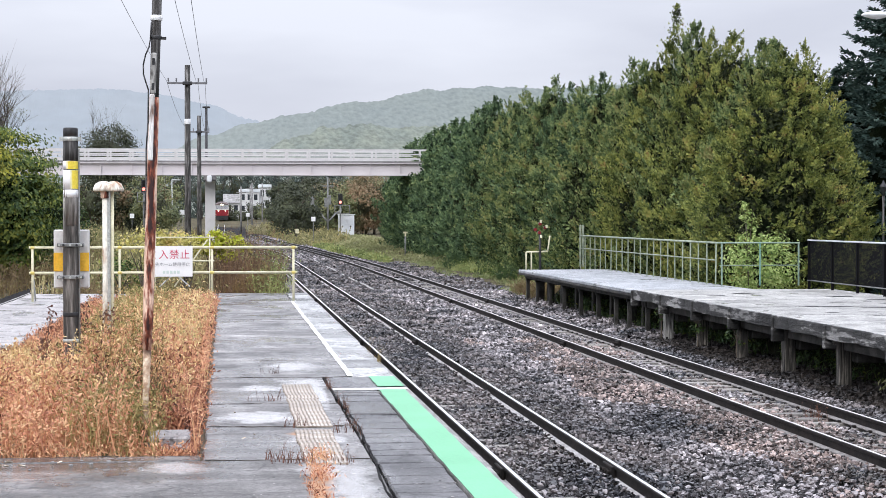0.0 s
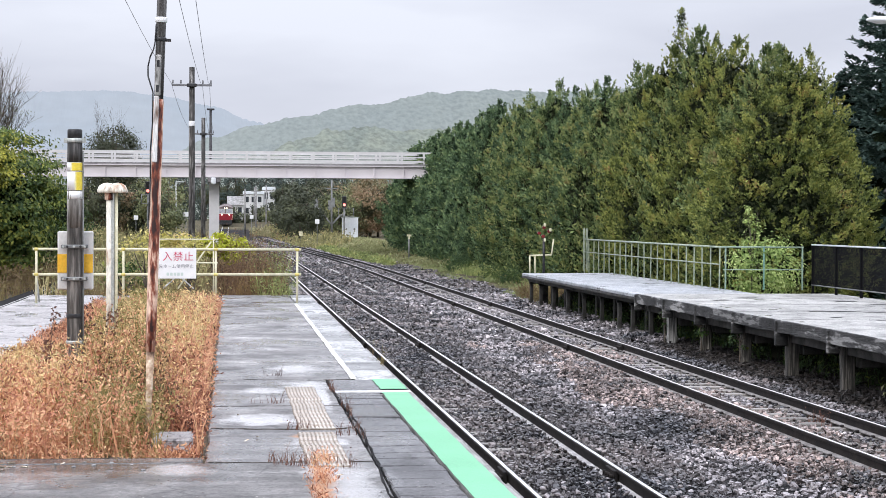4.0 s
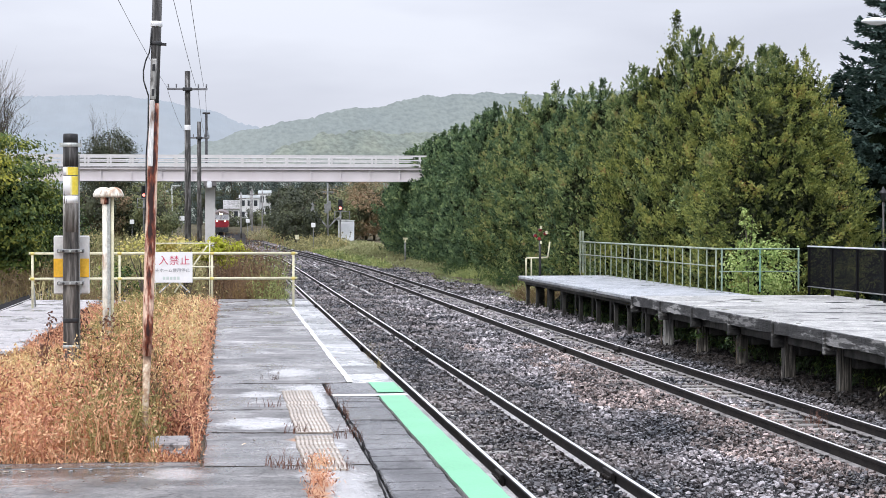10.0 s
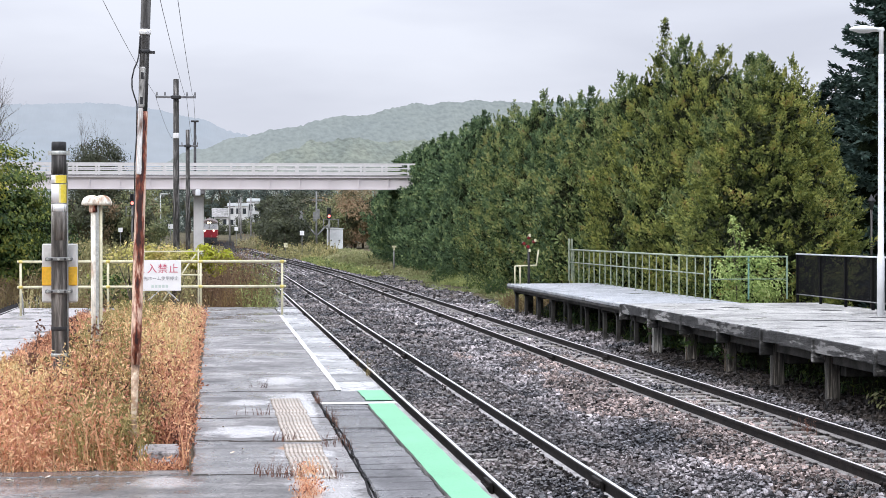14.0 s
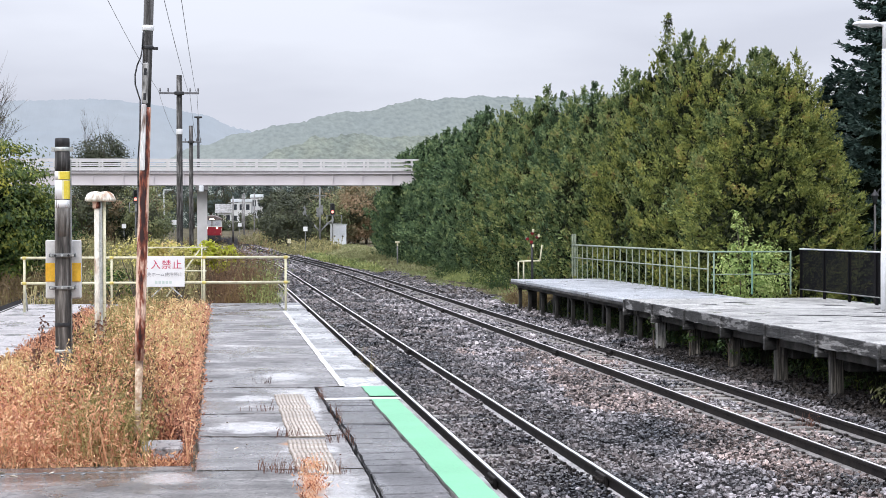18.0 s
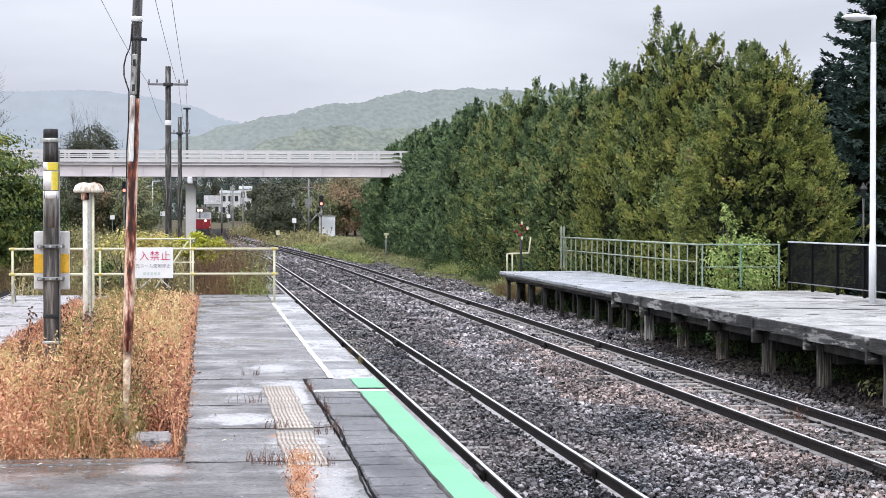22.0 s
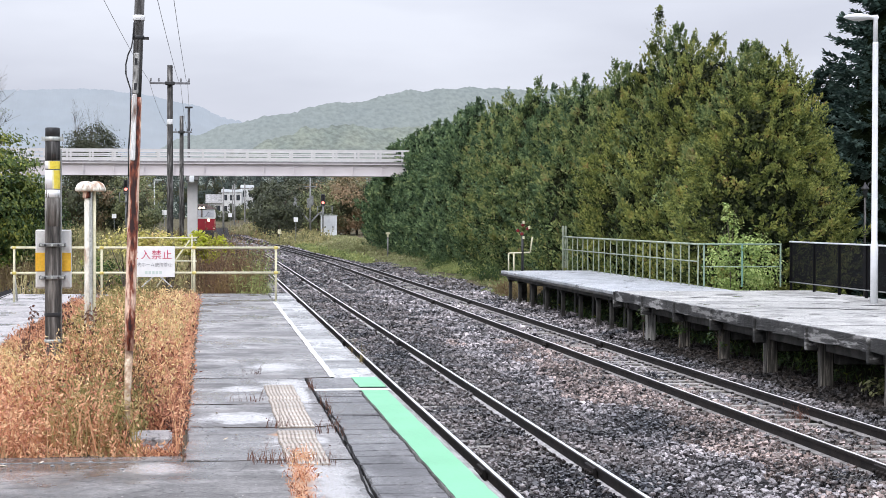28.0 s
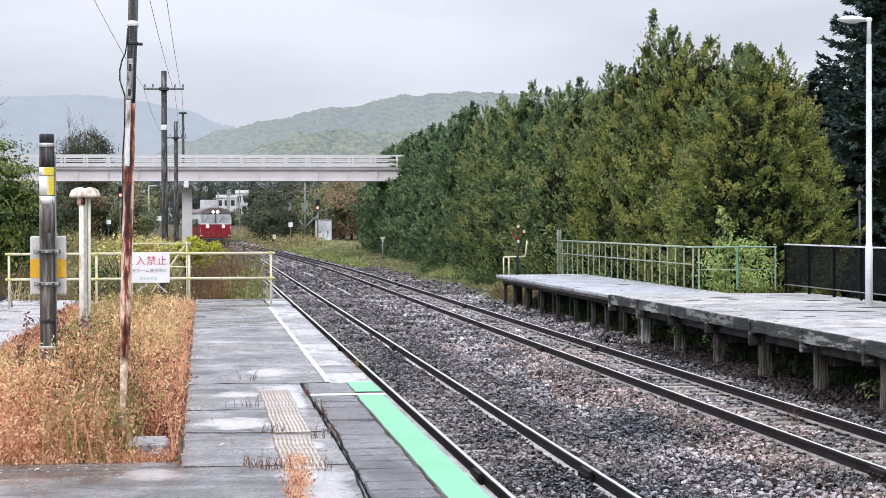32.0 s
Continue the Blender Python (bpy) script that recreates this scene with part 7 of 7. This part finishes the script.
# ---- line poles and wires ----
def line_pole(x, y, H, r, arm, label, arm_z=0.62):
    p = thing("utility_pole", label, "utility pole", (x, y, -0.4), "poles along the line")
    bm = B()
    lathe(bm, [(r * 1.15, 0), (r, H * 0.6), (r * 0.9, H)], 12)
    part("shaft", bm, M_LINEPOLE, p)
    bm = B()
    box(bm, -arm, arm, -r - 0.1, -r, H - arm_z - 0.03, H - arm_z + 0.04, 0.01)
    part("crossarm", bm, M_WIRE, p, "grey steel crossarm")
    bm = B()
    box(bm, -r - 0.06, r + 0.06, -r - 0.12, -r + 0.02, H - arm_z - 0.06, H - arm_z + 0.06, 0.02)
    part("clamp", bm, M_DARKSTEEL, p)
    for s in (-0.95, -0.55, 0.55, 0.95):
        bm = B()
        lathe(bm, [(0.015, 0), (0.03, 0.03), (0.022, 0.07), (0.032, 0.1), (0.015, 0.13)], 8, (s * arm, -r - 0.05, H - arm_z + 0.05))
        part("insulator", bm, M_WIRE, p)
    bm = B()
    lathe(bm, [(r * 1.02, H - 2.0), (r * 1.06, H - 1.98), (r * 1.06, H - 1.84), (r * 1.02, H - 1.82)], 12)
    if y < 80:
        part("band", bm, M_BAR_WHITE, p, "white band")
    else:
        bm.free()
    return p


line_pole(-1.29, 66, 8.05, 0.103, 0.67, "weathered timber utility pole with crossarm behind the fence")
line_pole(-1.3, 95, 7.85, 0.105, 0.5, "weathered timber utility pole farther down the line", 0.8)
sp = thing("slim_mast", "slim dark mast with flat lamp head beyond the bridge", "mast", (-1.52, 152, -0.4))
bm = B()
tube(bm, (0, 0, 0), (0, 0, 11.4), 0.14, 0.1)
part("shaft", bm, M_DARKSTEEL, sp)
bm = B()
box(bm, -0.3, 0.3, -0.12, 0.12, 11.4, 11.54, 0.03)
part("head", bm, M_DARKSTEEL, sp)


def wire(a, b, sag, r=0.008, label="thin overhead wire strung between line poles"):
    bm = B()
    a, b = Vector(a), Vector(b)
    pts = []
    for i in range(25):
        t = i / 24
        p = a.lerp(b, t)
        p.z -= sag * 4 * t * (1 - t)
        pts.append(p)
    poly_tube(bm, pts, r, 4)
    return solid("overhead_wire", bm, M_WIRE, label, "wire", "overhead wires")


ARM = 7.1
wire((-1.98, 65.8, ARM), (-2.2, -10, 7.6), 0.5, 0.006)
wire((-1.0, 65.8, ARM), (-1.05, -10, 7.8), 0.5, 0.006)
wire((-0.74, 65.8, ARM), (-0.6, -10, 7.8), 0.5, 0.006)
for s in (-0.64, 0.4, 0.64):
    wire((-1.34 + s, 65.8, ARM), (-1.3 + 0.75 * s, 94.8, 6.75), 0.35, 0.006)

# ---- signals, hut and signs beyond the bridge ----
M_LAMPRED = glow("signal_red", (1.0, 0.22, 0.18), 3.0)


def signal(x, y, z, H, label, ladder=True):
    s = thing("railway_signal", label, "signal", (x, y, z), "colour-light signals")
    bm = B()
    tube(bm, (0, 0, 0), (0, 0, H), 0.09)
    part("mast", bm, M_OLDGALV, s)
    bm = B()
    box(bm, -0.24, 0.24, -0.12, 0.12, H, H + 1.35, 0.08)
    hd = part("head", bm, M_DARKSTEEL, s)
    bm = B()
    tube(bm, (0, -0.14, H + 0.42), (0, -0.12, H + 0.42), 0.15, n=14)
    part("red_lamp", bm, M_LAMPRED, hd, "lit red lamp")
    for k in range(3):
        bm = B()
        lathe(bm, [(0.15, 0), (0.16, 0.01), (0.16, 0.2)], 10)
        bmesh.ops.rotate(bm, cent=(0, 0, 0), matrix=Matrix.Rotation(radians(90), 3, "X"), verts=bm.verts)
        bmesh.ops.delete(bm, geom=[f for f in bm.faces if f.calc_center_median().z < 0.02 or len(f.verts) > 4], context="FACES")
        bmesh.ops.translate(bm, vec=(0, -0.12, H + 0.42 + 0.36 * k), verts=bm.verts)
        part("hood", bm, M_DARKSTEEL, hd)
    bm = B()
    box(bm, -0.6, 1.0, -0.3, 0.6, H - 0.85, H - 0.78)
    part("platform", bm, M_OLDGALV, s)
    for px, py in ((-0.6, -0.3), (1.0, -0.3), (-0.6, 0.6), (1.0, 0.6)):
        bm = B()
        tube(bm, (px, py, H - 0.8), (px, py, H + 0.05), 0.03, n=6)
        part("guard_post", bm, M_OLDGALV, s)
    bm = B()
    poly_tube(bm, [(-0.6, 0.6, H + 0.05), (-0.6, -0.3, H + 0.05), (1.0, -0.3, H + 0.05), (1.0, 0.6, H + 0.05)], 0.03)
    part("guard_bar", bm, M_OLDGALV, s)
    return s


signal(12.35, 210, 0.3, 3.4, "railway signal showing red beside a white hut")
signal(-7.95, 190, 0.2, 4.6, "railway signal showing red beside the woods")
hut = thing("relay_hut", "white relay cabinet beside the signal", "cabinet", (13.1, 212, 0.4))
bm = B()
box(bm, -0.85, 0.85, -0.6, 0.6, 0, 2.3, 0.03)
part("body", bm, M_WHITESTEEL, hut)
bm = B()
box(bm, -0.92, 0.92, -0.68, 0.68, 2.302, 2.4, 0.03)
part("roof", bm, M_GALV, hut)
for x in (-0.42, 0.42):
    bm = B()
    box(bm, x - 0.38, x + 0.38, -0.63, -0.602, 0.12, 2.15, 0.01)
    d = part("door", bm, M_WHITESTEEL, hut)
    bm = B()
    box(bm, x - 0.06, x + 0.06, -0.66, -0.632, 1.0, 1.15, 0.005)
    part("handle", bm, M_DARKSTEEL, d)


def plate_sign(x, y, z, H, w, h, m, label):
    s = thing("trackside_sign", label, "sign", (x, y, z), "small trackside signs")
    bm = B()
    tube(bm, (0, 0, 0), (0, 0, H), 0.03, n=8)
    part("post", bm, M_OLDGALV, s)
    bm = B()
    box(bm, -w / 2, w / 2, -0.07, -0.041, H - h, H, 0.02)
    part("plate", bm, m, s)
    return s


plate_sign(8.2, 183, 0.1, 2.42, 0.4, 0.42, M_BAR_WHITE, "small white square trackside sign")
plate_sign(7.1, 195, -0.2, 1.5, 0.35, 0.45, M_CREAM, "small pale yellow trackside sign among weeds")
plate_sign(-9.8, 205, 0.0, 2.85, 0.46, 0.46, M_BAR_WHITE, "small white square sign beside the side track")
plate_sign(-4.6, 205, 0.0, 3.25, 0.5, 0.5, M_BAR_WHITE, "small white square sign near the poles")
plate_sign(2.6, 235, 0.0, 3.0, 0.46, 0.46, M_BAR_WHITE, "small white square sign before the houses")
yf = thing("signal_bracket", "grey forked steel bracket mast with equipment boxes", "mast", (11.6, 222, 0.3))
bm = B()
tube(bm, (0, 0, 0), (0, 0, 6.8), 0.12, 0.09)
part("mast", bm, M_OLDGALV, yf)
bm = B()
poly_tube(bm, [(-1.7, 0, 3.6), (-0.9, 0, 2.7), (0, 0, 1.6), (0.9, 0, 2.6), (1.6, 0, 3.0)], 0.09)
part("fork", bm, M_OLDGALV, yf)
for x, z, w in ((-1.75, 3.5, 0.2), (-0.15, 3.3, 0.25), (0.2, 3.6, 0.16)):
    bm = B()
    box(bm, x - w, x + w, -0.2, 0.2, z, z + 1.1, 0.03)
    part("equipment_box", bm, M_OLDGALV, yf)
bm = B()
box(bm, -0.7, 0.7, -0.05, 0.05, 5.7, 5.82)
part("crossarm", bm, M_OLDGALV, yf)
sl = thing("street_lamp", "slim grey street lamp before the woods", "street lamp", (-6.2, 225, 0))
bm = B()
tube(bm, (0, 0, 0), (0, 0, 6.8), 0.09, 0.06)
box(bm, 0, 0.9, -0.1, 0.1, 6.7, 6.85, 0.03)
part("column", bm, M_GALV, sl)


# ---- houses in the distance ----
def house(x, y, w, d, h, label, floors=3, cols=5, flat=True):
    b = thing("house", label, "house", (x, y, 0.3), "houses in the distance")
    bm = B()
    box(bm, -w / 2, w / 2, 0, d, -0.5, h)
    part("wall", bm, M_HOUSE, b)
    bm = B()
    if flat:
        box(bm, -w / 2 - 0.2, w / 2 + 0.2, -0.3, d + 0.2, h + 0.01, h + 0.75, 0.06)
    else:
        v = [bm.verts.new(p) for p in ((-w / 2 - 0.5, -0.5, h), (w / 2 + 0.5, -0.5, h), (w / 2 + 0.5, d + 0.5, h), (-w / 2 - 0.5, d + 0.5, h), (-w / 2 - 0.5, d / 2, h + 2.2), (w / 2 + 0.5, d / 2, h + 2.2))]
        for f in ((0, 1, 5, 4), (2, 3, 4, 5), (0, 4, 3), (1, 2, 5), (3, 2, 1, 0)):
            bm.faces.new([v[i] for i in f])
    part("roof", bm, M_HOUSEROOF if flat else M_CONC, b)
    fh = h / floors
    for i in range(floors):
        for j in range(cols):
            cx = -w / 2 + w * (j + 0.5) / cols
            bm = B()
            box(bm, cx - w / cols * 0.28, cx + w / cols * 0.28, -0.06, 0.05, fh * i + fh * 0.3, fh * i + fh * 0.8)
            wdw = part("window", bm, M_GLASS, b)
            bm = B()
            box(bm, cx - w / cols * 0.3, cx + w / cols * 0.3, -0.12, -0.061, fh * i + fh * 0.24, fh * i + fh * 0.3)
            part("sill", bm, M_HOUSE, wdw)
    return b


house(5.6, 470, 4.6, 8, 8.2, "white three-storey house with pale roof far down the line", 3, 3)
house(9.5, 476, 2.8, 8, 9.4, "narrow white house with pale roof far down the line", 3, 2)
house(1.5, 470, 3.4, 9, 5.6, "grey-white house partly behind the train", 2, 2, False)
for k in range(12):
    broad_tree("woodland_tree", "low dark tree before the distant houses", 0.6 + 1.25 * k + rw.uniform(-0.5, 0.5), rw.uniform(405, 440), 0, rw.uniform(4.0, 6.4), rw.uniform(1.5, 2.4), 900, 0.35, (L_WOODS_DARK, L_WOODS_OLIVE)[k % 2], 460 + k, group="trees round the houses", low=0.0, heart=0.45)
for k in range(26):
    x = rw.uniform(-14, 42)
    broad_tree("woodland_tree", "dark distant tree round the houses", -16 + 58 * k / 25.0, rw.uniform(540, 620), 0, rw.uniform(17, 21), rw.uniform(3.5, 5), 1100, 0.6, L_FARWOODS, 400 + k, group="trees round the houses", low=0.0, heart=0.45)
for k in range(7):
    x = 11.5 + rw.uniform(0, 14)
    broad_tree("woodland_tree", "dark tree between the signal and the houses", x, rw.uniform(300, 340), 0, rw.uniform(9, 11.5), rw.uniform(3, 4), 1800, 0.4, L_WOODS_DARK, 440 + k, group="trees round the houses", low=0.0, heart=0.45)
for k, (x, y, H, R) in enumerate(((8.2, 296, 8.3, 2.3), (10.3, 300, 9.2, 2.9), (13.0, 296, 8.8, 2.7), (9.2, 286, 6.0, 2.4), (12.0, 284, 6.4, 2.6), (15.5, 300, 8.6, 2.6))):
    broad_tree("woodland_tree", "broad dark round-headed tree beside the houses", x, y, 0.2, H, R, 4400, 0.34, L_WOODS_DARK, 480 + k, group="trees round the houses", low=0.0, heart=0.45, clump=120, spreadr=0.17)
for k, (x, y, H) in enumerate(((2.3, 300, 7.2), (4.4, 330, 8.2), (6.5, 350, 8.6), (5.2, 420, 9.5))):
    p = thing("utility_pole", "slim distant utility pole by the houses", "utility pole", (x, y, 0), "distant poles")
    bm = B()
    tube(bm, (0, 0, 0), (0, 0, H), 0.16, 0.12, 8)
    part("shaft", bm, M_CONC, p)
    bm = B()
    box(bm, -0.8, 0.8, -0.08, 0.08, H - 1.0, H - 0.86)
    part("crossarm", bm, M_CONC, p)


# ---- hills ----
def hill(name, label, y, pts, m, seed, rough, depth):
    """A wooded ridge whose crest follows a few heights, sloping towards the line."""
    bm = B()
    n = 1100
    x0, x1 = pts[0][0], pts[-1][0]
    crest, mid, foot = [], [], []
    for i in range(n + 1):
        x = x0 + (x1 - x0) * i / n
        for (ax, az), (bx, bz) in zip(pts, pts[1:]):
            if ax <= x <= bx:
                z = az + (bz - az) * smooth01((x - ax) / (bx - ax))
                break
        z += rough * (noise.noise((x * 0.012, seed, 0)) + 0.6 * noise.noise((x * 0.05, seed, 1)) + 0.5 * noise.noise((x * 0.13, seed, 2)) + 0.4 * noise.noise((x * 0.3, seed, 4)))
        crest.append(bm.verts.new((x, y, z)))
        mid.append(bm.verts.new((x, y - depth * 0.5, z * 0.55 + rough * noise.noise((x * 0.02, seed, 5)))))
        foot.append(bm.verts.new((x, y - depth, -2)))
    for a, b in ((foot, mid), (mid, crest)):
        for i in range(n):
            bm.faces.new((a[i], a[i + 1], b[i + 1], b[i])).smooth = True
    return solid(name, bm, m, label, "hill", kind="structure")


# Haze is painted in: glowing colours, paler and bluer with distance.
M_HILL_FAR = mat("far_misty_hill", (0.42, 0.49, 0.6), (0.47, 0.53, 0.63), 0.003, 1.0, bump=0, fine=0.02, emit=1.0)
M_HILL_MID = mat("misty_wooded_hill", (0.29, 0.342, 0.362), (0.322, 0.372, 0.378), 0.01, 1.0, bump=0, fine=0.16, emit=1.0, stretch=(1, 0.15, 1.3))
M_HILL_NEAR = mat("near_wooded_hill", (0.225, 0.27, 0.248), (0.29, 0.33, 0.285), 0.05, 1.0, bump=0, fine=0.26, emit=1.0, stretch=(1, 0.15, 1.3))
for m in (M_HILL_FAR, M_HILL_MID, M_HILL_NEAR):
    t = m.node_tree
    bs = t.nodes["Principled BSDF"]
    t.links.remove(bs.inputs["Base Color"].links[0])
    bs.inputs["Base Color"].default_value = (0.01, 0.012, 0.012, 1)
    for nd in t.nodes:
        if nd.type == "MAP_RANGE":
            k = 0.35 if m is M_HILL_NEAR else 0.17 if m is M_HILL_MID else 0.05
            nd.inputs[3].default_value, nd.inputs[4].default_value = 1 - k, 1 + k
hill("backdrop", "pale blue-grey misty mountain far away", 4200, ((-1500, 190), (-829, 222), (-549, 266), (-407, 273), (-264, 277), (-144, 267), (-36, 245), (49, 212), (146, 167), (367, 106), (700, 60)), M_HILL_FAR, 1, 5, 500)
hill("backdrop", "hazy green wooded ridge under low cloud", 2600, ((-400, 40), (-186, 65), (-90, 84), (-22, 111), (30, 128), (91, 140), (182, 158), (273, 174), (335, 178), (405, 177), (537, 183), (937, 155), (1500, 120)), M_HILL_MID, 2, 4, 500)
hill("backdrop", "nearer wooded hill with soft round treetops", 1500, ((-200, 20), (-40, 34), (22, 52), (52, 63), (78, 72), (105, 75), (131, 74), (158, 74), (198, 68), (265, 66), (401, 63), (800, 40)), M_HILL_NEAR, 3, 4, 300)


# ---- train ----
M_LAMP = glow("train_headlamp", (1.0, 0.86, 0.66), 5.0)


def train_car(front, label):
    c = thing("train_car", label, "train", group="diesel train")
    L, W = 20.0, 1.43
    bm = B()
    box(bm, -W, W, -L / 2, L / 2, 1.15, 2.4, 0.06, seg=2)
    part("lower_body", bm, M_RED, c, "dark red lower body")
    bm = B()
    prof = [(-W, 2.402), (-W, 2.9), (-W + 0.12, 3.4), (-0.9, 3.62), (0.9, 3.62), (W - 0.12, 3.4), (W, 2.9), (W, 2.402)]
    ends = [[bm.verts.new((x, s * (L / 2 - 0.02), z)) for x, z in prof] for s in (-1, 1)]
    k = len(prof)
    for i in range(k):
        bm.faces.new((ends[0][i], ends[0][(i + 1) % k], ends[1][(i + 1) % k], ends[1][i]))
    bm.faces.new(ends[0])
    bm.faces.new(list(reversed(ends[1])))
    bmesh.ops.recalc_face_normals(bm, faces=bm.faces)
    part("upper_body", bm, M_SILVER, c, "grey upper body")
    bm = B()
    prof = [(-1.42, 3.42), (-1.15, 3.6), (-0.45, 3.88), (0.45, 3.88), (1.15, 3.6), (1.42, 3.42)]
    ends = [[bm.verts.new((x, s * (L / 2 + 0.03), z)) for x, z in prof] for s in (-1, 1)]
    for i in range(5):
        bm.faces.new((ends[0][i], ends[0][i + 1], ends[1][i + 1], ends[1][i]))
    bm.faces.new(ends[0])
    bm.faces.new(list(reversed(ends[1])))
    bmesh.ops.recalc_face_normals(bm, faces=bm.faces)
    part("roof", bm, M_ROOF, c)
    for s in (-1, 1):
        for i in range(10):
            y = -7.6 + 1.7 * i
            bm = B()
            box(bm, s * W - 0.02, s * W + 0.02, y - 0.5, y + 0.5, 2.1, 2.85, 0.01)
            part("side_window", bm, M_GLASS, c)
    bm = B()
    box(bm, -1.1, 1.1, -L / 2 + 0.4, L / 2 - 0.4, 0.45, 1.149)
    part("underframe", bm, M_DARKSTEEL, c)
    for y in (-7.8, -5.6, 5.6, 7.8):
        for s in (-1, 1):
            bm = B()
            tube(bm, (s * 0.47, y, 0.43), (s * 0.6, y, 0.43), 0.43, n=20)
            part("wheel", bm, M_DARKSTEEL, c)
    if front:
        f = -L / 2
        for s in (-1, 1):
            bm = B()
            box(bm, s * 0.68 - 0.58, s * 0.68 + 0.58, f - 0.03, f + 0.02, 2.56, 3.26, 0.02)
            part("windscreen", bm, M_WSCREEN, c, "windscreen with its pale reflection painted in")
            bm = B()
            tube(bm, (s * 0.71, f - 0.09, 2.2), (s * 0.71, f - 0.01, 2.2), 0.125, n=14)
            part("headlamp", bm, M_LAMP, c, "lit headlamp")
            bm = B()
            tube(bm, (s * 0.19, f - 0.16, 3.48), (s * 0.19, f - 0.101, 3.48), 0.13, n=14)
            part("roof_lamp", bm, M_LAMP, c, "lit roof headlamp")
        bm = B()
        box(bm, -W + 0.05, W - 0.05, f - 0.04, f + 0.02, 2.36, 2.46, 0.01)
        part("stripe", bm, M_SILVER, c, "pale grey waist stripe")
        bm = B()
        box(bm, -0.07, 0.07, f - 0.045, f + 0.02, 2.5, 3.3, 0.01)
        part("pillar", bm, M_ROOF, c)
        bm = B()
        box(bm, -1.25, 1.25, f - 0.12, f + 0.1, 0.3, 1.14, 0.04)
        part("skirt", bm, M_DARKSTEEL, c, "black snow-plough skirt")
        bm = B()
        box(bm, -0.52, 0.52, f - 0.1, f + 0.3, 3.3, 3.66, 0.08, seg=2)
        part("lamp_housing", bm, M_DARKSTEEL, c, "dark housing of the roof lamps")
        bm = B()
        box(bm, -W - 0.03, W + 0.03, f - 0.14, f + 0.15, 3.38, 3.46, 0.02)
        part("rain_gutter", bm, M_ROOF, c)
        for s in (-1, 1):
            bm = B()
            box(bm, s * 1.25 - 0.1, s * 1.25 + 0.1, f - 0.05, f + 0.02, 1.3, 1.42, 0.02)
            part("step", bm, M_CREAM, c)
            bm = B()
            tube(bm, (s * 1.36, f - 0.05, 1.5), (s * 1.36, f - 0.05, 2.2), 0.02, n=6)
            part("handrail", bm, M_CREAM, c)
            bm = B()
            tube(bm, (s * 0.68 - 0.3, f - 0.06, 2.58), (s * 0.68 + 0.05, f - 0.06, 3.1), 0.018, n=5)
            part("wiper", bm, M_DARKSTEEL, c)
        bm = B()
        box(bm, -0.13, 0.13, f - 0.45, f - 0.121, 0.75, 1.0, 0.03)
        part("coupler", bm, M_DARKSTEEL, c)
    return c


# Pale base colour paints the reflection into the windscreen glass.
M_WSCREEN = mat("windscreen_painted_sheen", (0.36, 0.37, 0.4), (0.52, 0.53, 0.56), 2, 0.1, bump=0, grain=0.05)
CARS = [train_car(True, "red and grey diesel railcar with lit headlamps"), train_car(False, "red and grey second car of the train"), train_car(False, "red and grey third car of the train")]


def motions():
    """The train rolls slowly towards the station along the main track."""
    for i, car in enumerate(CARS):
        rows = []
        for k in range(17):
            t = 2.0 * k
            y = 406 - 7.25 * t + 10.0 + 20.6 * i
            a = (t1_x(y + 7) - t1_x(y - 7)) / 14
            rows.append((t, pose((t1_x(y + 7) + t1_x(y - 7)) / 2, y, (rise(y + 7) + rise(y - 7)) / 2, math.degrees(math.atan((rise(y + 7) - rise(y - 7)) / 14)), 0, -math.degrees(math.atan(a)))))
        walk(car, rows)


motions()
